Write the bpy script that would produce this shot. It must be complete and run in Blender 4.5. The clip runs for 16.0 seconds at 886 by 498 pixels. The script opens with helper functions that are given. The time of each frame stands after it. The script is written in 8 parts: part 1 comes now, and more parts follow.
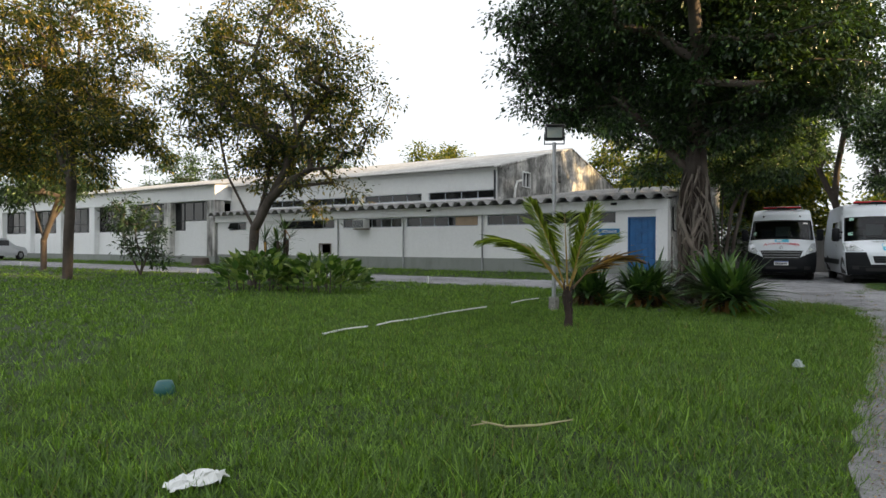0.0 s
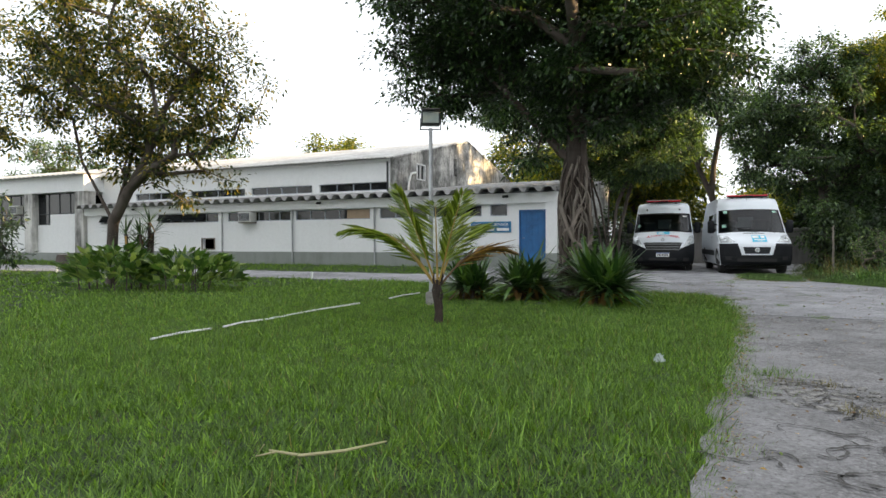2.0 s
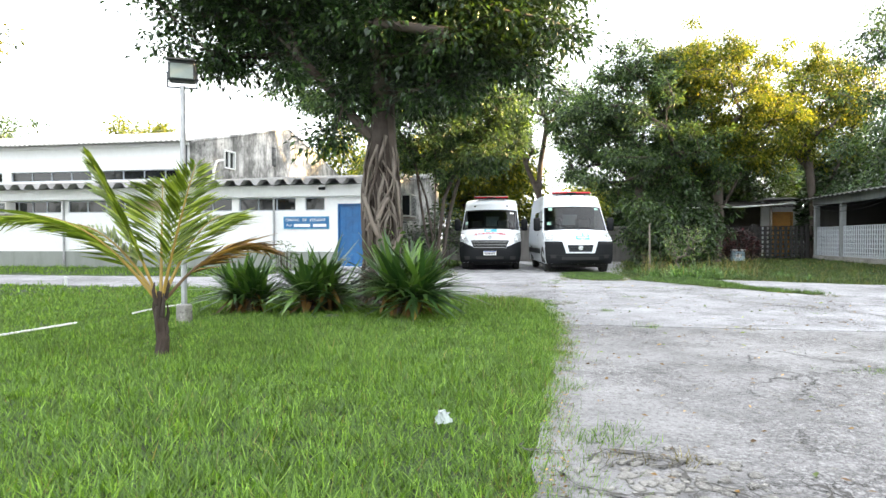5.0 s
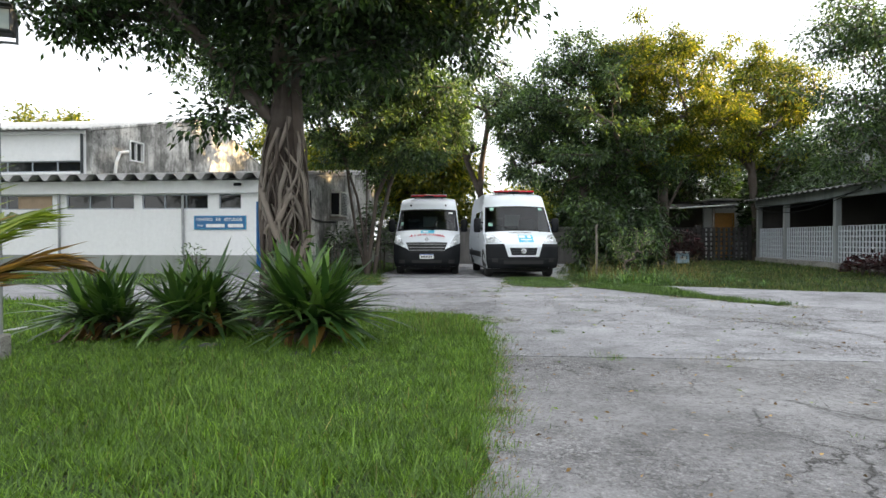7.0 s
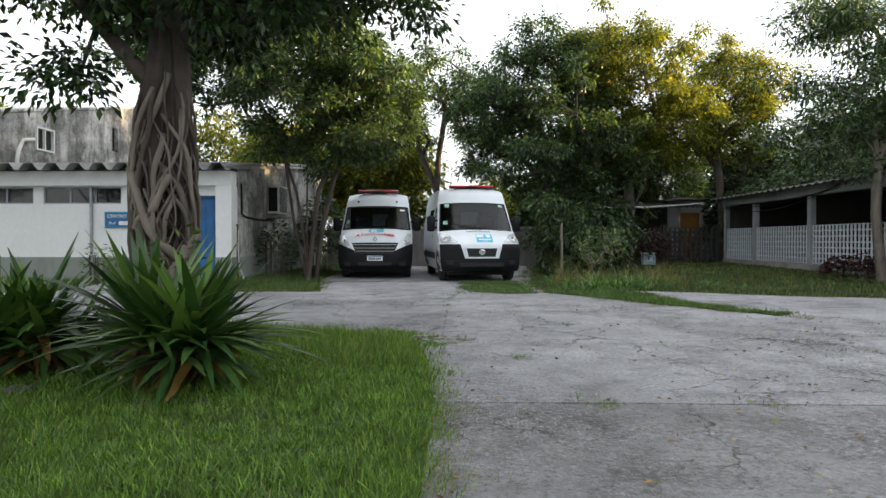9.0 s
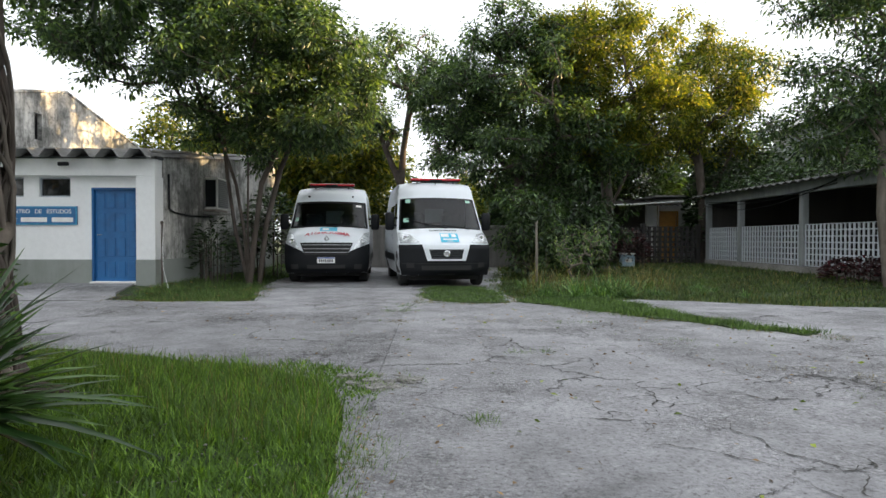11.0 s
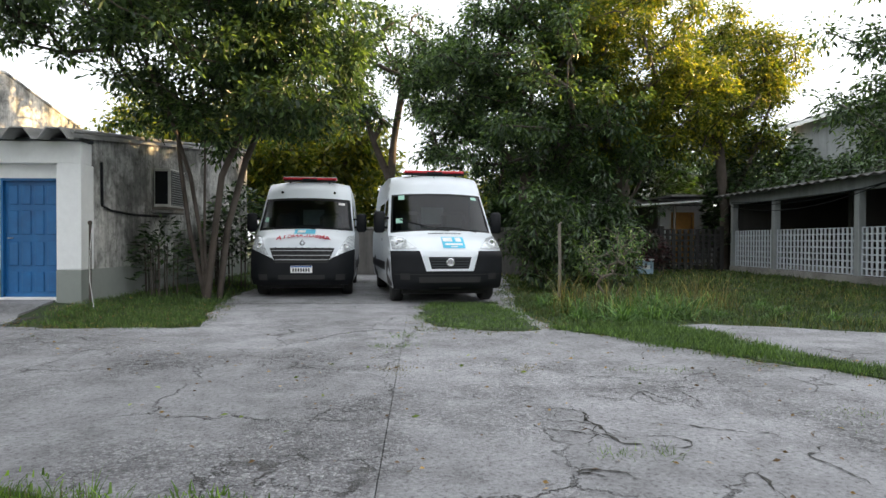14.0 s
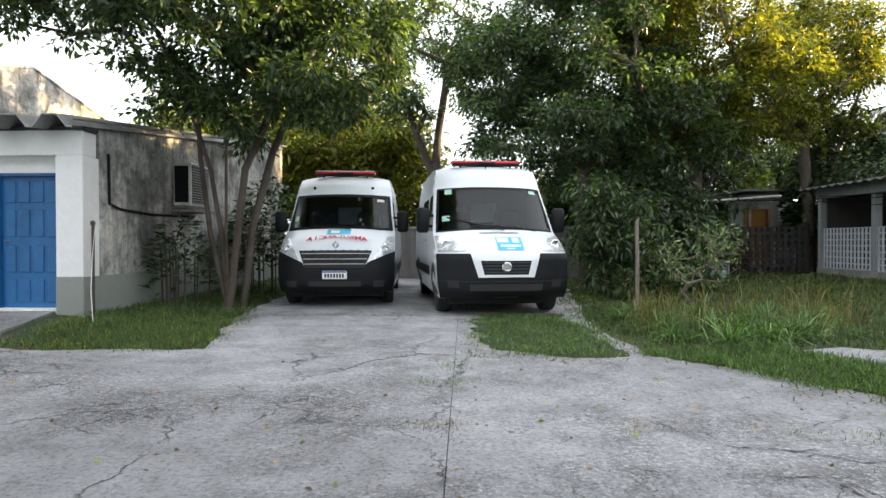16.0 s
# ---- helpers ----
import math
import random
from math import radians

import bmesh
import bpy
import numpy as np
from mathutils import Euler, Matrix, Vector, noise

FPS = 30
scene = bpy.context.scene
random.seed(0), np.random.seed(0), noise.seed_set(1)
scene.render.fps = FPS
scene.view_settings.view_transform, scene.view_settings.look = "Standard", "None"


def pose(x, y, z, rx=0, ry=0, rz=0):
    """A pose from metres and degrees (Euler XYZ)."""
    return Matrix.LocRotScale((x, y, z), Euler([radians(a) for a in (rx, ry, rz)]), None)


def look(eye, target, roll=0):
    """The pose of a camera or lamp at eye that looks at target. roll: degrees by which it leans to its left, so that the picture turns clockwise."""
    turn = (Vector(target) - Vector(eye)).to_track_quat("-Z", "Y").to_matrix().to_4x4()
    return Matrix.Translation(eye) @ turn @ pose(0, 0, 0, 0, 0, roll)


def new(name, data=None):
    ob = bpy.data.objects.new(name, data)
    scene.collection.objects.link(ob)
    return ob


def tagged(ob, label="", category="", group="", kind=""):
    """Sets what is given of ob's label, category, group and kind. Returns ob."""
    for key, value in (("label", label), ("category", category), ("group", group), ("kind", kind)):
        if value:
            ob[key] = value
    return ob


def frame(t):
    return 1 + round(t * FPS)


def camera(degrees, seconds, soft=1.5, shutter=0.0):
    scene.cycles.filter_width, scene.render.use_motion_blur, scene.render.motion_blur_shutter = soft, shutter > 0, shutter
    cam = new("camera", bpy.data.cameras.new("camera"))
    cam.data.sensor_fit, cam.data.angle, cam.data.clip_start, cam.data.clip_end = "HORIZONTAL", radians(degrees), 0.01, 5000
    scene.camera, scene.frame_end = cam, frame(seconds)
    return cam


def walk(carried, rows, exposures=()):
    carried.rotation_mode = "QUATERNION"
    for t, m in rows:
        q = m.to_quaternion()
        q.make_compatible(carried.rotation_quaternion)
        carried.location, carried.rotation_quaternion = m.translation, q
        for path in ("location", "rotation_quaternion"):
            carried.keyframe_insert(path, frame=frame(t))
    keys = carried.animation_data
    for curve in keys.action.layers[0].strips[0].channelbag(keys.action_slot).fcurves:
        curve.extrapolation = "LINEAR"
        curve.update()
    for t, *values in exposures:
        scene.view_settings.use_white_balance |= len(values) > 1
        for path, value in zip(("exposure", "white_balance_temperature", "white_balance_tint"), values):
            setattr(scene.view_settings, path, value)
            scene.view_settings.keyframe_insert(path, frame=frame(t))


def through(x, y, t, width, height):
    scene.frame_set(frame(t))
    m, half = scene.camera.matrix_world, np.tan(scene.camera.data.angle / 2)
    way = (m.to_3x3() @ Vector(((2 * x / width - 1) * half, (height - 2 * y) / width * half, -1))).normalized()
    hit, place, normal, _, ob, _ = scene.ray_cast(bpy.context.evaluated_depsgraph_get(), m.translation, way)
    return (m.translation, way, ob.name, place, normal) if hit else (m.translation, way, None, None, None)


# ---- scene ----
cam = camera(71.1, 16.0)
PATH = [
    (0, (0.981, -0.269, 1.146), (-0.121, 1.4, 1.136), 0.1),
    (0.5, (1.024, -0.145, 1.121), (-0.038, 1.549, 1.11), -0.1),
    (1, (1.145, 0.076, 1.122), (0.128, 1.799, 1.103), -0.2),
    (1.5, (1.179, 0.298, 1.093), (0.25, 2.069, 1.074), -0.2),
    (2, (1.127, 0.635, 1.091), (0.285, 2.45, 1.065), -0.2),
    (2.5, (1.138, 0.983, 1.066), (0.352, 2.822, 1.041), -0.3),
    (3, (1.18, 1.292, 1.082), (0.494, 3.17, 1.055), -0.2),
    (3.5, (1.165, 1.665, 1.088), (0.601, 3.583, 1.058), -0.1),
    (4, (1.208, 2.048, 1.096), (0.741, 3.992, 1.065), -0.2),
    (4.5, (1.223, 2.441, 1.074), (0.804, 4.396, 1.044), -0.1),
    (5, (1.188, 2.91, 1.054), (0.825, 4.876, 1.022), -0.1),
    (7.5, (1.251, 5.073, 1.138), (1.102, 7.067, 1.104), -0.0),
    (8, (1.286, 5.545, 1.13), (1.17, 7.541, 1.096), 0.0),
    (8.5, (1.304, 5.991, 1.09), (1.215, 7.989, 1.06), 0.0),
    (9, (1.342, 6.458, 1.082), (1.284, 8.457, 1.053), -0.0),
    (11.5, (1.595, 8.79, 1.123), (1.638, 10.789, 1.09), 0.1),
    (12, (1.582, 9.24, 1.139), (1.634, 11.239, 1.108), 0.1),
    (12.5, (1.549, 9.702, 1.131), (1.61, 11.701, 1.1), 0.1),
    (13, (1.526, 10.155, 1.116), (1.6, 12.153, 1.089), 0.1),
    (13.5, (1.454, 10.551, 1.14), (1.522, 12.549, 1.112), 0.1),
    (14, (1.338, 10.96, 1.157), (1.411, 12.958, 1.131), 0.2),
    (14.5, (1.281, 11.366, 1.16), (1.34, 13.365, 1.135), 0.1),
    (15, (1.23, 11.821, 1.143), (1.259, 13.821, 1.119), -0.0),
    (15.5, (1.222, 12.201, 1.145), (1.209, 14.201, 1.122), -0.0),
    (16, (1.232, 12.634, 1.161), (1.164, 14.632, 1.137), -0.1),
]
EXPOSURE = [(0, 1.25), (1.5, 1.54), (2.5, 1.92), (3.5, 2.38), (4.2, 2.78), (5, 3.02), (6, 2.6), (7.5, 2.0), (9, 1.75), (11.5, 1.85), (12.5, 1.9), (14.5, 2.0), (16, 2.25)]
walk(cam, [(t, look(eye, target, roll)) for t, eye, target, roll in PATH], EXPOSURE)

# ---- light ----
SUN_TO = Vector((0.97, 0.24, math.tan(radians(9.5)))).normalized()
world = bpy.data.worlds.new("world")
scene.world = world
world.use_nodes = True
wt = world.node_tree
sky = wt.nodes.new("ShaderNodeTexSky")
sky.sky_type = "NISHITA"
sky.sun_disc = False
sky.sun_elevation = radians(9.5)
sky.sun_rotation = math.atan2(SUN_TO.x, SUN_TO.y)
sky.air_density, sky.dust_density, sky.ozone_density = 1.0, 2.0, 1.0
haze = wt.nodes.new("ShaderNodeMix")       # thin bright cloud over the clear sky
haze.data_type = "RGBA"
haze.inputs["Factor"].default_value = 0.7
haze.inputs["B"].default_value = (10.0, 10.3, 10.7, 1)
wt.links.new(sky.outputs["Color"], haze.inputs["A"])
wt.nodes["Background"].inputs["Strength"].default_value = 0.06
wt.links.new(haze.outputs["Result"], wt.nodes["Background"].inputs["Color"])
sun = new("sun", bpy.data.lights.new("sun", "SUN"))
sun.data.energy, sun.data.angle, sun.data.color = 5.0, radians(0.6), (1.0, 0.68, 0.33)
sun.matrix_world = look((40, 40, 30), Vector((40, 40, 30)) - SUN_TO)

# ---- materials ----
def node_mat(name):
    m = bpy.data.materials.new(name)
    m.use_nodes = True
    return m, m.node_tree.nodes, m.node_tree.links, m.node_tree.nodes["Principled BSDF"]


def ramp(nodes, stops):
    r = nodes.new("ShaderNodeValToRGB")
    el = r.color_ramp.elements
    while len(el) < len(stops):
        el.new(0.5)
    for e, (p, c) in zip(el, stops):
        e.position, e.color = p, (*c, 1) if len(c) == 3 else c
    return r


def noise_tex(nodes, links, scale, detail=4, rough=0.6, coord="Object", stretch=None):
    tc = nodes.new("ShaderNodeTexCoord")
    n = nodes.new("ShaderNodeTexNoise")
    n.inputs["Scale"].default_value, n.inputs["Detail"].default_value, n.inputs["Roughness"].default_value = scale, detail, rough
    if stretch:
        mp = nodes.new("ShaderNodeMapping")
        mp.inputs["Scale"].default_value = stretch
        links.new(tc.outputs[coord], mp.inputs["Vector"])
        links.new(mp.outputs["Vector"], n.inputs["Vector"])
    else:
        links.new(tc.outputs[coord], n.inputs["Vector"])
    return n


def mix_col(nodes, links, fac, a, b, blend="MIX"):
    m = nodes.new("ShaderNodeMix")
    m.data_type, m.blend_type = "RGBA", blend
    for sock, v in ((m.inputs["Factor"], fac), (m.inputs["A"], a), (m.inputs["B"], b)):
        if isinstance(v, bpy.types.NodeSocket):
            links.new(v, sock)
        else:
            sock.default_value = v if isinstance(v, float) else (*v, 1)
    return m.outputs["Result"]


def add_bump(nodes, links, bsdf, height, strength=0.3, dist=0.01):
    b = nodes.new("ShaderNodeBump")
    b.inputs["Strength"].default_value, b.inputs["Distance"].default_value = strength, dist
    links.new(height, b.inputs["Height"])
    links.new(b.outputs["Normal"], bsdf.inputs["Normal"])


def plain(name, col, rough=0.5, metal=0.0, var=0.12, scale=6.0, bump=0.0, spec=0.5):
    """A painted or moulded surface with slight variation of tone and gloss."""
    m, n, l, b = node_mat(name)
    t = noise_tex(n, l, scale)
    dark = tuple(c * (1 - var) for c in col)
    lite = tuple(min(1, c * (1 + var)) for c in col)
    r = ramp(n, [(0.3, dark), (0.7, lite)])
    l.new(t.outputs["Fac"], r.inputs["Fac"])
    l.new(r.outputs["Color"], b.inputs["Base Color"])
    b.inputs["Roughness"].default_value, b.inputs["Metallic"].default_value = rough, metal
    b.inputs["Specular IOR Level"].default_value = spec
    if bump:
        t2 = noise_tex(n, l, scale * 12)
        add_bump(n, l, b, t2.outputs["Fac"], bump, 0.004)
    return m


def plaster(name, base, grime, amount=0.35, streak=0.5):
    """Old painted render: cloudy stains and streaks that run down."""
    m, n, l, b = node_mat(name)
    big = noise_tex(n, l, 0.55, 6, 0.65)
    run = noise_tex(n, l, 1.0, 5, 0.7, stretch=(3.2, 3.2, 0.32))
    fine = noise_tex(n, l, 9.0, 6, 0.7)
    mul = n.new("ShaderNodeMath")
    mul.operation = "MULTIPLY"
    l.new(big.outputs["Fac"], mul.inputs[0])
    l.new(run.outputs["Fac"], mul.inputs[1])
    r = ramp(n, [(0.26 - 0.12 * amount, (0, 0, 0)), (0.46 - 0.16 * amount, (1, 1, 1))])
    l.new(mul.outputs[0], r.inputs["Fac"])
    sc = n.new("ShaderNodeMath")
    sc.operation = "MULTIPLY"
    sc.inputs[1].default_value = streak
    l.new(r.outputs["Color"], sc.inputs[0])
    tone = ramp(n, [(0.25, tuple(c * 0.9 for c in base)), (0.75, base)])
    l.new(fine.outputs["Fac"], tone.inputs["Fac"])
    c = mix_col(n, l, sc.outputs[0], tone.outputs["Color"], grime)
    l.new(c, b.inputs["Base Color"])
    b.inputs["Roughness"].default_value = 0.85
    add_bump(n, l, b, fine.outputs["Fac"], 0.25, 0.006)
    return m


def mouldy(name):
    """White render gone grey with mould: cloudy blotches, black speckle and runs over worn paint."""
    m, n, l, b = node_mat(name)
    big = noise_tex(n, l, 0.75, 7, 0.68)
    run = noise_tex(n, l, 2.2, 5, 0.7, stretch=(2.0, 2.0, 0.25))
    spot = noise_tex(n, l, 7.0, 7, 0.78)
    r1 = ramp(n, [(0.36, (0.64, 0.63, 0.60)), (0.47, (0.44, 0.435, 0.42)), (0.56, (0.21, 0.21, 0.20)), (0.68, (0.12, 0.12, 0.115))])
    l.new(big.outputs["Fac"], r1.inputs["Fac"])
    r2 = ramp(n, [(0.36, (0.55, 0.55, 0.54)), (0.55, (1, 1, 1))])
    l.new(run.outputs["Fac"], r2.inputs["Fac"])
    c = mix_col(n, l, 1.0, r1.outputs["Color"], r2.outputs["Color"], "MULTIPLY")
    r3 = ramp(n, [(0.36, (0.45, 0.45, 0.44)), (0.5, (1, 1, 1)), (0.7, (1.25, 1.25, 1.24))])
    l.new(spot.outputs["Fac"], r3.inputs["Fac"])
    c = mix_col(n, l, 1.0, c, r3.outputs["Color"], "MULTIPLY")
    l.new(c, b.inputs["Base Color"])
    b.inputs["Roughness"].default_value = 0.9
    add_bump(n, l, b, spot.outputs["Fac"], 0.4, 0.008)
    return m


def leaf_mat(name, dark, lite, through=0.45, rough=0.36, mottle=0.8, contrast=1.0):
    """Leaves: each one its own tone, letting light through."""
    m, n, l, b = node_mat(name)
    g = n.new("ShaderNodeNewGeometry")
    r = ramp(n, [(0.0, tuple(a * (1 - 0.4 * contrast) for a in dark)), (0.4, dark), (0.8, tuple((a + c) / 2 for a, c in zip(dark, lite))), (1.0, tuple(c * (1 + 0.35 * contrast) for c in lite))])
    l.new(g.outputs["Random Per Island"], r.inputs["Fac"])
    big = noise_tex(n, l, mottle, 6, 0.75)
    br = n.new("ShaderNodeMath")
    br.operation = "MULTIPLY_ADD"
    br.inputs[1].default_value, br.inputs[2].default_value = 1.9, 0.06
    l.new(big.outputs["Fac"], br.inputs[0])
    hv = n.new("ShaderNodeHueSaturation")
    l.new(r.outputs["Color"], hv.inputs["Color"])
    l.new(br.outputs[0], hv.inputs["Value"])
    c = hv.outputs["Color"]
    l.new(c, b.inputs["Base Color"])
    b.inputs["Roughness"].default_value = rough
    b.inputs["Specular IOR Level"].default_value = 0.5
    tr = n.new("ShaderNodeBsdfTranslucent")
    tc = mix_col(n, l, 1.0, c, (1.45, 1.5, 0.55), "MULTIPLY")
    l.new(tc, tr.inputs["Color"])
    mx = n.new("ShaderNodeMixShader")
    mx.inputs[0].default_value = through
    l.new(b.outputs[0], mx.inputs[1])
    l.new(tr.outputs[0], mx.inputs[2])
    l.new(mx.outputs[0], n["Material Output"].inputs["Surface"])
    return m


def bark(name, dark, lite, scale=5.0):
    m, n, l, b = node_mat(name)
    t = noise_tex(n, l, scale, 6, 0.7, stretch=(1, 1, 0.22))
    s = noise_tex(n, l, 1.3, 4)
    r = ramp(n, [(0.3, dark), (0.7, lite)])
    l.new(t.outputs["Fac"], r.inputs["Fac"])
    st = ramp(n, [(0.45, (0, 0, 0)), (0.62, (1, 1, 1))])
    l.new(s.outputs["Fac"], st.inputs["Fac"])
    c = mix_col(n, l, st.outputs["Color"], r.outputs["Color"], tuple(x * 0.7 + 0.03 for x in lite))
    l.new(c, b.inputs["Base Color"])
    b.inputs["Roughness"].default_value = 0.9
    add_bump(n, l, b, t.outputs["Fac"], 0.7, 0.02)
    return m


def concrete_mat(name, base, cracks=True):
    """Worn yard concrete: cloudy stains, stretches of bared pebbles, a net of cracks in the worn areas."""
    m, n, l, b = node_mat(name)
    tc = n.new("ShaderNodeTexCoord")

    def math2(op, p, q):
        k = n.new("ShaderNodeMath")
        k.operation = op
        for sock, v in ((k.inputs[0], p), (k.inputs[1], q)):
            if isinstance(v, bpy.types.NodeSocket):
                l.new(v, sock)
            else:
                sock.default_value = v
        return k.outputs[0]

    big = noise_tex(n, l, 0.35, 6, 0.62)
    mid = noise_tex(n, l, 2.4, 6, 0.7)
    grit = noise_tex(n, l, 34, 6, 0.8)
    r1 = ramp(n, [(0.34, tuple(c * 0.78 for c in base)), (0.5, base), (0.66, tuple(c * 1.22 for c in base))])
    l.new(big.outputs["Fac"], r1.inputs["Fac"])
    r2 = ramp(n, [(0.33, (0.70, 0.70, 0.69)), (0.5, (0.98, 0.98, 0.98)), (0.66, (1.14, 1.14, 1.14))])
    l.new(mid.outputs["Fac"], r2.inputs["Fac"])
    c = mix_col(n, l, 1.0, r1.outputs["Color"], r2.outputs["Color"], "MULTIPLY")
    r3 = ramp(n, [(0.36, (0.42, 0.41, 0.40)), (0.47, (0.92, 0.92, 0.92)), (0.58, (1.04, 1.04, 1.04)), (0.70, (1.5, 1.49, 1.46))])
    l.new(grit.outputs["Fac"], r3.inputs["Fac"])
    c = mix_col(n, l, 1.0, c, r3.outputs["Color"], "MULTIPLY")
    # bared aggregate: pebbles of many greys with dark gaps, in worn stretches
    peb = n.new("ShaderNodeTexVoronoi")
    peb.inputs["Scale"].default_value = 40
    l.new(tc.outputs["Object"], peb.inputs["Vector"])
    gap = n.new("ShaderNodeTexVoronoi")
    gap.feature, gap.inputs["Scale"].default_value = "DISTANCE_TO_EDGE", 40
    l.new(tc.outputs["Object"], gap.inputs["Vector"])
    sep = n.new("ShaderNodeSeparateColor")
    l.new(peb.outputs["Color"], sep.inputs["Color"])
    pr = ramp(n, [(0.0, (0.50, 0.50, 0.50)), (0.55, (0.95, 0.95, 0.95)), (1.0, (1.45, 1.44, 1.42))])
    l.new(sep.outputs["Red"], pr.inputs["Fac"])
    gr = ramp(n, [(0.0, (0.42, 0.41, 0.40)), (0.16, (1, 1, 1))])
    l.new(gap.outputs["Distance"], gr.inputs["Fac"])
    stone = mix_col(n, l, 1.0, pr.outputs["Color"], gr.outputs["Color"], "MULTIPLY")
    worn = noise_tex(n, l, 0.55, 5, 0.66)
    wr = ramp(n, [(0.44, (0.08, 0.08, 0.08)), (0.62, (0.75, 0.75, 0.75))])
    l.new(worn.outputs["Fac"], wr.inputs["Fac"])
    agg = mix_col(n, l, wr.outputs["Color"], (1.0, 1.0, 1.0), stone)
    c = mix_col(n, l, 1.0, c, agg, "MULTIPLY")
    height = math2("ADD", math2("MULTIPLY", grit.outputs["Fac"], 0.5), mid.outputs["Fac"])
    height = math2("ADD", height, math2("MULTIPLY", math2("MULTIPLY", math2("MINIMUM", gap.outputs["Distance"], 0.3), 2.0), wr.outputs["Color"]))
    if cracks:
        warp = noise_tex(n, l, 1.1, 6, 0.7)
        ad = n.new("ShaderNodeVectorMath")
        ad.operation = "MULTIPLY_ADD"
        ad.inputs[1].default_value = (0.9, 0.9, 0)
        l.new(warp.outputs["Color"], ad.inputs[0])
        l.new(tc.outputs["Object"], ad.inputs[2])
        masks = []
        for sc, wide, lo, hi, seed in ((0.62, 0.0055, 0.50, 0.58, 0.0), (2.6, 0.022, 0.54, 0.64, 7.0)):
            vo = n.new("ShaderNodeTexVoronoi")
            vo.feature, vo.inputs["Scale"].default_value = "DISTANCE_TO_EDGE", sc
            l.new(ad.outputs[0], vo.inputs["Vector"])
            rr = ramp(n, [(0.0, (1, 1, 1)), (wide * 0.4, (0.8, 0.8, 0.8)), (wide, (0, 0, 0))])
            l.new(vo.outputs["Distance"], rr.inputs["Fac"])
            wh = noise_tex(n, l, 0.42 + 0.02 * seed, 4, 0.6)
            wm = ramp(n, [(lo, (0, 0, 0)), (hi, (1, 1, 1))])
            l.new(wh.outputs["Fac"], wm.inputs["Fac"])
            masks.append(math2("MULTIPLY", rr.outputs["Color"], wm.outputs["Color"]))
        mask = math2("MAXIMUM", masks[0], masks[1])
        c = mix_col(n, l, mask, c, (0.085, 0.08, 0.075))
        height = math2("SUBTRACT", height, math2("MULTIPLY", mask, 1.6))
    l.new(c, b.inputs["Base Color"])
    b.inputs["Roughness"].default_value = 0.88
    add_bump(n, l, b, height, 1.0, 0.022)
    return m


def soil_mat():
    m, n, l, b = node_mat("soil")
    a = noise_tex(n, l, 1.6, 6, 0.7)
    g = noise_tex(n, l, 30, 4, 0.7)
    r = ramp(n, [(0.35, (0.026, 0.048, 0.011)), (0.66, (0.036, 0.060, 0.014)), (0.86, (0.07, 0.068, 0.030))])
    l.new(a.outputs["Fac"], r.inputs["Fac"])
    r2 = ramp(n, [(0.3, (0.5, 0.5, 0.5)), (0.7, (1.2, 1.2, 1.1))])
    l.new(g.outputs["Fac"], r2.inputs["Fac"])
    c = mix_col(n, l, 1.0, r.outputs["Color"], r2.outputs["Color"], "MULTIPLY")
    l.new(c, b.inputs["Base Color"])
    b.inputs["Roughness"].default_value = 0.95
    add_bump(n, l, b, g.outputs["Fac"], 0.8, 0.02)
    return m


def glass_mat(name, col=(0.012, 0.014, 0.016), rough=0.04):
    m, n, l, b = node_mat(name)
    b.inputs["Base Color"].default_value = (*col, 1)
    b.inputs["Roughness"].default_value = rough
    b.inputs["Specular IOR Level"].default_value = 0.5
    w = noise_tex(n, l, 1.2, 2)
    add_bump(n, l, b, w.outputs["Fac"], 0.05, 0.01)
    return m


def clear_glass(name, tint=(0.9, 0.95, 0.93)):
    m, n, l, b = node_mat(name)
    n.remove(b)
    gl = n.new("ShaderNodeBsdfGlossy")
    gl.inputs["Roughness"].default_value = 0.02
    tr = n.new("ShaderNodeBsdfTransparent")
    tr.inputs["Color"].default_value = (*tint, 1)
    fr = n.new("ShaderNodeFresnel")
    fr.inputs["IOR"].default_value = 1.5
    mx = n.new("ShaderNodeMixShader")
    l.new(fr.outputs[0], mx.inputs[0])
    l.new(tr.outputs[0], mx.inputs[1])
    l.new(gl.outputs[0], mx.inputs[2])
    l.new(mx.outputs[0], n["Material Output"].inputs["Surface"])
    return m


def corrugated_mat(name, base, grime):
    m, n, l, b = node_mat(name)
    a = noise_tex(n, l, 0.7, 6, 0.7)
    s = noise_tex(n, l, 5, 5, 0.7, stretch=(2.5, 0.4, 1))
    r = ramp(n, [(0.3, grime), (0.62, base)])
    l.new(a.outputs["Fac"], r.inputs["Fac"])
    r2 = ramp(n, [(0.3, (0.7, 0.7, 0.7)), (0.7, (1, 1, 1))])
    l.new(s.outputs["Fac"], r2.inputs["Fac"])
    c = mix_col(n, l, 1.0, r.outputs["Color"], r2.outputs["Color"], "MULTIPLY")
    l.new(c, b.inputs["Base Color"])
    b.inputs["Roughness"].default_value = 0.8
    add_bump(n, l, b, s.outputs["Fac"], 0.3, 0.006)
    return m


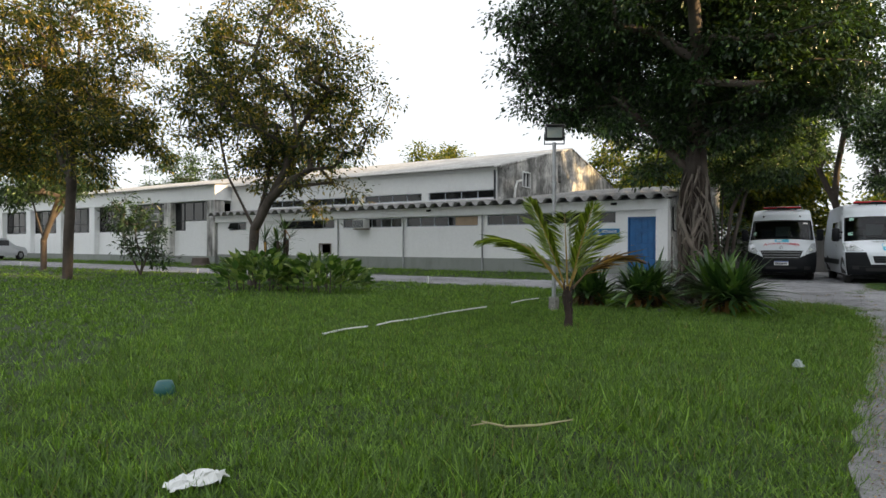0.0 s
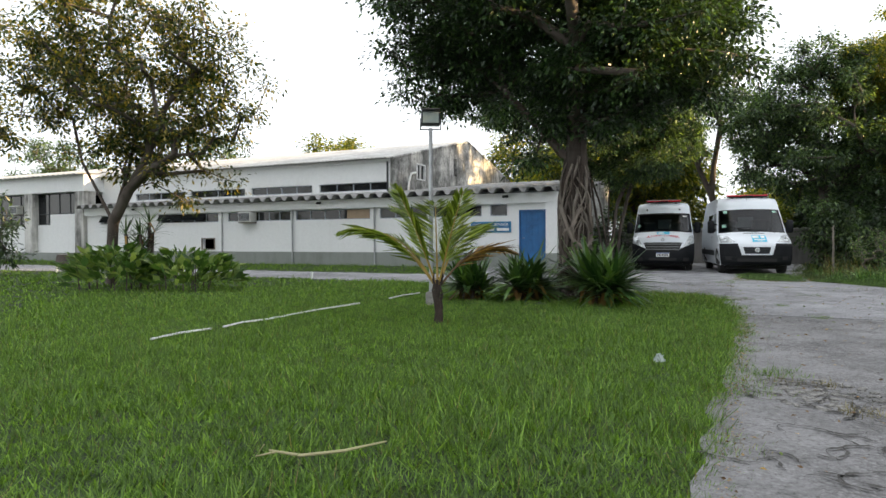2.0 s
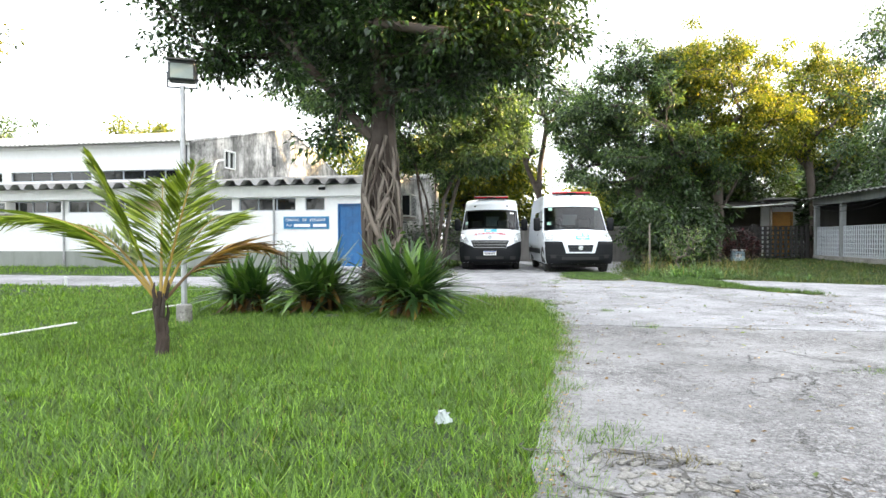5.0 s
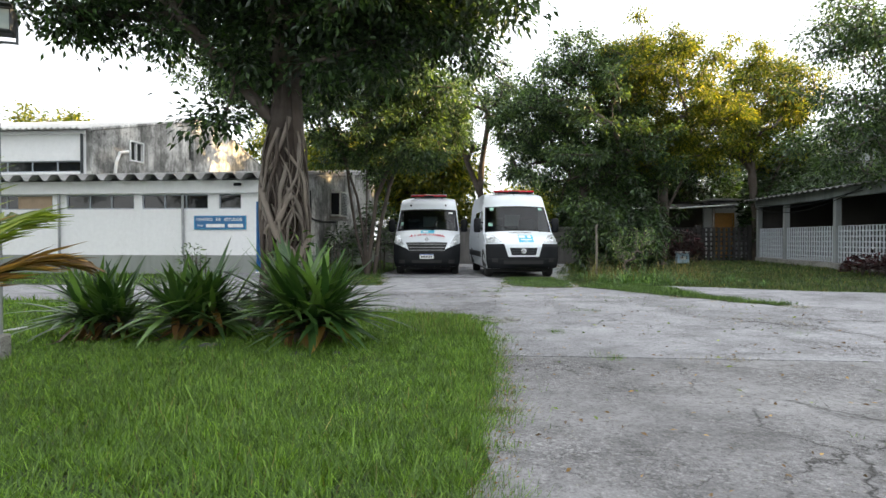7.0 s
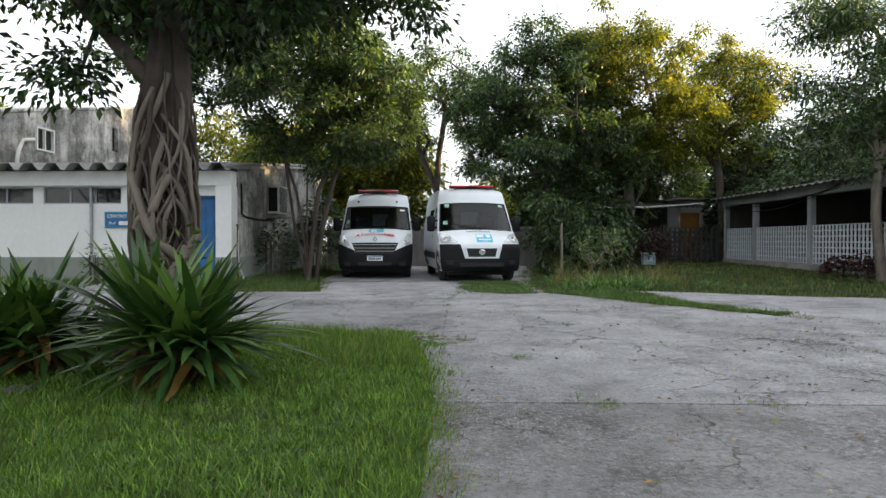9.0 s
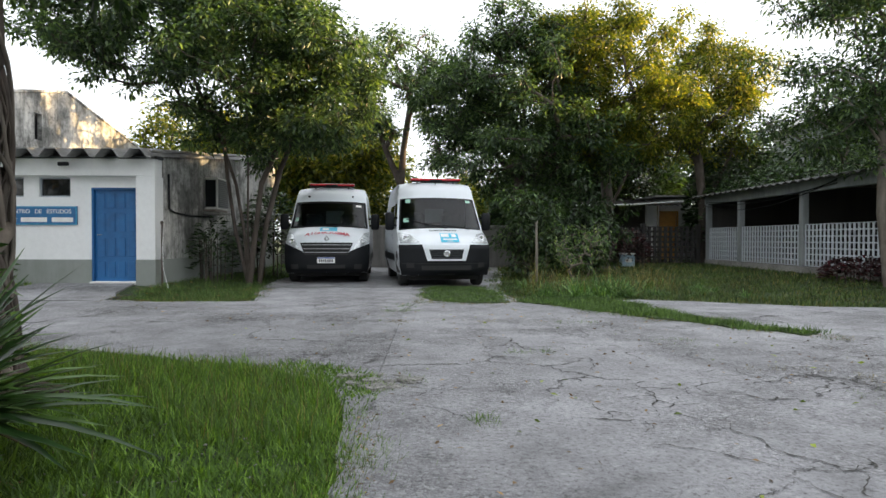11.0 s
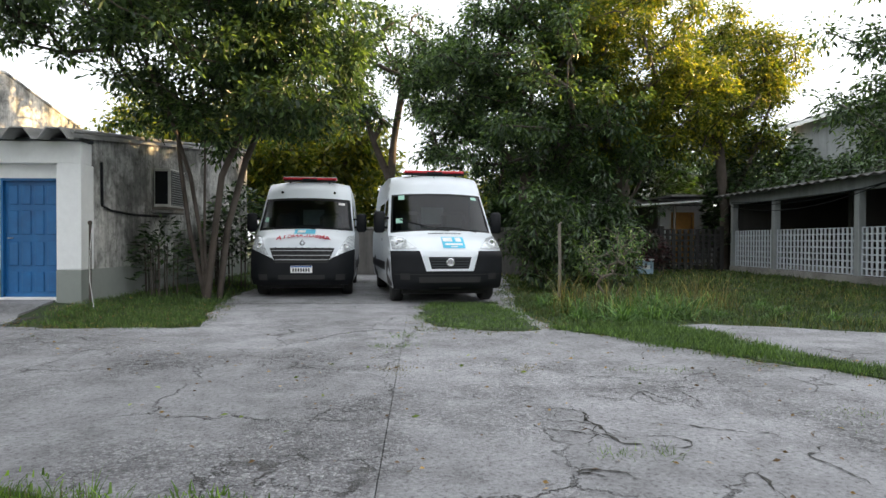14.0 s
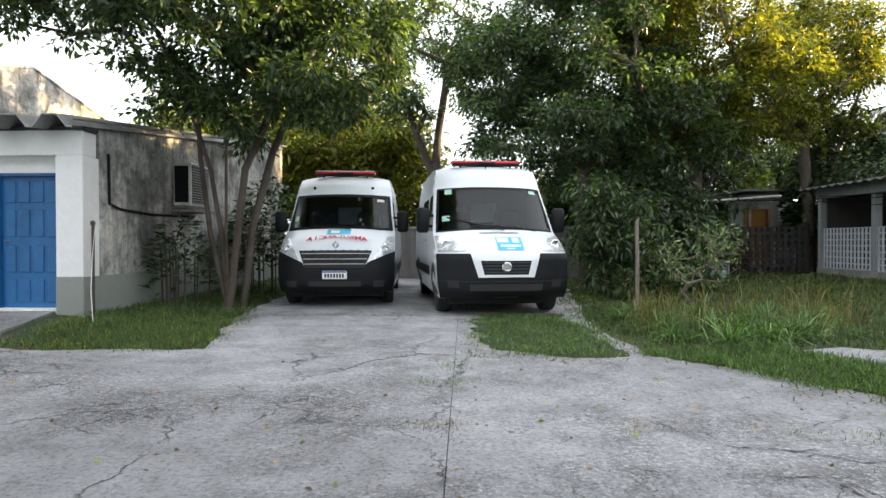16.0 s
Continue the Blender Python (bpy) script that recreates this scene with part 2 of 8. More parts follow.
WHITE_WALL = plaster("white_wall", (0.82, 0.83, 0.83), (0.50, 0.50, 0.48), 0.0, 0.16)
STAINED_WALL = plaster("stained_wall", (0.66, 0.65, 0.62), (0.06, 0.06, 0.057), 0.66, 0.88)
MOULD_WALL = mouldy("mould_blackened_wall")
GREY_WALL = plaster("grey_dado", (0.27, 0.29, 0.27), (0.12, 0.13, 0.11), 0.3, 0.5)
SHED_WALL = plaster("shed_paint", (0.31, 0.33, 0.335), (0.12, 0.13, 0.13), 0.6, 0.6)
LATTICE_PAINT = plaster("lattice_paint", (0.52, 0.56, 0.60), (0.3, 0.31, 0.31), 0.25, 0.5)
# indoor shade put into the colour of walls behind openings
SHADED_BLOCK = plaster("shade_dark_blockwork", (0.055, 0.052, 0.05), (0.02, 0.02, 0.02), 0.5, 0.6)
# near-black base with streaks, for the whole fence
BLACK_BLOCK = plaster("near_black_blockwork", (0.030, 0.028, 0.027), (0.012, 0.012, 0.012), 0.5, 0.6)
CONCRETE = concrete_mat("yard_concrete", (0.330, 0.328, 0.341))
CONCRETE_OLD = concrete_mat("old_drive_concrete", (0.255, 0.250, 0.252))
# dark grey variant without cracks
CONCRETE_DARK = concrete_mat("dark_concrete", (0.075, 0.077, 0.072), False)
CEMENT = concrete_mat("cement", (0.30, 0.29, 0.27), False)
SOIL = soil_mat()
ROOF_WHITE = corrugated_mat("pale_fibre_cement", (0.78, 0.77, 0.74), (0.50, 0.48, 0.45))
ROOF_WING = corrugated_mat("weathered_fibre_cement", (0.40, 0.40, 0.39), (0.17, 0.165, 0.16))
ROOF_OLD = corrugated_mat("blackened_fibre_cement", (0.12, 0.12, 0.115), (0.05, 0.05, 0.048))
ROOF_GREY = corrugated_mat("grey_fibre_cement", (0.34, 0.34, 0.33), (0.16, 0.155, 0.15))
DARK_METAL = plain("dark_frame", (0.035, 0.04, 0.045), 0.5, 0.2)
BLACK = plain("black_plastic", (0.006, 0.007, 0.009), 0.55, 0.0, 0.2, 4, 0.0, 0.22)
RUBBER = plain("rubber", (0.018, 0.018, 0.018), 0.85)
GREY_METAL = plain("galvanised", (0.36, 0.37, 0.38), 0.45, 0.6, 0.2)
GREY_PAINT = plain("grey_paint", (0.33, 0.36, 0.40), 0.6)
CHROME = plain("chrome", (0.75, 0.76, 0.78), 0.12, 1.0, 0.03)
VAN_WHITE = plain("van_white", (0.75, 0.79, 0.83), 0.22, 0.0, 0.04, 1.5)
GLASS = glass_mat("dark_glass")
CLEAR = clear_glass("clear_glass")
SMOKED = clear_glass("van_glass", (0.42, 0.50, 0.53))
LAMP_GLASS = plain("lamp_glass", (0.20, 0.24, 0.22), 0.3)
LENS = plain("lamp_lens", (0.62, 0.65, 0.68), 0.1, 0.35, 0.5, 24)
RED_LENS = plain("red_lens", (0.55, 0.02, 0.03), 0.2)
RED_PAINT = plain("red_lettering", (0.50, 0.02, 0.05), 0.4)
CYAN = plain("cyan_sticker", (0.06, 0.48, 0.68), 0.4, 0, 0.05)
PAPER = plain("white_paper", (0.80, 0.80, 0.78), 0.7)
BLUE_DOOR = plain("blue_door_paint", (0.012, 0.115, 0.30), 0.45, 0, 0.22, 3, 0.15)
SIGN_BLUE = plain("blue_sign", (0.02, 0.13, 0.30), 0.5, 0, 0.15)
BRASS = plain("brass", (0.55, 0.42, 0.16), 0.35, 0.9)
TIMBER = bark("weathered_timber", (0.10, 0.085, 0.07), (0.26, 0.23, 0.19), 9)
ORANGE = plain("ochre_paint", (0.55, 0.28, 0.07), 0.7)
BARK_GREY = bark("grey_bark", (0.055, 0.045, 0.038), (0.20, 0.17, 0.14))
BARK_BROWN = bark("brown_bark", (0.030, 0.024, 0.020), (0.105, 0.080, 0.064))
BARK_DARK = bark("fibrous_bark", (0.012, 0.008, 0.006), (0.050, 0.032, 0.022), 16)
BARK_PALE = bark("pale_bark", (0.085, 0.07, 0.058), (0.24, 0.20, 0.165))
LEAF_DARK = leaf_mat("fig_leaf", (0.021, 0.044, 0.018), (0.070, 0.128, 0.04), 0.28, 0.3)
LEAF_MID = leaf_mat("broad_leaf", (0.034, 0.065, 0.031), (0.13, 0.195, 0.083), 0.44)
# green leaf with the gold of low sun painted into its colour
LEAF_SUNLIT = leaf_mat("sunlit_leaf", (0.075, 0.105, 0.020), (0.30, 0.27, 0.045), 0.58, 0.36, 0.8, 0.7)
# warm sunlight mixed into the leaf tones as random orange-gold
LEAF_SUN_TINT = leaf_mat("sun_tinted_leaf", (0.042, 0.066, 0.024), (0.29, 0.21, 0.048), 0.55)
LEAF_SHRUB = leaf_mat("shrub_leaf", (0.03, 0.075, 0.016), (0.13, 0.20, 0.045), 0.35)
LEAF_YUCCA = leaf_mat("strap_leaf", (0.030, 0.075, 0.020), (0.12, 0.21, 0.05), 0.22, 0.28)
LEAF_PALM = leaf_mat("palm_leaflet", (0.13, 0.19, 0.025), (0.30, 0.35, 0.075), 0.4, 0.4)
LEAF_CANNA = leaf_mat("canna_leaf", (0.06, 0.13, 0.03), (0.26, 0.32, 0.12), 0.35, 0.35)
LEAF_DRY = leaf_mat("dry_leaf", (0.13, 0.07, 0.025), (0.42, 0.25, 0.08), 0.3)
LEAF_RED = leaf_mat("wine_leaf", (0.03, 0.008, 0.012), (0.09, 0.02, 0.03), 0.25)
GRASS = leaf_mat("grass_blade", (0.072, 0.142, 0.021), (0.205, 0.335, 0.055), 0.42, 0.5, 3.0, 0.55)
GRASS_MID = leaf_mat("verge_blade", (0.055, 0.105, 0.028), (0.155, 0.24, 0.072), 0.4, 0.55, 1.6)
GRASS_TALL = leaf_mat("wild_grass_blade", (0.055, 0.125, 0.030), (0.18, 0.29, 0.10), 0.4, 0.4, 1.6)
# darker grass copy: shade of the right lawn put into the blades
GRASS_SHADED = leaf_mat("shaded_grass", (0.042, 0.075, 0.018), (0.12, 0.165, 0.05), 0.35, 0.6)
STRAW = plain("straw", (0.36, 0.33, 0.18), 0.8)
GRASS_DRY = leaf_mat("dry_grass", (0.12, 0.10, 0.035), (0.30, 0.25, 0.09), 0.3, 0.6)
PVC = plain("white_plastic", (0.74, 0.75, 0.74), 0.45)
TEAL = plain("teal_plastic", (0.015, 0.10, 0.10), 0.4)

# ---- geometry helpers ----
from mathutils.geometry import tessellate_polygon


def obj_from(name, bm, mat, parent=None, label="", smooth=False):
    me = bpy.data.meshes.new(name)
    bm.to_mesh(me)
    bm.free()
    me.materials.append(mat)
    if smooth:
        for p in me.polygons:
            p.use_smooth = True
    ob = new(name, me)
    if parent is not None:
        ob.parent = parent
    if label:
        ob["label"] = label
    return ob


def part(name, bm, mat, parent, label="", smooth=False):
    return obj_from(name, bm, mat, parent, label, smooth)


def thing(name, label, category, at=(0, 0, 0), rz=0, group="", kind=""):
    e = new(name)
    e.matrix_world = pose(*at, 0, 0, rz)
    e.empty_display_size = 0.1
    return tagged(e, label, category, group, kind)


def bm_box(bm, lo, hi, bevel=0.0):
    x0, y0, z0 = lo
    x1, y1, z1 = hi
    v = [bm.verts.new(p) for p in ((x0, y0, z0), (x1, y0, z0), (x1, y1, z0), (x0, y1, z0), (x0, y0, z1), (x1, y0, z1), (x1, y1, z1), (x0, y1, z1))]
    fs = [bm.faces.new([v[i] for i in q]) for q in ((3, 2, 1, 0), (4, 5, 6, 7), (0, 1, 5, 4), (1, 2, 6, 5), (2, 3, 7, 6), (3, 0, 4, 7))]
    if bevel:
        es = list({e for f in fs for e in f.edges})
        bmesh.ops.bevel(bm, geom=es, offset=bevel, segments=1, affect="EDGES")
    return bm


def box(lo, hi, bevel=0.0):
    return bm_box(bmesh.new(), lo, hi, bevel)


def boxes(items, bevel=0.0):
    bm = bmesh.new()
    for lo, hi in items:
        bm_box(bm, lo, hi, 0)
    if bevel:
        bmesh.ops.bevel(bm, geom=list(bm.edges), offset=bevel, segments=1, affect="EDGES")
    return bm


def tube(points, radii, sides=8, bm=None, caps=True):
    """A round bar along points."""
    bm = bm or bmesh.new()
    pts = [Vector(p) for p in points]
    if not hasattr(radii, "__len__"):
        radii = [radii] * len(pts)
    rings = []
    up = Vector((0.31, 0.17, 0.93)).normalized()
    for i, p in enumerate(pts):
        d = (pts[min(i + 1, len(pts) - 1)] - pts[max(i - 1, 0)]).normalized()
        a = d.cross(up if abs(d.dot(up)) < 0.95 else Vector((1, 0, 0))).normalized()
        b = d.cross(a)
        rings.append([bm.verts.new(p + radii[i] * (math.cos(k * math.tau / sides) * a + math.sin(k * math.tau / sides) * b)) for k in range(sides)])
    for r0, r1 in zip(rings, rings[1:]):
        for k in range(sides):
            bm.faces.new((r0[k], r0[(k + 1) % sides], r1[(k + 1) % sides], r1[k]))
    if caps:
        bm.faces.new(rings[0])
        bm.faces.new(rings[-1][::-1])
    return bm


def lathe(profile, sides=20, bm=None, axis="z", at=(0, 0, 0)):
    """Turned shape from (radius, height) pairs."""
    bm = bm or bmesh.new()
    rings = []
    for r, h in profile:
        ring = []
        for k in range(sides):
            c, s = r * math.cos(k * math.tau / sides), r * math.sin(k * math.tau / sides)
            p = (c, s, h) if axis == "z" else ((h, c, s) if axis == "x" else (s, h, c))
            ring.append(bm.verts.new(Vector(p) + Vector(at)))
        rings.append(ring)
    for r0, r1 in zip(rings, rings[1:]):
        for k in range(sides):
            bm.faces.new((r0[k], r0[(k + 1) % sides], r1[(k + 1) % sides], r1[k]))
    bm.faces.new(rings[0][::-1])
    bm.faces.new(rings[-1])
    return bm


def mesh_np(name, verts, faces, mat, parent=None, label=""):
    """A mesh from numpy arrays: verts n x 3, faces m x k."""
    me = bpy.data.meshes.new(name)
    n, (m, k) = len(verts), faces.shape
    me.vertices.add(n)
    me.vertices.foreach_set("co", np.ascontiguousarray(verts, np.float32).ravel())
    me.loops.add(m * k)
    me.loops.foreach_set("vertex_index", np.ascontiguousarray(faces, np.int32).ravel())
    me.polygons.add(m)
    me.polygons.foreach_set("loop_start", np.arange(0, m * k, k, dtype=np.int32))
    me.polygons.foreach_set("loop_total", np.full(m, k, np.int32))
    me.update(calc_edges=True)
    me.materials.append(mat)
    ob = new(name, me)
    if parent is not None:
        ob.parent = parent
    if label:
        ob["label"] = label
    return ob


def inside(poly, x, y):
    """Which of the points x, y lie in the polygon."""
    hit = np.zeros(x.shape, bool)
    for (x0, y0), (x1, y1) in zip(poly, poly[1:] + poly[:1]):
        c = (y0 > y) != (y1 > y)
        with np.errstate(divide="ignore", invalid="ignore"):
            hit ^= c & (x < (x1 - x0) * (y - y0) / (y1 - y0 if y1 != y0 else 1e-9) + x0)
    return hit


def unit(v):
    return v / np.maximum(np.linalg.norm(v, axis=-1, keepdims=True), 1e-9)


def leaves_np(rng, at, along, length, width, droop=0.3, fold=0.25):
    """Pointed folded leaves: at n x 3, along n x 3 their direction; returns verts and quads (two quads a leaf)."""
    n = len(at)
    d = unit(along)
    side = unit(np.cross(d, rng.normal(size=(n, 3)) * 0.5 + np.array([0, 0, 1.0])))
    nor = unit(np.cross(side, d))
    L = (length * rng.uniform(0.7, 1.25, n))[:, None]
    Wd = (width * rng.uniform(0.75, 1.2, n))[:, None]
    mid = at + d * L * 0.5 - np.array([0, 0, 1.0]) * L * droop * 0.38
    tip = at + d * L - np.array([0, 0, 1.0]) * L * droop
    a = mid + side * Wd * 0.5 + nor * Wd * fold
    b = mid - side * Wd * 0.5 + nor * Wd * fold
    v = np.stack([at, a, tip, b], 1).reshape(-1, 3)
    i = np.arange(n)[:, None] * 4
    return v, np.concatenate([i + np.array([[0, 1, 2]]), i + np.array([[0, 2, 3]])], 0)


def ground_h(x, y):
    """Height of the ground: it rises a little towards the two buildings."""
    a = np.clip((y - 18.3) / 3.0, 0, 1) * 0.14 * np.clip((-3.0 - x) / 1.0, 0, 1)
    b = np.clip((x - 6.5) / 5.0, 0, 1) * 0.16 * np.clip((y - 19.8) / 3.0, 0, 1)
    return a + b

# ---- ground and yard ----
def ground_sheet():
    g = np.concatenate([[-600, -250, -120, -80], np.arange(-60, 30.1, 1.5), [45, 80, 150, 300, 600]])
    h = np.concatenate([[-300, -120, -60, -30, -15], np.arange(-8, 45.1, 1.5), [60, 90, 150, 300, 700]])
    X, Y = np.meshgrid(g, h, indexing="ij")
    Z = ground_h(X, Y)
    v = np.stack([X, Y, Z], -1).reshape(-1, 3)
    i = np.arange(len(g) - 1)[:, None] * len(h) + np.arange(len(h) - 1)[None]
    i = i.reshape(-1, 1)
    f = np.concatenate([i, i + len(h), i + len(h) + 1, i + 1], 1)
    ob = mesh_np("ground", v, f, SOIL)
    return tagged(ob, "grassy brown earth under the lawn and trees", "ground", kind="structure")


ground_sheet()

LAWN_EDGE = [(1.0, -9.0), (0.97, 3.0), (1.06, 5.5), (1.10, 7.0), (1.15, 9.0), (1.15, 10.8), (1.05, 12.2), (0.75, 13.0), (0.1, 13.6), (-1.5, 14.3), (-4.0, 14.9), (-10.5, 15.25), (-22.0, 15.3), (-60.0, 15.6)]
def rough(poly, step=0.35, amp=0.1, seed=3):
    """The outline with its long edges broken up."""
    rnd, out = random.Random(seed), []
    for (x0, y0), (x1, y1) in zip(poly, poly[1:] + poly[:1]):
        n = max(1, min(60, int(math.hypot(x1 - x0, y1 - y0) / step)))
        for k in range(n):
            u = k / n
            out.append((x0 + (x1 - x0) * u + rnd.uniform(-amp, amp), y0 + (y1 - y0) * u + rnd.uniform(-amp, amp)))
    return out


YARD = [(x, y) for x, y in LAWN_EDGE] + [(-60.0, 19.4), (-33.0, 18.9), (-13.0, 18.4), (-6.8, 18.5), (-6.6, 21.45), (-4.75, 21.45), (-4.0, 19.0), (-1.6, 19.1), (-2.2, 22.0), (-2.5, 24.5), (-2.6, 31.8), (4.2, 31.8), (3.3, 24.0), (2.95, 21.0), (3.1, 18.8), (5.2, 19.4), (7.9, 18.2), (14.0, 16.6), (14.0, -9.0)]
GRASS_ISLAND = [(1.46, 19.1), (2.1, 18.65), (2.75, 18.7), (2.9, 19.9), (2.65, 22.2), (1.42, 22.2)]
GRASS_STRIP = [(3.0, 19.0), (3.6, 18.4), (4.6, 16.7), (5.3, 15.7), (5.9, 15.2), (6.0, 15.4), (5.45, 16.2), (5.0, 17.3), (4.7, 19.4)]


def clip_cell(poly, x0, x1, y0, y1):
    """The part of a polygon inside a rectangle."""
    out = list(poly)
    for ax, lim, keep in ((0, x0, 1), (0, x1, -1), (1, y0, 1), (1, y1, -1)):
        src, out = out, []
        for p, q in zip(src, src[1:] + src[:1]):
            a, b = (p[ax] - lim) * keep, (q[ax] - lim) * keep
            if a >= 0:
                out.append(p)
            if (a >= 0) != (b >= 0):
                t = a / (a - b)
                out.append((p[0] + t * (q[0] - p[0]), p[1] + t * (q[1] - p[1])))
        if not out:
            return []
    return out


def yard_slabs():
    yard = thing("yard_pavement", "cracked grey concrete yard slabs with worn joints", "pavement", kind="structure")
    xs = [-60, -54, -48, -42, -36, -30, -24, -18, -12, -8.1, -3.5, 1.14, 4.9, 9.0, 14.1]
    ys = [-9, -1.2, 4.65, 10.5, 16.35, 22.2, 27, 32]
    rnd = random.Random(5)
    for x0, x1 in zip(xs, xs[1:]):
        for y0, y1 in zip(ys, ys[1:]):
            g = 0.0028
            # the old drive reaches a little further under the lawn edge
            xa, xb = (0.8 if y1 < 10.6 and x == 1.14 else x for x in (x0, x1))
            c = clip_cell(ROUGH_YARD, xa + g, xb - g, y0 + g, y1 - g)
            c2 = [p for i, p in enumerate(c) if (Vector(p) - Vector(c[i - 1])).length > 0.003]
            if len(c2) < 3:
                continue
            bm = bmesh.new()
            top = 0.022 + rnd.uniform(-0.004, 0.004)
            vs = [bm.verts.new((x, y, top + float(ground_h(np.array(x), np.array(y))))) for x, y in c2]
            try:
                f = bm.faces.new(vs)
            except ValueError:
                bm.free()
                continue
            f.normal_update()
            if f.normal.z < 0:
                f.normal_flip()
            bmesh.ops.extrude_face_region(bm, geom=[f])
            for v in vs:
                v.co.z -= 0.08
            bmesh.ops.triangulate(bm, faces=[q for q in bm.faces if len(q.verts) > 4])
            bmesh.ops.recalc_face_normals(bm, faces=bm.faces)
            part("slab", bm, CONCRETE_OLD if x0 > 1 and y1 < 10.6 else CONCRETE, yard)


ROUGH_YARD = rough(YARD, 0.3, 0.07)
yard_slabs()


def soil_pad(name, label, poly, seed, h=0.04):
    """A low bank of earth that has grown over the concrete."""
    p = rough(rough(poly, 0.3, 0.13, seed), 0.08, 0.035, seed + 1)
    cx, cy = sum(q[0] for q in p) / len(p), sum(q[1] for q in p) / len(p)
    bm = bmesh.new()
    a = [bm.verts.new((x, y, 0.005)) for x, y in p]
    b = [bm.verts.new((x + (cx - x) * 0.05, y + (cy - y) * 0.05, h)) for x, y in p]
    for i in range(len(p)):
        j = (i + 1) % len(p)
        bm.faces.new((a[i], a[j], b[j], b[i]))
    for tri in tessellate_polygon([[Vector((x, y, 0)) for x, y in p]]):
        bm.faces.new([b[i] for i in tri])
    bmesh.ops.recalc_face_normals(bm, faces=bm.faces)
    return tagged(obj_from(name, bm, SOIL), label, "earth", kind="structure")



def grass_blades(name, label, poly, count, height, mat, seed, lean=0.5, width=0.006, near=None, holes=(), extra=0.0, tuft=0.0, lift=0.0, curved=False):
    """Blades of grass scattered over a polygon; near: (x, y, reach) thickens them there."""
    rng = np.random.default_rng(seed)
    if lift or tuft > 0.38:
        poly = rough(poly, 0.3, 0.2, seed)
    P = np.array(poly)
    lo, hi = P.min(0), P.max(0)
    xs, ys = [], []
    got = 0
    while got < count:
        x = rng.uniform(lo[0], hi[0], count * 2)
        y = rng.uniform(lo[1], hi[1], count * 2)
        k = inside(poly, x, y)
        for h in holes:
            k &= ~inside(h, x, y)
        if near is not None:
            d = np.hypot(x - near[0], y - near[1])
            k &= rng.uniform(size=len(x)) < np.clip((near[2] / np.maximum(d, 0.1)) ** 1.6, 0.04, 1)
        if tuft:
            f = np.sin(x * 2.1 + 1.3 * np.sin(y * 1.7)) * np.sin(y * 2.6 + 1.1 * np.sin(x * 1.3))
            k &= rng.uniform(size=len(x)) < np.clip(1 + tuft * f, 0.03, 1)
        xs.append(x[k])
        ys.append(y[k])
        got += int(k.sum())
    x, y = np.concatenate(xs)[:count], np.concatenate(ys)[:count]
    if tuft:
        m = max(1, count // 6)
        own = rng.integers(0, m, count)
        ox, oy = rng.normal(size=count) * 0.035, rng.normal(size=count) * 0.035
        if lift or tuft > 0.38:
            wide = np.abs(rng.normal(size=count)) * 1.6 + 0.6
            ox, oy = ox * wide, oy * wide
        x, y = x[own] + ox, y[own] + oy
    patch = 0.5 + 0.5 * np.sin(x * 1.3 + 2 * np.sin(y * 0.9)) * np.sin(y * 1.1 + 1.7 * np.sin(x * 0.7))
    h = height * rng.uniform(0.45, 1.2, count) * (0.65 + 0.7 * patch)
    h = h * np.where(rng.uniform(size=count) < 0.5, 1.0, 0.6)
    h *= 1 + extra * (rng.uniform(size=count) < 0.06)
    a = rng.uniform(0, math.tau, count)
    if tuft:
        a = np.arctan2(oy, ox) + rng.normal(size=count) * 0.5
    ln = lean * rng.uniform(0.2, 1.3, count) * h
    w = width * rng.uniform(0.7, 1.4, count)
    if near is not None:
        w = w * np.clip(np.hypot(x - near[0], y - near[1]) / 5.0, 1, 3.2)
    base = np.stack([x, y, ground_h(x, y) - 0.005 + lift], -1)
    dirv = np.stack([np.cos(a), np.sin(a), np.zeros(count)], -1)
    b2 = a + rng.uniform(0.9, 2.2, count)
    side = np.stack([np.cos(b2), np.sin(b2), np.zeros(count)], -1) * w[:, None] * 0.5
    up = np.array([0, 0, 1.0])
    mid = base + dirv * (ln * 0.35)[:, None] + up * (h * 0.62)[:, None]
    tip = base + dirv * ln[:, None] + up * h[:, None]
    if curved:
        v = np.stack([base - side, base + side, mid + side * 0.8, mid - side * 0.8, tip], 1).reshape(-1, 3)
        i = np.arange(count)[:, None] * 5
        f = np.concatenate([i + np.array([[0, 1, 2]]), i + np.array([[0, 2, 3]]), i + np.array([[3, 2, 4]])], 0)
    else:
        v = np.stack([base - side, base + side, tip + side * 0.25, tip - side * 0.25], 1).reshape(-1, 3)
        i = np.arange(count)[:, None] * 4
        f = np.concatenate([i + np.array([[0, 1, 2]]), i + np.array([[0, 2, 3]])], 0)
    ob = mesh_np(name, v, f, mat)
    return tagged(ob, label, "grass", kind="stuff")


LAWN = [(1.0, -3.0), (1.0, 3.0), (1.10, 5.5), (1.14, 7.0), (1.19, 9.0), (1.19, 10.8), (1.09, 12.2), (0.8, 13.03), (0.13, 13.65), (-1.5, 14.35), (-4.0, 14.95), (-10.5, 15.3), (-22.0, 15.35), (-58.0, 15.65), (-58.0, 6.0), (-20.0, -3.0)]
NEAR_LAWN = [(1.0, 0.2), (0.99, 3.0), (1.09, 5.5), (1.13, 7.0), (1.18, 9.0), (1.19, 10.8), (1.09, 12.2), (0.8, 13.03), (0.13, 13.65), (-1.5, 14.35), (-4.0, 14.95), (-7.0, 15.1), (-11.0, 9.0), (-3.0, 0.5)]
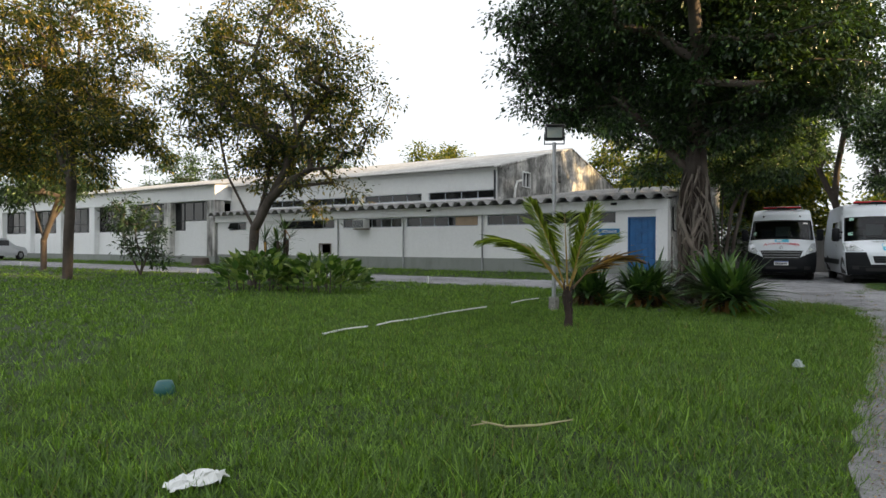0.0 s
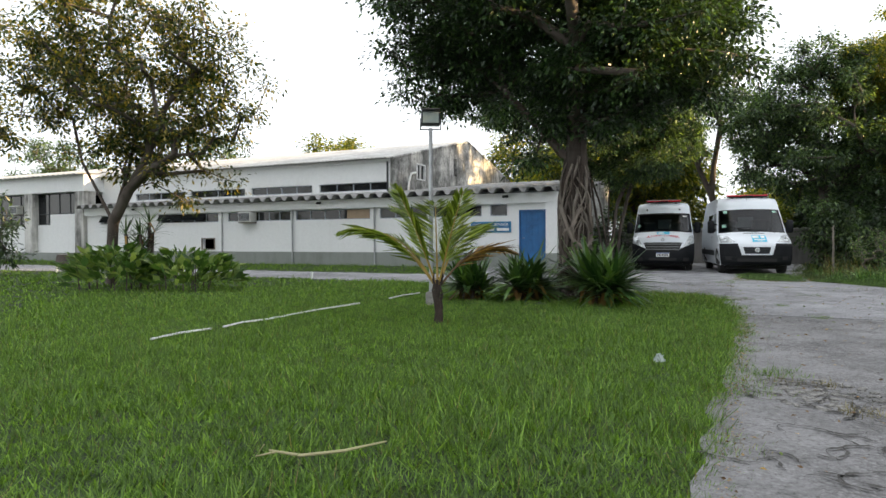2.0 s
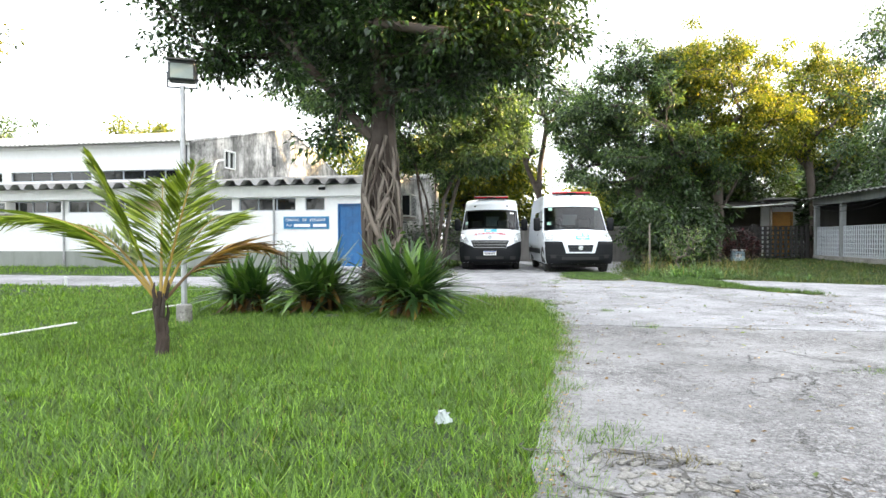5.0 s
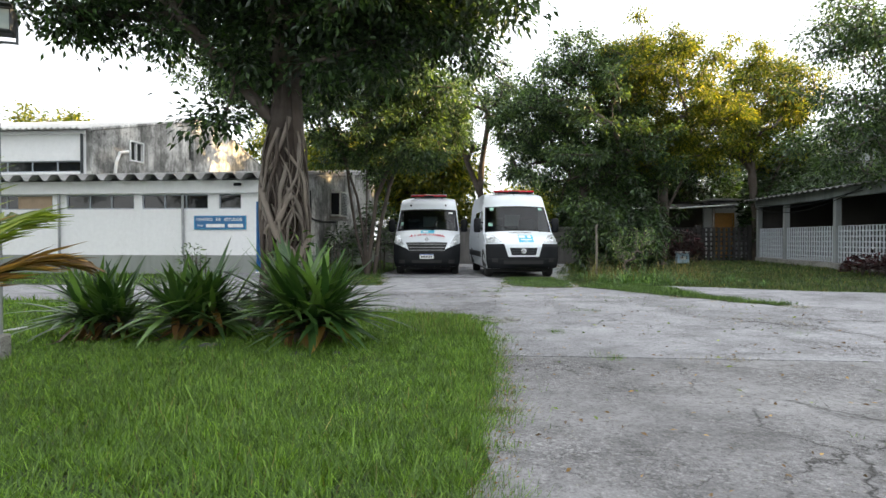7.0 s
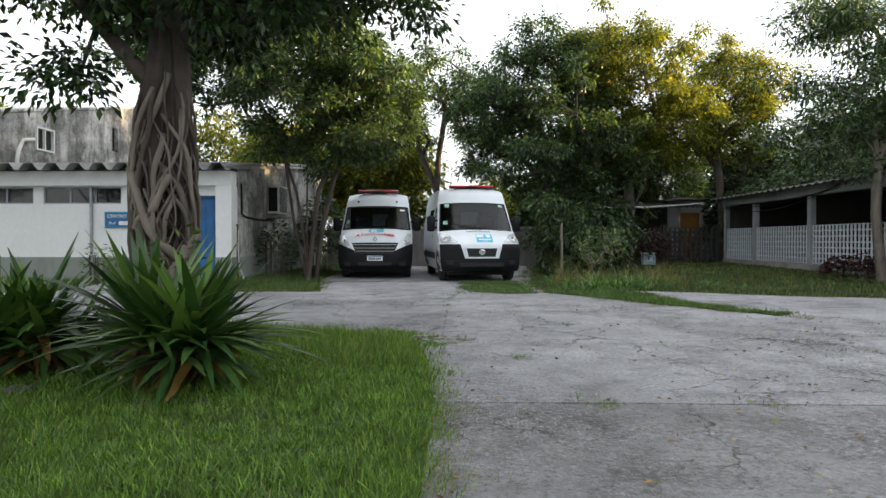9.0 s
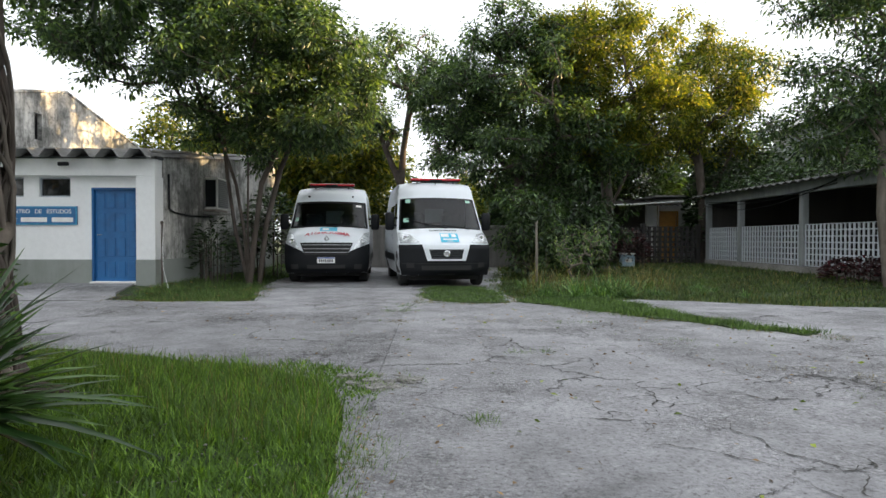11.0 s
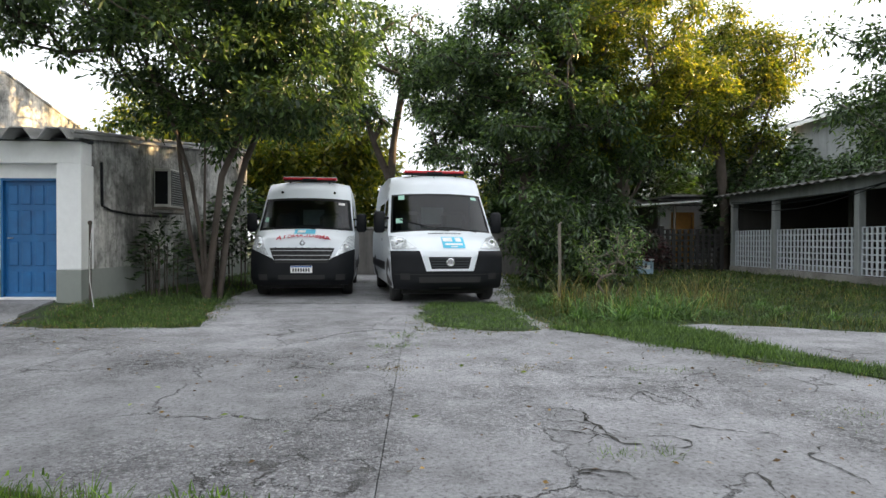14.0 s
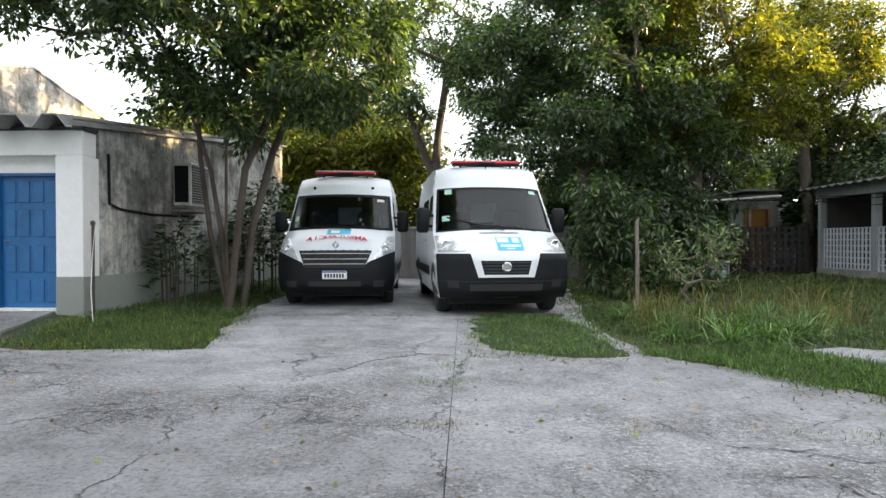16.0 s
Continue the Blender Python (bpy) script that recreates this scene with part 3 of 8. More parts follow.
grass_blades("lawn_grass", "unmown bright green lawn grass with longer tufts", LAWN, 190000, 0.070, GRASS, 1, 0.95, 0.0115, near=(-1.0, 4.0, 7.0), tuft=0.35, extra=0.7)
grass_blades("lawn_grass", "unmown bright green lawn grass beside the drive", NEAR_LAWN, 300000, 0.060, GRASS, 2, 1.15, 0.0082, near=(-0.3, 5.0, 4.0), tuft=0.3, extra=0.6)
grass_blades("lawn_tuft", "taller dark green tufts standing out of the lawn", NEAR_LAWN, 30000, 0.12, GRASS, 16, 0.8, 0.0055, near=(-0.3, 5.0, 4.0), tuft=0.36)
grass_blades("dry_grass", "dry straw-coloured blades among the lawn grass", NEAR_LAWN, 7000, 0.10, GRASS_DRY, 3, 0.9, 0.005, near=(-0.3, 5.0, 4.0))
FAR_CORNER = [(1.10, 7.4), (1.15, 9.0), (1.15, 10.8), (1.05, 12.2), (0.75, 13.0), (0.1, 13.6), (-1.5, 14.3), (-4.0, 14.8), (-4.5, 9.0), (-2.0, 7.4)]
grass_blades("lawn_grass", "soft dense green grass round the spiky plants", FAR_CORNER, 110000, 0.065, GRASS, 23, 1.0, 0.0072, near=(0.2, 10.5, 2.6), tuft=0.3)
FRONT_STRIP = [(-55.0, 19.5), (-33.0, 19.0), (-13.0, 18.5), (-6.8, 18.6), (-6.7, 21.2), (-55.0, 21.2)]
SIDE_STRIP = [(-4.0, 19.05), (-1.6, 19.15), (-2.2, 22.0), (-2.5, 24.5), (-2.6, 31.0), (-4.0, 31.0), (-4.05, 21.2)]
RIGHT_LAWN = [(3.0, 24.5), (2.98, 21.0), (3.15, 18.85), (5.2, 19.45), (7.9, 18.25), (14.0, 16.7), (14.0, 20.0), (11.7, 20.0), (11.7, 33.0), (4.2, 33.0)]
grass_blades("verge_grass", "short rough grass along the foot of the white building", FRONT_STRIP, 26000, 0.11, GRASS, 4, 0.6, 0.016, tuft=0.5)
grass_blades("verge_grass", "short rough grass with dead leaves beside the end wall", SIDE_STRIP, 16000, 0.08, GRASS_MID, 5, 0.7, 0.009, near=(-2.8, 19.5, 2.5), tuft=0.4)
grass_blades("verge_grass", "short trampled grass island in front of the van", GRASS_ISLAND, 8000, 0.05, GRASS_MID, 6, 0.9, 0.008, tuft=0.5, lift=0.045)
grass_blades("verge_grass", "strip of grass growing over the concrete edge", GRASS_STRIP, 14000, 0.07, GRASS_MID, 7, 0.8, 0.009, tuft=0.4, lift=0.045)
# missing shade before the shed is painted into this grass
grass_blades("verge_grass", "patchy rough grass in front of the long shed", RIGHT_LAWN, 50000, 0.09, GRASS_SHADED, 8, 0.7, 0.014, near=(5.0, 19.5, 6.0), tuft=0.6)
grass_blades("dry_grass", "yellowed grass among the rough lawn by the shed", RIGHT_LAWN, 9000, 0.09, GRASS_DRY, 9, 0.9, 0.01, near=(5.0, 19.5, 6.0), tuft=0.6)
soil_pad("earth_bank", "thin bank of earth over the concrete", GRASS_ISLAND, 5)
soil_pad("earth_bank", "narrow bank of earth along the concrete edge", GRASS_STRIP, 6)
TALL = [(3.3, 20.3), (4.2, 19.7), (5.4, 19.9), (6.6, 20.8), (6.9, 22.4), (5.6, 23.4), (3.9, 22.8)]
def tussocks(name, label, centres, blades, length, width, mat, seed):
    """Clumps of long grass whose blades rise from one foot and arch over."""
    rng = np.random.default_rng(seed)
    V, F, off, segs = [], [], 0, 6
    for cx, cy, s in centres:
        n = int(blades * s)
        a, el = rng.uniform(0, math.tau, n), rng.uniform(0.45, 1.5, n)
        L = length * s * rng.uniform(0.5, 1.2, n)
        w = width * rng.uniform(0.6, 1.3, n)
        bx, by = cx + rng.normal(size=n) * 0.09 * s, cy + rng.normal(size=n) * 0.09 * s
        z0 = ground_h(bx, by)
        d = np.stack([np.cos(a) * np.cos(el), np.sin(a) * np.cos(el), np.sin(el)], -1)
        tw = a + math.pi / 2 + rng.normal(size=n) * 0.7
        side = np.stack([np.cos(tw), np.sin(tw), np.zeros(n)], -1)
        bend = rng.uniform(0.35, 1.0, n)
        rows = []
        for k in range(segs + 1):
            u = k / segs
            p = np.stack([bx, by, z0], -1) + d * (L * u)[:, None]
            p[:, :2] += d[:, :2] * (L * 0.5 * u * u)[:, None]
            p[:, 2] = np.maximum(p[:, 2] - bend * L * u ** 2.4, z0 + 0.02)
            ww = (w * 0.5 * (1 - u ** 2.5) + 0.0008)[:, None]
            rows += [p - side * ww, p + side * ww]
        V.append(np.stack(rows, 1).reshape(-1, 3))
        i = off + np.arange(n)[:, None] * (2 * segs + 2)
        F += [np.concatenate([i + 2 * k, i + 2 * k + 1, i + 2 * k + 3, i + 2 * k + 2], 1) for k in range(segs)]
        off += n * (2 * segs + 2)
    return tagged(mesh_np(name, np.concatenate(V), np.concatenate(F), mat), label, "grass", kind="stuff")


trnd = random.Random(10)
CLUMPS = [(x, y, s) for x, y, s in ((3.7, 19.9, 0.8), (4.2, 19.6, 1.0), (4.7, 19.8, 1.15), (5.2, 20.1, 1.1), (4.4, 20.4, 1.2), (5.0, 20.8, 1.25), (5.7, 20.7, 1.0), (3.8, 20.8, 0.9), (4.5, 21.4, 1.1), (5.5, 21.6, 1.0), (6.2, 21.5, 0.8), (3.5, 21.6, 0.8), (4.0, 22.3, 0.9), (5.9, 22.4, 0.8), (6.6, 22.2, 0.6))]
CLUMPS += [(trnd.uniform(3.2, 7.4), trnd.uniform(19.6, 24.0), trnd.uniform(0.25, 0.55)) for _ in range(60)]
tussocks("tall_grass", "tall arching clump of wild grass around the stake", CLUMPS, 120, 0.62, 0.015, GRASS_TALL, 10)
tussocks("tall_grass", "darker blades low in the tall wild grass", CLUMPS, 70, 0.45, 0.013, GRASS_MID, 18)
CORNER = [(1.0, 11.6), (1.0, 12.3), (0.7, 13.05), (0.0, 13.6), (-3.0, 14.6), (-3.0, 13.7), (-0.6, 12.7), (0.3, 11.6)]
grass_blades("edge_grass", "long wispy grass at the rounded lawn corner", CORNER, 12000, 0.19, GRASS, 13, 0.7, 0.005, curved=True)
grass_blades("dry_grass", "fine tan stalks in the long grass at the lawn corner", CORNER, 1500, 0.26, GRASS_DRY, 17, 0.6, 0.003, curved=True)
WEEDS = [(0.2, 13.3), (0.75, 12.85), (1.1, 12.4), (1.2, 12.8), (1.1, 13.25), (0.8, 13.5), (0.3, 13.75)]
grass_blades("low_weeds", "low broad-leaved weeds creeping over the broken corner", WEEDS, 2600, 0.05, GRASS, 19, 1.5, 0.014, tuft=0.36).location.z = 0.015
EDGE = [(0.8, 1.5), (1.08, 1.5), (1.05, 3.0), (1.15, 5.5), (1.2, 7.0), (1.26, 9.0), (1.27, 10.8), (1.17, 12.2), (0.9, 12.1), (0.95, 9.0), (0.85, 5.0)]
grass_blades("edge_grass", "ragged grass hanging over the lawn edge", EDGE, 15000, 0.07, GRASS, 14, 0.9, 0.0042, tuft=0.5)
grass_blades("dry_grass", "browned grass along the lawn edge", EDGE, 5000, 0.05, GRASS_DRY, 15, 1.0, 0.004, tuft=0.5)
grass_blades("tall_grass", "dry stalks among the tall wild grass", TALL, 700, 0.6, GRASS_DRY, 12, 0.9, 0.008, curved=True)

# ---- trees ----
def grow(rng, roots, targets, step=0.5, wander=0.16, rise=0.25):
    """Branch skeleton: from trunk polylines out to every target. Returns nodes, parents and how many tips each node feeds."""
    nodes, par = [], []
    for line in roots:
        prev = -1
        for p in line:
            p = np.array(p, float)
            if prev < 0 and nodes:
                d = np.linalg.norm(np.array(nodes) - p, axis=1)
                if d.min() < 0.25:
                    prev = int(d.argmin())
                    continue
            nodes.append(p)
            par.append(prev)
            prev = len(nodes) - 1
    base_n = len(nodes)
    order = np.argsort(np.linalg.norm(targets - np.array(nodes[base_n - 1]), axis=1))
    low = min(max(l[-1][2] for l in roots), max(l[-1][2] for l in roots)) * 0.45
    tips = []
    arr = np.zeros((len(targets) * 12 + base_n + 10, 3))
    arr[:base_n] = nodes
    for t in order:
        g = targets[t]
        d = np.linalg.norm(arr[: len(nodes)] - g, axis=1) + np.maximum(arr[: len(nodes), 2] - g[2], 0) * 1.2 + np.where(arr[: len(nodes), 2] < low, 3.0, 0)
        j = int(d.argmin())
        dist = np.linalg.norm(g - arr[j])
        k = max(1, min(8, int(dist / step)))
        a = arr[j].copy()
        prev = j
        for s in range(1, k + 1):
            u = s / k
            p = a + (g - a) * u + np.array([0, 0, rise * dist * 0.5 * math.sin(math.pi * u)]) + rng.normal(size=3) * wander * step * (1 if s < k else 0)
            nodes.append(p)
            arr[len(nodes) - 1] = p
            par.append(prev)
            prev = len(nodes) - 1
        tips.append(prev)
    feed = np.zeros(len(nodes))
    feed[tips] = 1
    for i in range(len(nodes) - 1, -1, -1):
        if par[i] >= 0:
            feed[par[i]] += feed[i]
    return np.array(nodes), np.array(par), np.maximum(feed, 1), np.array(tips)


def wood_mesh(nodes, par, rad, sides=6):
    """Tapered limbs, one short cone per stretch."""
    k = np.where(par >= 0)[0]
    a, b = nodes[par[k]], nodes[k]
    ra, rb = np.minimum(rad[par[k]], rad[k] * 1.35), rad[k]
    d = unit(b - a)
    ref = np.where(np.abs(d[:, 2:3]) > 0.9, np.array([[1.0, 0, 0]]), np.array([[0, 0, 1.0]]))
    s = unit(np.cross(d, ref))
    t = np.cross(d, s)
    an = np.arange(sides) * math.tau / sides
    ring = np.cos(an)[None, :, None] * s[:, None] + np.sin(an)[None, :, None] * t[:, None]
    over = d * np.minimum(rb, 0.05)[:, None]
    lo = a[:, None] - over[:, None] * 0.6 + ring * ra[:, None, None]
    hi = b[:, None] + over[:, None] * 0.6 + ring * rb[:, None, None]
    v = np.concatenate([lo, hi], 1).reshape(-1, 3)
    m = len(k)
    i = (np.arange(m) * 2 * sides)[:, None]
    q = np.arange(sides)[None]
    f = np.stack([i + q, i + (q + 1) % sides, i + sides + (q + 1) % sides, i + sides + q], -1).reshape(-1, 4)
    return v, f


def crown_points(rng, blobs, count):
    """Points near the skin and inside of several ellipsoids (x, y, z, rx, ry, rz)."""
    vol = np.array([b[3] * b[4] * b[5] for b in blobs]) ** 0.8
    pick = rng.choice(len(blobs), count, p=vol / vol.sum())
    B = np.array(blobs)[pick]
    d = unit(rng.normal(size=(count, 3)))
    r = rng.uniform(0.25, 1, count) ** 0.5
    r *= 1 + 0.18 * np.sin(d[:, 0] * 5 + B[:, 0]) * np.sin(d[:, 1] * 6 + B[:, 1]) + 0.1 * rng.normal(size=count)
    return B[:, :3] + d * r[:, None] * B[:, 3:]


def tree(label, at, roots, blobs, clumps, per, leaf, wide, bark_m, leaf_m, seed, trunk_r=0.2, spread=0.45, droop=0.25, group="", name="tree", category="tree", thin=0.012, wood="trunk"):
    """A tree: a trunk with limbs out to clumps of leaves. roots and blobs are measured from its foot."""
    rng = np.random.default_rng(seed)
    z0 = float(ground_h(np.array(at[0]), np.array(at[1])))
    top = thing(name, label, category, (at[0], at[1], z0), 0, group)
    targets = crown_points(rng, blobs, clumps)
    nodes, par, feed, tips = grow(rng, roots, targets)
    rad = np.maximum(trunk_r * (feed / feed.max()) ** 0.46, thin)
    v, f = wood_mesh(nodes, par, rad, 6)
    mesh_np(wood, v, f, bark_m, top)
    n = clumps * per
    c = np.repeat(nodes[tips], per, 0)
    off = np.clip(rng.normal(size=(n, 3)), -1.5, 1.5) * spread * np.array([1, 1, 0.7])
    p = c + off * rng.uniform(0.3, 1.0, n)[:, None]
    along = off / spread + rng.normal(size=(n, 3)) * 0.7 + np.array([0, 0, -0.15])
    v, f = leaves_np(rng, p, along, leaf, wide, droop)
    mesh_np("crown", v, f, leaf_m, top)
    return top

# ---- the white building ----
WY, FX0, FX1 = 21.3, -28.3, -4.2       # front line, left and right end of the low wing
def wall_with_holes(x0, x1, z0, z1, holes, y0, y1):
    """Boxes of a wall along x, from y0 to y1 thick, that leave the holes (xa, xb, za, zb) open."""
    out = []
    xs = sorted({x0, x1, *[h[0] for h in holes], *[h[1] for h in holes]})
    for a, b in zip(xs, xs[1:]):
        cuts = sorted([(h[2], min(h[3], z1)) for h in holes if h[2] < z1 and h[3] > z0 and h[0] <= a + 1e-6 and h[1] >= b - 1e-6])
        z = z0
        for lo, hi in cuts:
            if lo > z:
                out.append(((a, y0, z), (b, y1, lo)))
            z = max(z, hi)
        if z1 > z:
            out.append(((a, y0, z), (b, y1, z1)))
    return out


def joined(items):
    bm = boxes(items)
    bmesh.ops.remove_doubles(bm, verts=bm.verts, dist=0.0005)
    return bm


wing = thing("low_wing", "long low white building wing with grey painted base", "building", kind="structure")
WIN = [(-27.3, -25.9), (-23.3, -19.55), (-19.0, -15.55), (-15.28, -11.68), (-11.25, -9.2), (-8.95, -7.0), (-6.68, -6.03)]
holes = [(a, b, 1.97, 2.38) for a, b in WIN] + [(-5.6, -4.64, 0.17, 2.17), (-20.5, -19.78, 0.78, 1.22)]
part("wall", joined(wall_with_holes(FX0, -4.62, 0.66, 2.4, holes, WY + 0.16, WY + 0.34)), WHITE_WALL, wing)
part("base", joined(wall_with_holes(FX0, -4.62, -0.1, 0.66, holes, WY + 0.155, WY + 0.34)), GREY_WALL, wing)
part("beam", box((FX0, WY, 2.4), (FX1, WY + 0.34, 2.76), 0.01), WHITE_WALL, wing)
part("column", box((-4.6, WY, 0.66), (FX1, WY + 0.4, 2.4), 0.01), WHITE_WALL, wing)
part("column_base", box((-4.605, WY - 0.005, -0.1), (FX1 + 0.003, WY + 0.4, 0.66), 0.01), GREY_WALL, wing)


def end_wall(name, x0, x1, pts_lo, pts_hi, mat, parent):
    """A wall across, with a sloping top: (y, z) below and above."""
    bm = bmesh.new()
    ring = pts_lo + pts_hi[::-1]
    a = [bm.verts.new((x0, y, z)) for y, z in ring]
    b = [bm.verts.new((x1, y, z)) for y, z in ring]
    bm.faces.new(a)
    bm.faces.new(b[::-1])
    for i in range(len(ring)):
        j = (i + 1) % len(ring)
        bm.faces.new((a[i], b[i], b[j], a[j]))
    bmesh.ops.recalc_face_normals(bm, faces=bm.faces)
    return part(name, bm, mat, parent)


def slope(y):
    return 2.80 + 0.115 * (y - WY)


end_wall("end_wall", FX1 - 0.2, FX1, [(WY + 0.4, 0.66), (31.0, 0.66)], [(WY + 0.4, slope(WY + 0.4)), (31.0, slope(31.0))], MOULD_WALL, wing)
end_wall("end_wall_base", FX1 - 0.2, FX1 + 0.003, [(WY + 0.4, -0.1), (31.0, -0.1)], [(WY + 0.4, 0.66), (31.0, 0.66)], GREY_WALL, wing)
part("back_wall", box((FX0, 30.8, -0.1), (FX1 - 0.2, 31.0, slope(30.8))), WHITE_WALL, wing)


def channel_roof(name, x0, x1, y0, y1, zf, pitch, depth, mat, parent, thick=0.02):
    """Deep trapezoid channel sheets that run up the slope."""
    prof = []
    x = x0
    while x < x1:
        for f, h in ((0.0, 0), (0.16, 0), (0.40, 1), (0.76, 1)):
            if x + f * pitch <= x1:
                prof.append((x + f * pitch, h * depth))
        x += pitch
    bm = bmesh.new()
    rows = []
    for y in (y0, y1):
        rows.append([bm.verts.new((px, y, zf(y) + h)) for px, h in prof])
        rows.append([bm.verts.new((px, y, zf(y) + h - thick)) for px, h in prof])
    a, al, b, bl = rows
    for i in range(len(prof) - 1):
        bm.faces.new((a[i], a[i + 1], b[i + 1], b[i]))
        bm.faces.new((al[i + 1], al[i], bl[i], bl[i + 1]))
        bm.faces.new((al[i], al[i + 1], a[i + 1], a[i]))
        bm.faces.new((bl[i + 1], bl[i], b[i], b[i + 1]))
    return part(name, bm, mat, parent, "deep-ribbed pale fibre-cement roof sheets")


channel_roof("roof", FX0 - 0.2, FX1 + 0.12, WY - 0.36, 22.4, lambda y: slope(y) + 0.0, 0.565, 0.17, ROOF_WING, wing)
channel_roof("roof", -11.0, FX1 + 0.12, 22.4, 31.2, lambda y: slope(y) + 0.0, 0.565, 0.17, ROOF_WING, wing)
part("eave_board", box((FX0, WY - 0.02, 2.76), (FX1 + 0.05, WY + 0.3, 2.81)), DARK_METAL, wing)
part("verge", tube([(FX1 + 0.06, WY - 0.34, slope(WY - 0.3) + 0.1), (FX1 + 0.06, 31.2, slope(31.2) + 0.1)], 0.03, 6), ROOF_GREY, wing)


def strip_window(x0, x1, z0, z1, y, parent, lights, name="window", tilt=()):
    """A low strip window: a dark frame with panes; tilted ones stand open at the foot."""
    w = part(name, boxes([((x0, y, z0), (x1, y + 0.06, z0 + 0.03)), ((x0, y, z1 - 0.03), (x1, y + 0.06, z1)), ((x0, y, z0 + 0.03), (x0 + 0.03, y + 0.06, z1 - 0.03)), ((x1 - 0.03, y, z0 + 0.03), (x1, y + 0.06, z1 - 0.03))]), GREY_PAINT, parent)
    step = (x1 - x0 - 0.06) / lights
    for i in range(lights):
        a = x0 + 0.03 + i * step
        if i:
            part("mullion", box((a - 0.02, y + 0.002, z0 + 0.03), (a + 0.02, y + 0.058, z1 - 0.03)), GREY_PAINT, w)
        g = 0.02 if i else 0.0
        bm = box((a + g, -0.005, z0 - z1 + 0.035), (a + step - 0.02, 0.005, -0.035))
        bmesh.ops.rotate(bm, verts=bm.verts, cent=(0, 0, 0), matrix=Matrix.Rotation(radians(-32 if i in tilt else 0), 3, "X"))
        bmesh.ops.translate(bm, verts=bm.verts, vec=(0, y + 0.03, z1))
        part("pane", bm, GLASS, w)
    return w


for k, (a, b) in enumerate(WIN):
    n = [2, 5, 6, 5, 3, 3, 1][k]
    strip_window(a, b, 1.97, 2.38, WY + 0.2, wing, n, tilt={0: (0,), 1: (0, 1, 2, 3)}.get(k, ()))
for x in (-19.28, -15.42, -11.45, -7.72):
    part("downpipe", tube([(x, WY + 0.11, 0.15), (x, WY + 0.11, 2.42)], 0.035, 8), GREY_METAL, wing, "grey galvanised downpipe")
part("ply_board", box((-12.75, WY + 0.17, 2.0), (-11.71, WY + 0.19, 2.35)), plain("plywood", (0.34, 0.25, 0.17), 0.7), wing, "brown plywood over a window light")
# room behind the strip windows, its shade painted as a dark tone
inner = part("inner_wall", box((FX0 + 0.1, 24.5, -0.1), (FX1 - 0.25, 24.6, 3.1)), SHADED_BLOCK, wing)
part("wing_ceiling", box((FX0 + 0.1, WY + 0.36, 2.62), (FX1 - 0.25, 24.5, 2.68)), SHADED_BLOCK, wing)

# the blue door
door = part("door", box((-5.56, WY + 0.24, 0.2), (-4.68, WY + 0.285, 2.13), 0.004), BLUE_DOOR, wing, "blue painted panelled timber door, shut")
part("door_frame", boxes([((-5.6, WY + 0.17, 0.17), (-5.56, WY + 0.3, 2.17)), ((-4.68, WY + 0.17, 0.17), (-4.64, WY + 0.3, 2.17)), ((-5.56, WY + 0.17, 2.13), (-4.68, WY + 0.3, 2.17))]), BLUE_DOOR, wing)
for x in (-5.5, -5.29, -5.08, -4.87):
    for z0, z1 in ((0.28, 0.62), (0.72, 1.12), (1.24, 1.64), (1.74, 2.06)):
        part("panel", box((x, WY + 0.222, z0), (x + 0.15, WY + 0.241, z1), 0.008), BLUE_DOOR, door)
part("door_handle", tube([(-5.49, WY + 0.24, 1.18), (-5.49, WY + 0.18, 1.18), (-5.39, WY + 0.18, 1.18)], 0.011, 6), CHROME, door, "chrome lever handle")
part("door_sill", box((-5.62, WY + 0.1, 0.13), (-4.62, WY + 0.34, 0.2), 0.01), PAPER, wing)

# wall vent hole and its dark room
part("hatch_frame", boxes([((-20.54, WY + 0.12, 0.74), (-19.74, WY + 0.17, 0.78)), ((-20.54, WY + 0.12, 1.22), (-19.74, WY + 0.17, 1.26)), ((-20.54, WY + 0.12, 0.78), (-20.5, WY + 0.17, 1.22)), ((-19.78, WY + 0.12, 0.78), (-19.74, WY + 0.17, 1.22))]), TIMBER, wing)


def lettering(name, text, size, mat, parent, m, extrude=0.003, align="CENTER", bold=0.0):
    cu = bpy.data.curves.new(name, "FONT")
    cu.body, cu.size, cu.extrude, cu.align_x, cu.align_y = text, size, extrude, align, "CENTER"
    cu.offset = bold
    tmp = new(name, cu)
    bpy.context.view_layer.update()
    me = bpy.data.meshes.new_from_object(tmp.evaluated_get(bpy.context.evaluated_depsgraph_get()))
    bpy.data.objects.remove(tmp)
    me.materials.append(mat)
    ob = new(name, me)
    ob.parent = parent
    ob.matrix_local = m
    return ob


sign = thing("wall_sign", "blue rectangular sign board with white lettering on the wall", "sign", (-6.64, WY + 0.15, 1.58))
part("board", box((-0.76, -0.025, -0.195), (0.76, 0.01, 0.195), 0.004), SIGN_BLUE, sign)
part("border", boxes([((-0.75, -0.029, 0.175), (0.75, -0.026, 0.185)), ((-0.75, -0.029, -0.185), (0.75, -0.026, -0.175)), ((-0.75, -0.029, -0.175), (-0.74, -0.026, 0.175)), ((0.74, -0.029, -0.175), (0.75, -0.026, 0.175))]), CYAN, sign)
for word, x in (("CENTRO", -0.45), ("DE", -0.04), ("ESTUDOS", 0.39)):
    lettering("lettering", word, 0.12, PAPER, sign, pose(x, -0.029, 0.083, 90, 0, 0))
lettering("lettering", "Prof", 0.10, PAPER, sign, pose(-0.57, -0.029, -0.085, 90, 0, 0))
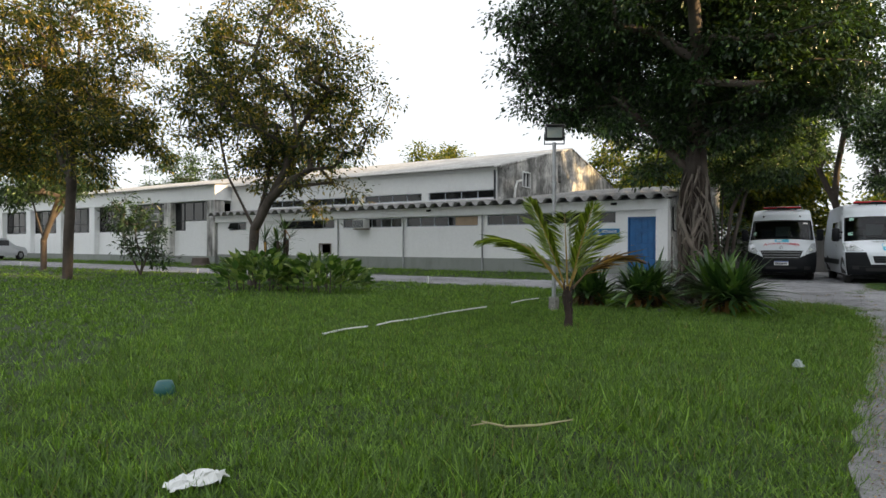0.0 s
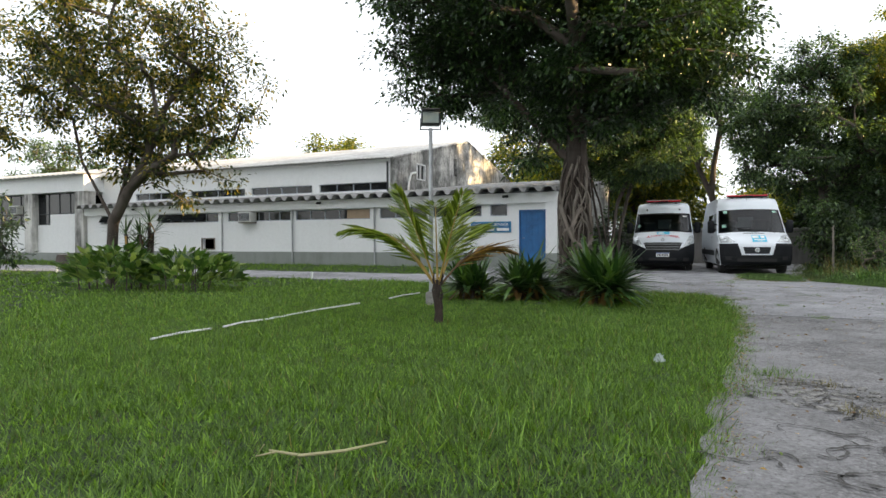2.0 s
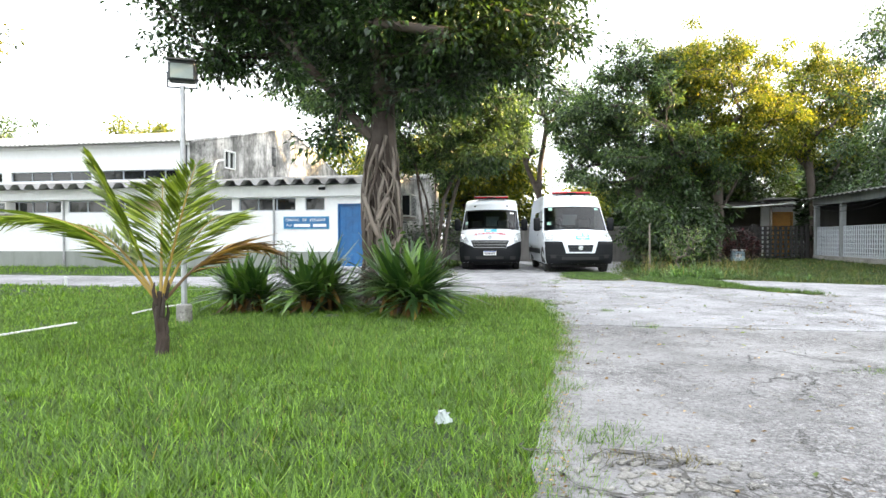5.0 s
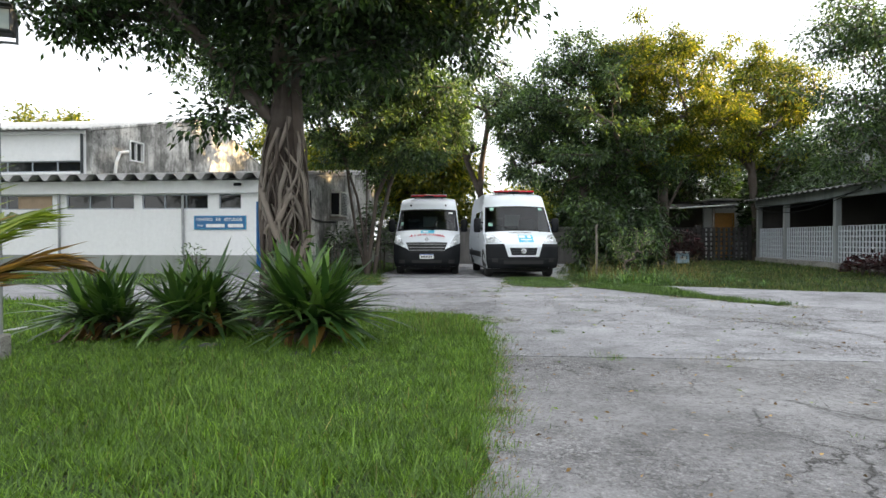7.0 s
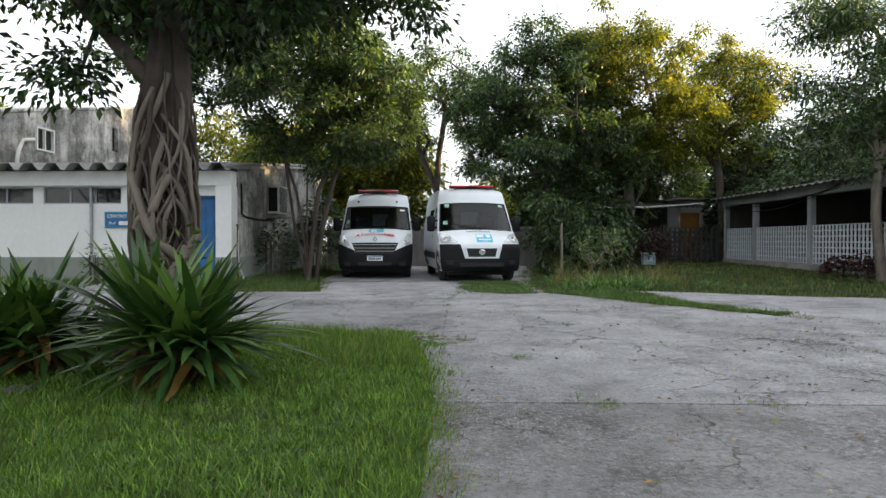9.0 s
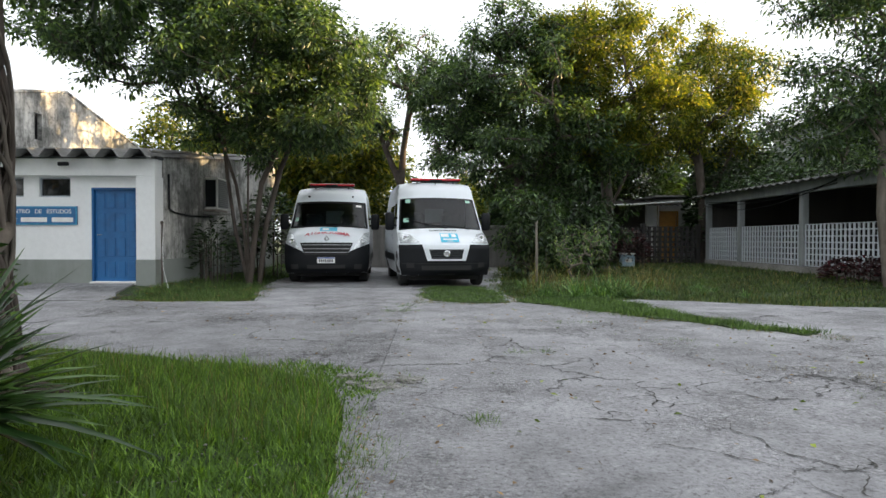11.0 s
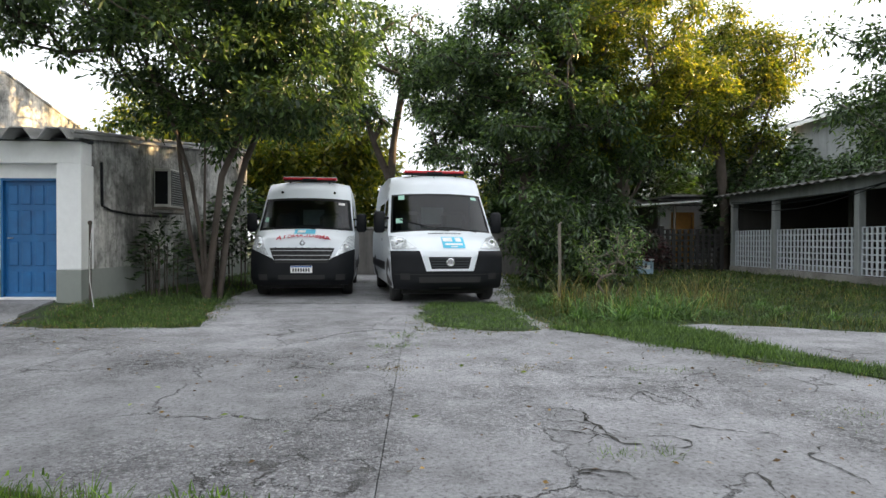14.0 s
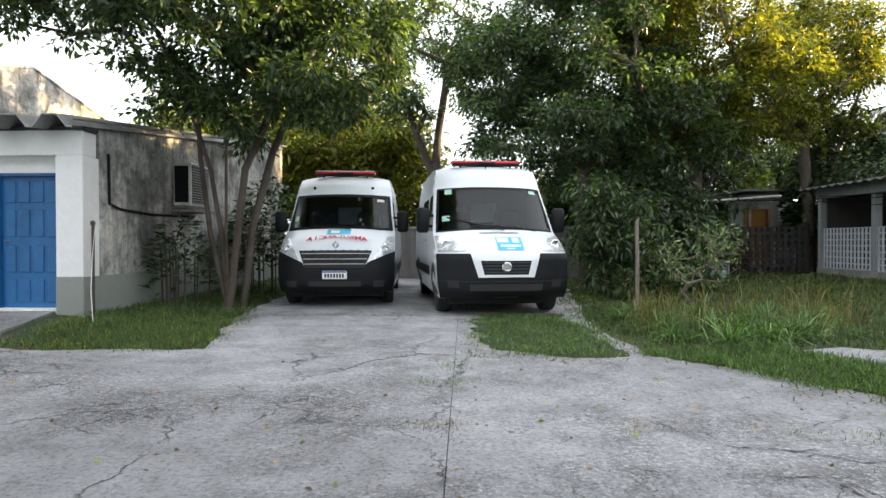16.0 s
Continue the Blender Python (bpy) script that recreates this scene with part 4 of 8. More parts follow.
for a, b in ((-0.40, 0.14), (0.24, 0.68)):
    part("bar", box((a, -0.031, -0.135), (b, -0.027, -0.04)), PAPER, sign)


def wall_ac(at, rz, w, h, d, label):
    """A window air conditioner: a cream box with a slatted grille."""
    a = thing("air_conditioner", label, "air conditioner", at, rz)
    part("casing", box((-w / 2, -d, 0), (w / 2, 0, h), 0.015), plain("cream_enamel", (0.62, 0.62, 0.59), 0.5), a)
    part("grille", box((-w / 2 + 0.04, -d - 0.006, 0.04), (w / 2 - 0.04, -d + 0.004, h - 0.04)), DARK_METAL, a)
    part("side_louvre", box((-w / 2 - 0.006, -d + 0.05, 0.06), (-w / 2 + 0.002, -0.03, h - 0.06)), BLACK, a, "dark open side louvre")
    k = int((h - 0.1) / 0.045)
    for i in range(k):
        z = 0.06 + i * (h - 0.12) / max(1, k - 1)
        part("slat", box((-w / 2 + 0.05, -d - 0.014, z - 0.007), (w / 2 - 0.05, -d - 0.006, z + 0.007)), GREY_METAL, a)
    part("bracket", box((-w / 2 - 0.03, -d + 0.05, -0.05), (w / 2 + 0.03, 0.05, -0.001)), TIMBER, a)
    return a


wall_ac((-17.72, WY + 0.2, 1.93), 0, 0.66, 0.42, 0.42, "white window air conditioner in the strip window")
wall_ac((FX1 + 0.02, 24.42, 1.84), 90, 0.82, 0.8, 0.34, "old cream air conditioner with a dark side in the end wall")
part("ac_ledge", box((FX1 - 0.01, 23.92, 1.72), (FX1 + 0.45, 24.92, 1.77)), CEMENT, wing)
part("stain_pipe", tube([(FX1 + 0.03, 21.9, 2.5), (FX1 + 0.03, 21.92, 1.75), (FX1 + 0.03, 22.2, 1.68), (FX1 + 0.03, 23.2, 1.64), (FX1 + 0.03, 24.6, 1.66)], 0.022, 6), BLACK, wing)

# camera on the beam
for x in (-24.6, -13.9, -6.0):
    c = thing("security_camera", "small dark security camera on the beam", "camera", (x, WY, 2.63))
    part("body", tube([(-0.1, -0.12, 0), (0.1, -0.16, 0.0)], 0.045, 8), BLACK, c)
    part("bracket", tube([(0, 0.01, 0.05), (0, -0.13, 0.0)], 0.015, 6), GREY_METAL, c)

# the high hall behind
hall = thing("gabled_hall", "tall white gabled hall with weather-stained end wall", "building", kind="structure")
HY, HX = 22.38, -11.08
UW = [(a, a + 3.35) for a in (-14.75, -18.48, -22.2, -25.9)]
part("wall", joined(wall_with_holes(-28.4, HX - 0.2, 2.6, 4.42, [(a, b, 3.16, 3.5) for a, b in UW], HY, HY + 0.2)), WHITE_WALL, hall)
for a, b in UW:
    strip_window(a, b, 3.16, 3.5, HY + 0.06, hall, 4)
bm_holes = [(24.25, 25.05, 3.72, 4.42), (28.25, 28.62, 4.25, 5.1)]
bm = bmesh.new()


def gable_z(y):
    return 4.42 + (6.12 - 4.42) * (1 - abs(y - 30.0) / 7.62)


ys = [HY, 24.25, 25.05, 28.25, 28.62, 30.0, 37.62]
for a, b in zip(ys, ys[1:]):
    z = -0.1
    spans = [(h[2], h[3]) for h in bm_holes if h[0] == a]
    lows = [(-0.1, spans[0][0]), (spans[0][1], None)] if spans else [(-0.1, None)]
    for lo, hi in lows:
        q = [(a, lo), (b, lo), (b, hi if hi else gable_z(b)), (a, hi if hi else gable_z(a))]
        f = [bm.verts.new((HX, y, z)) for y, z in q]
        g = [bm.verts.new((HX - 0.2, y, z)) for y, z in q]
        bm.faces.new(f)
        bm.faces.new(g[::-1])
        for i in range(4):
            j = (i + 1) % 4
            bm.faces.new((f[i], g[i], g[j], f[j]))
bmesh.ops.recalc_face_normals(bm, faces=bm.faces)
part("gable_wall", bm, MOULD_WALL, hall, "white gable streaked with black mould")
w = part("window_frame", boxes([((HX - 0.12, 24.25, 3.72), (HX + 0.05, 24.3, 4.42)), ((HX - 0.12, 25.0, 3.72), (HX + 0.05, 25.05, 4.42)), ((HX - 0.12, 24.3, 4.37), (HX + 0.05, 25.0, 4.42)), ((HX - 0.12, 24.3, 3.72), (HX + 0.05, 25.0, 3.77)), ((HX - 0.1, 24.63, 3.77), (HX + 0.03, 24.67, 4.37))]), PVC, hall)
part("pane", box((HX - 0.06, 24.3, 3.77), (HX - 0.05, 25.0, 4.37)), GLASS, w)
part("dark_slot", box((HX - 0.19, 28.25, 4.25), (HX - 0.15, 28.62, 5.1)), BLACK, hall)
part("vent_pipe", tube([(HX + 0.08, 23.35, 3.1), (HX + 0.1, 23.4, 3.55), (HX + 0.1, 23.6, 3.9), (HX + 0.06, 24.1, 4.0)], 0.05, 8), PVC, hall, "white plastic bent pipe")
part("corner_pipe", tube([(HX - 0.3, HY - 0.06, 3.1), (HX - 0.3, HY - 0.06, 4.3)], 0.04, 8), DARK_METAL, hall)
part("gable_cap", tube([(HX - 0.02, HY - 0.1, 4.42), (HX - 0.02, 30.0, 6.15), (HX - 0.02, 37.7, 4.42)], [0.06, 0.06, 0.06], 6), MOULD_WALL, hall)


def wave_roof(name, x0, x1, ya, za, yb, zb, mat, parent, pitch=0.18, amp=0.035, label=""):
    """Small-wave corrugated sheets from the eave up to the ridge."""
    n = int((x1 - x0) / pitch * 4)
    xs = np.linspace(x0, x1, n + 1)
    h = amp * np.sin(np.arange(n + 1) * math.pi / 2)
    lo = np.stack([xs, np.full(n + 1, ya), za + h], -1)
    hi = np.stack([xs, np.full(n + 1, yb), zb + h], -1)
    drop = np.array([0, 0, -0.025])
    v = np.concatenate([lo, hi, lo + drop, hi + drop])
    i = np.arange(n)[:, None]
    m = n + 1
    f = np.concatenate([np.concatenate([i, i + 1, i + m + 1, i + m], 1), np.concatenate([i + 2 * m + 1, i + 2 * m, i + 3 * m, i + 3 * m + 1], 1), np.concatenate([i + 2 * m, i + 2 * m + 1, i + 1, i], 1)])
    return mesh_np(name, v, f, mat, parent, label)


wave_roof("roof", -62.0, HX - 0.15, HY - 0.35, 4.44, 30.0, 6.18, ROOF_WHITE, hall, 0.2, label="pale corrugated fibre-cement roof")
wave_roof("roof", -62.0, HX - 0.15, 37.9, 4.44, 30.0, 6.18, ROOF_WHITE, hall, 0.4)
part("eave_shadow_board", box((-28.4, HY - 0.08, 4.3), (HX - 0.2, HY - 0.002, 4.4)), WHITE_WALL, hall)

# taller front of the hall, with columns and big windows between them
part("parapet", box((-62.0, WY, 3.66), (FX0, WY + 1.2, 4.5), 0.02), WHITE_WALL, hall)
wave_roof("eave_roof", -62.0, FX0 - 0.02, WY - 0.3, 4.52, 22.4, 4.7, ROOF_WHITE, hall, 0.4)
COLS = [-28.72, -32.8, -37.0, -41.3, -45.8, -50.4, -55.1, -60.0]
for x in COLS:
    part("column", box((x - 0.33, WY, 0.55), (x + 0.33, WY + 0.7, 3.66), 0.015), STAINED_WALL if x > -34 else WHITE_WALL, hall)
part("plinth", box((-62.0, WY - 0.01, -0.1), (FX0 - 0.02, WY + 0.72, 0.55)), GREY_WALL, hall)
for k, (b, a) in enumerate(zip(COLS, COLS[1:])):
    x0, x1 = a + 0.33, b - 0.33
    sill = 2.0
    part("apron_wall", box((x0, WY + 0.3, 0.55), (x1, WY + 0.5, sill)), WHITE_WALL, hall)
    wx0 = x0
    if k == 0:
        part("apron_wall", box((x0 + 1.05, WY + 0.3, sill), (x1, WY + 0.5, 2.55)), WHITE_WALL, hall)
    n = 4
    fr = part("window_frame", boxes([((x0, WY + 0.36, sill), (x1, WY + 0.42, sill + 0.05)), ((x0, WY + 0.36, 3.6), (x1, WY + 0.42, 3.66)), ((x0, WY + 0.36, 2.55), (x1, WY + 0.42, 2.6))] + [((x0 + i * (x1 - x0) / n - 0.03 * (i > 0), WY + 0.36, sill), (x0 + i * (x1 - x0) / n + 0.03, WY + 0.42, 3.66)) for i in range(n + 1)][:-1]), DARK_METAL, hall)
    for i in range(n):
        for z0, z1 in ((sill + 0.05, 2.55), (2.6, 3.6)):
            if k == 0 and z0 < 2.5 and i > 0:
                continue
            part("pane", box((x0 + i * (x1 - x0) / n + 0.03, WY + 0.385, z0), (x0 + (i + 1) * (x1 - x0) / n - 0.03, WY + 0.391, z1)), CLEAR if k >= 2 else GLASS, fr)
wall_ac((-34.2, WY + 0.4, 2.62), 0, 0.7, 0.45, 0.35, "white window air conditioner in the tall window")
part("back_wall", joined(wall_with_holes(-62.0, HX - 0.2, -0.1, 4.4, [(-61, -38, 1.0, 3.7)], 37.4, 37.6)), WHITE_WALL, hall)
# dark colour gives the hall inside its shade
part("cross_wall", box((-37.2, 22.4, -0.1), (-37.0, 37.4, 4.2)), SHADED_BLOCK, hall)
part("hall_floor", box((-62, WY + 0.75, 0.1), (HX - 0.3, 37.4, 0.2)), CEMENT, hall)

# dark slab before the blue door
tagged(obj_from("door_apron", box((-6.7, 18.85, -0.02), (-4.08, WY - 0.004, 0.055), 0.012), CONCRETE_DARK), "dark concrete slab before the blue door", "pavement", kind="structure")

# ---- the long shed, fences and far buildings ----
SX = 12.0


def lattice(parent, origin, along, length, z0, z1, cell, mat, hole=0.55, thick=0.08, name="breeze_block"):
    """Pierced blocks in rows, each with an opening: along is 'x' or 'y'."""
    nx, nz = max(1, round(length / cell)), max(1, round((z1 - z0) / cell))
    cw, ch = length / nx, (z1 - z0) / nz
    bm = bmesh.new()
    a, b = cw / 2, ch / 2
    ha, hb = a * hole, b * (hole + 0.12)
    t = thick / 2
    for y in (-t, t):
        o = [(-a, y, -b), (a, y, -b), (a, y, b), (-a, y, b)]
        i = [(-ha, y, -hb), (ha, y, -hb), (ha, y, hb), (-ha, y, hb)]
        vo, vi = [bm.verts.new(p) for p in o], [bm.verts.new(p) for p in i]
        for k in range(4):
            bm.faces.new((vo[k], vo[(k + 1) % 4], vi[(k + 1) % 4], vi[k]))
    bm.verts.ensure_lookup_table()
    v = list(bm.verts)
    for k in range(4):
        bm.faces.new((v[4 + k], v[4 + (k + 1) % 4], v[12 + (k + 1) % 4], v[12 + k]))
        bm.faces.new((v[k], v[8 + k], v[8 + (k + 1) % 4], v[(k + 1) % 4]))
    bmesh.ops.recalc_face_normals(bm, faces=bm.faces)
    me = bpy.data.meshes.new(name)
    bm.to_mesh(me)
    bm.free()
    me.materials.append(mat)
    for i in range(nx):
        for k in range(nz):
            ob = new(name, me)
            ob.parent = parent
            d = (i + 0.5) * cw
            ob.matrix_local = pose(origin[0] + (d if along == "x" else 0), origin[1] + (d if along == "y" else 0), z0 + (k + 0.5) * ch, 0, 0, 0 if along == "x" else 90)


shed = thing("long_shed", "long low white shed with pierced block walls and posts", "shed", kind="structure")
part("plinth", box((SX - 0.12, 17.5, -0.1), (SX + 4.4, 31.75, 0.34), 0.01), CEMENT, shed)
POSTS = [31.65, 29.2, 25.64, 22.1, 18.5]
for y in POSTS:
    part("post", box((SX - 0.09, y - 0.09, 0.34), (SX + 0.09, y + 0.09, 2.42), 0.01), SHED_WALL, shed, "grey-white square post")
part("beam", box((SX - 0.11, 17.5, 2.42), (SX + 0.11, 31.8, 2.72), 0.01), SHED_WALL, shed)
for a, b in zip(POSTS[1:], POSTS):
    lattice(shed, (SX, a + 0.09, 0), "y", b - a - 0.18, 0.36, 1.53, 0.165, LATTICE_PAINT, 0.68, 0.03)
# wall coloured dark so the lattice holes read as shaded
part("back_wall", box((SX + 4.2, 17.5, 0.3), (SX + 4.35, 31.8, 3.3)), SHADED_BLOCK, shed)
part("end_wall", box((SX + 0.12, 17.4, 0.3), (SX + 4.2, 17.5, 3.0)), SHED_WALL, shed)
# two dark walls added to block bright views through the lattice
part("added_far_wall", box((SX + 0.12, 31.6, 0.34), (SX + 4.2, 31.74, 2.9)), SHADED_BLOCK, shed)
part("added_partition", box((SX + 1.2, 27.6, 0.34), (SX + 4.2, 27.75, 2.9)), SHADED_BLOCK, shed)
bm = bmesh.new()
sx = np.linspace(17.3, 32.2, 150)
rows = []
for x, z in ((SX - 0.45, 2.72), (SX + 4.5, 3.45)):
    rows.append([bm.verts.new((x, y, z + 0.03 * math.sin(k * math.pi / 2))) for k, y in enumerate(sx)])
    rows.append([bm.verts.new((x, y, z + 0.03 * math.sin(k * math.pi / 2) - 0.025)) for k, y in enumerate(sx)])
for k in range(len(sx) - 1):
    bm.faces.new((rows[0][k], rows[2][k], rows[2][k + 1], rows[0][k + 1]))
    bm.faces.new((rows[1][k], rows[1][k + 1], rows[3][k + 1], rows[3][k]))
    bm.faces.new((rows[0][k], rows[0][k + 1], rows[1][k + 1], rows[1][k]))
part("roof", bm, ROOF_OLD, shed, "blackened corrugated roof")
for y in (20, 23, 26, 29):
    part("rafter", box((SX, y - 0.04, 2.6), (SX + 4.2, y + 0.04, 2.7)), TIMBER, shed)
tube_lamp = thing("fluorescent_lamp", "lit white fluorescent tube under the annex roof", "lamp", (13.2, 34.9, 2.6), 90)
glow, gn, gl_, gb = node_mat("tube_glow")
gb.inputs["Emission Color"].default_value = (0.95, 0.97, 1.0, 1)
gb.inputs["Emission Strength"].default_value = 1.6
part("tube", tube([(0, -0.6, 0), (0, 0.6, 0)], 0.022, 8), glow, tube_lamp)
part("batten", box((-0.04, -0.62, 0.024), (0.04, 0.62, 0.06)), PVC, tube_lamp)
for y in (-0.5, 0.48):
    part("hanger", box((-0.01, y, 0.06), (0.01, y + 0.02, 0.3)), GREY_METAL, tube_lamp)
for k, (za, zb, sag) in enumerate(((2.62, 2.45, 0.25), (2.66, 2.35, 0.4), (2.55, 2.5, 0.15))):
    cable = thing("cable", "thin black cable slung along the shed front", "cable", (0, 0, 0))
    pts = [(SX - 0.14, 24.0 + 7.6 * u, za + (zb - za) * u - sag * 4 * u * (1 - u)) for u in np.linspace(0, 1, 13)]
    part("wire", tube(pts, 0.012, 5), BLACK, cable)

fence = thing("lattice_fence", "dark streaked pierced block fence", "fence", kind="structure")
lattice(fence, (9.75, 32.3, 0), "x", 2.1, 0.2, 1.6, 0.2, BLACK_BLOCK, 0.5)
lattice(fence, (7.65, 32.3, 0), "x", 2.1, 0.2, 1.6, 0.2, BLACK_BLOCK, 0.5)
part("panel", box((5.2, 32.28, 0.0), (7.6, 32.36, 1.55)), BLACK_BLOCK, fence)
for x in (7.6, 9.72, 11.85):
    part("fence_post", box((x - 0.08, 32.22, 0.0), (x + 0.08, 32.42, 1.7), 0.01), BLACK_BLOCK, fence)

lean = thing("lean_to", "dark tiled lean-to roof on thin posts", "shelter", kind="structure")
wave_roof("roof", 5.8, 12.2, 34.0, 2.55, 38.5, 3.1, plain("dark_roof", (0.035, 0.032, 0.03), 0.9), lean, 0.24, 0.03)
for x in (6.2, 8.7, 11.0):
    part("post", box((x - 0.04, 34.2, 0), (x + 0.04, 34.28, 2.6)), TIMBER, lean)
part("gutter_pipe", tube([(7.2, 33.9, 2.5), (9.5, 33.9, 2.52), (11.9, 33.9, 2.68)], 0.035, 6), PVC, lean, "white plastic pipe along the eave")
# shade under the lean-to roof is in this wall's dark colour
part("wall", box((5.8, 38.2, 0), (12.2, 38.35, 2.7)), SHADED_BLOCK, lean)
house = thing("small_annex", "small white annex with an ochre door beside the shed", "building", kind="structure")
part("wall", joined(wall_with_holes(11.2, 15.4, 0.2, 2.9, [(11.75, 12.55, 0.2, 2.3)], 36.2, 36.4)), WHITE_WALL, house)
part("door", box((11.75, 36.28, 0.2), (12.55, 36.33, 2.3)), ORANGE, house, "ochre painted door")
part("door_frame", boxes([((11.68, 36.15, 0.2), (11.75, 36.42, 2.37)), ((12.55, 36.15, 0.2), (12.62, 36.42, 2.37)), ((11.75, 36.15, 2.3), (12.55, 36.42, 2.37))]), ORANGE, house)
lattice(house, (12.8, 35.9, 0), "x", 1.25, 1.5, 2.55, 0.2, WHITE_WALL, 0.55)
part("shutter", boxes([((14.25 + k * 0.13, 36.1, 0.4), (14.35 + k * 0.13, 36.18, 2.45)) for k in range(8)]), ORANGE, house, "ochre slatted timber screen")
part("roof", box((11.0, 34.5, 2.9), (15.6, 38.0, 2.98)), ROOF_GREY, house)

rear_wall = thing("block_wall", "low grey block wall behind the vans", "wall", kind="structure")
part("wall", box((-4.2, 31.9, -0.1), (5.2, 32.1, 1.55), 0.01), plaster("old_blockwork", (0.20, 0.19, 0.18), (0.06, 0.06, 0.055), 0.6, 0.6), rear_wall)
part("coping", box((-4.2, 31.86, 1.55), (5.2, 32.14, 1.62), 0.01), CEMENT, rear_wall)

# real at its far end; unseen length added to shade the yard
ware = thing("warehouse", "large hall with grey corrugated roof beyond the shed", "building", kind="structure")
part("wall", box((19.0, -45.0, -0.1), (19.3, 40.0, 6.6)), SHED_WALL, ware)
part("end_wall", box((19.3, 39.7, -0.1), (35.0, 40.0, 6.6)), STAINED_WALL, ware)
end_prof = [(18.3, 6.62), (27.0, 8.4), (35.7, 6.62)]
for (xa, za), (xb, zb) in zip(end_prof, end_prof[1:]):
    n = 300
    yy = np.linspace(-45.4, 40.5, n)
    hh = 0.05 * np.sin(np.arange(n) * math.pi / 2)
    lo = np.stack([np.full(n, xa), yy, za + hh], -1)
    hi = np.stack([np.full(n, xb), yy, zb + hh], -1)
    i = np.arange(n - 1)[:, None]
    mesh_np("roof", np.concatenate([lo, hi]), np.concatenate([i, i + n, i + n + 1, i + 1], 1), ROOF_WING, ware)
part("fascia", box((18.32, -45.3, 6.42), (18.38, 40.4, 6.58)), PVC, ware, "white painted fascia board")
end_g = bmesh.new()
gv = [[end_g.verts.new((x, y, z)) for x, z in ((19.3, 6.6), (34.9, 6.6), (27.0, 8.2))] for y in (39.75, 39.95)]
end_g.faces.new(gv[0])
end_g.faces.new(gv[1][::-1])
for i in range(3):
    end_g.faces.new((gv[0][i], gv[1][i], gv[1][(i + 1) % 3], gv[0][(i + 1) % 3]))
part("gable", end_g, STAINED_WALL, ware)

# ---- the trees of the place ----
tree("large dark fig tree wrapped in aerial roots on the lawn", (-1.58, 12.5),
     [[(0, 0, 0), (-0.05, 0, 0.8), (0.0, 0, 1.6), (0.05, 0.05, 2.4), (0.0, 0.1, 3.2), (0.1, 0.1, 4.2), (0.1, 0.2, 5.4)], [(0.05, 0.05, 2.4), (-0.6, -0.1, 3.2), (-1.3, -0.3, 4.0), (-2.2, -0.4, 4.8)], [(0.0, 0.1, 3.2), (0.7, 0.3, 3.8), (1.6, 0.5, 4.5), (2.4, 0.4, 5.0)], [(0.0, 0.1, 3.2), (-0.3, 1.2, 4.2), (-0.5, 2.2, 5.0)], [(0.0, 0.1, 3.2), (0.3, -1.2, 4.4), (0.4, -2.2, 5.2)]],
     [(-0.35, 0.2, 5.6, 3.1, 3.2, 2.1), (-2.2, 0.2, 5.4, 1.7, 2.2, 1.2), (1.5, 0.3, 5.0, 1.7, 2.2, 1.6), (0.6, 0.3, 4.2, 1.8, 2.0, 0.8), (0.0, 0.4, 3.9, 1.0, 1.3, 0.7), (-2.7, -0.2, 4.1, 0.7, 0.8, 0.5), (-0.9, -0.3, 2.75, 0.45, 0.4, 0.3), (2.3, 0.3, 4.1, 0.9, 1.6, 0.6), (0.5, 0.0, 3.6, 1.2, 1.3, 0.45), (0, 0.2, 7.0, 2.4, 2.4, 1.6)],
     560, 270, 0.10, 0.055, BARK_BROWN, LEAF_DARK, 11, 0.2, 0.33)
tree("slender many-stemmed tree against the stained end wall", (-2.81, 23.14),
     [[(0, 0, 0), (-0.1, 0, 1.2), (-0.3, 0, 2.4), (-0.8, 0.1, 3.8), (-1.4, 0.2, 5.0)], [(0.1, 0.05, 0), (0.15, 0, 1.2), (0.3, 0, 2.4), (0.8, 0.1, 3.6), (1.5, 0, 4.8)], [(0.05, -0.1, 0), (0.0, -0.1, 1.4), (0.05, -0.2, 2.8), (0.1, -0.5, 4.6)], [(-0.15, 0.1, 0), (-0.35, 0.1, 1.3), (-0.6, 0.3, 2.6), (-0.9, 0.8, 4.2)], [(0.2, 0.15, 0), (0.35, 0.2, 1.4), (0.6, 0.6, 2.8), (1.0, 1.2, 4.2)]],
     [(0.2, -0.1, 5.3, 2.9, 2.6, 1.6), (-2.4, -0.3, 5.7, 2.0, 2.0, 1.1), (1.8, -0.2, 4.6, 1.5, 2.0, 1.5), (0.4, 0.2, 3.5, 1.3, 1.4, 0.8), (-0.8, 0.4, 4.0, 0.9, 1.0, 0.6), (-3.7, -0.6, 6.3, 1.7, 1.6, 0.9), (0, 0.2, 6.4, 2.2, 2.2, 1.2)],
     330, 175, 0.13, 0.065, BARK_BROWN, LEAF_MID, 12, 0.085, 0.29)
tree("leaning dark tree behind the parked vans", (0.9, 32.5),
     [[(0, 0, 0), (-0.2, 0, 1.8), (-0.6, 0, 3.2), (-1.2, 0, 4.6), (-1.6, 0, 6.0)], [(-0.6, 0, 3.2), (-0.5, 0.1, 4.6), (-0.2, 0.1, 6.5)]],
     [(-1.2, 0, 7.5, 3.0, 2.6, 2.4), (0.6, 0, 6.6, 2.0, 2.0, 1.6), (-2.2, -0.4, 5.4, 1.8, 1.6, 1.0)],
     75, 150, 0.17, 0.075, BARK_BROWN, LEAF_MID, 13, 0.17, 0.38)
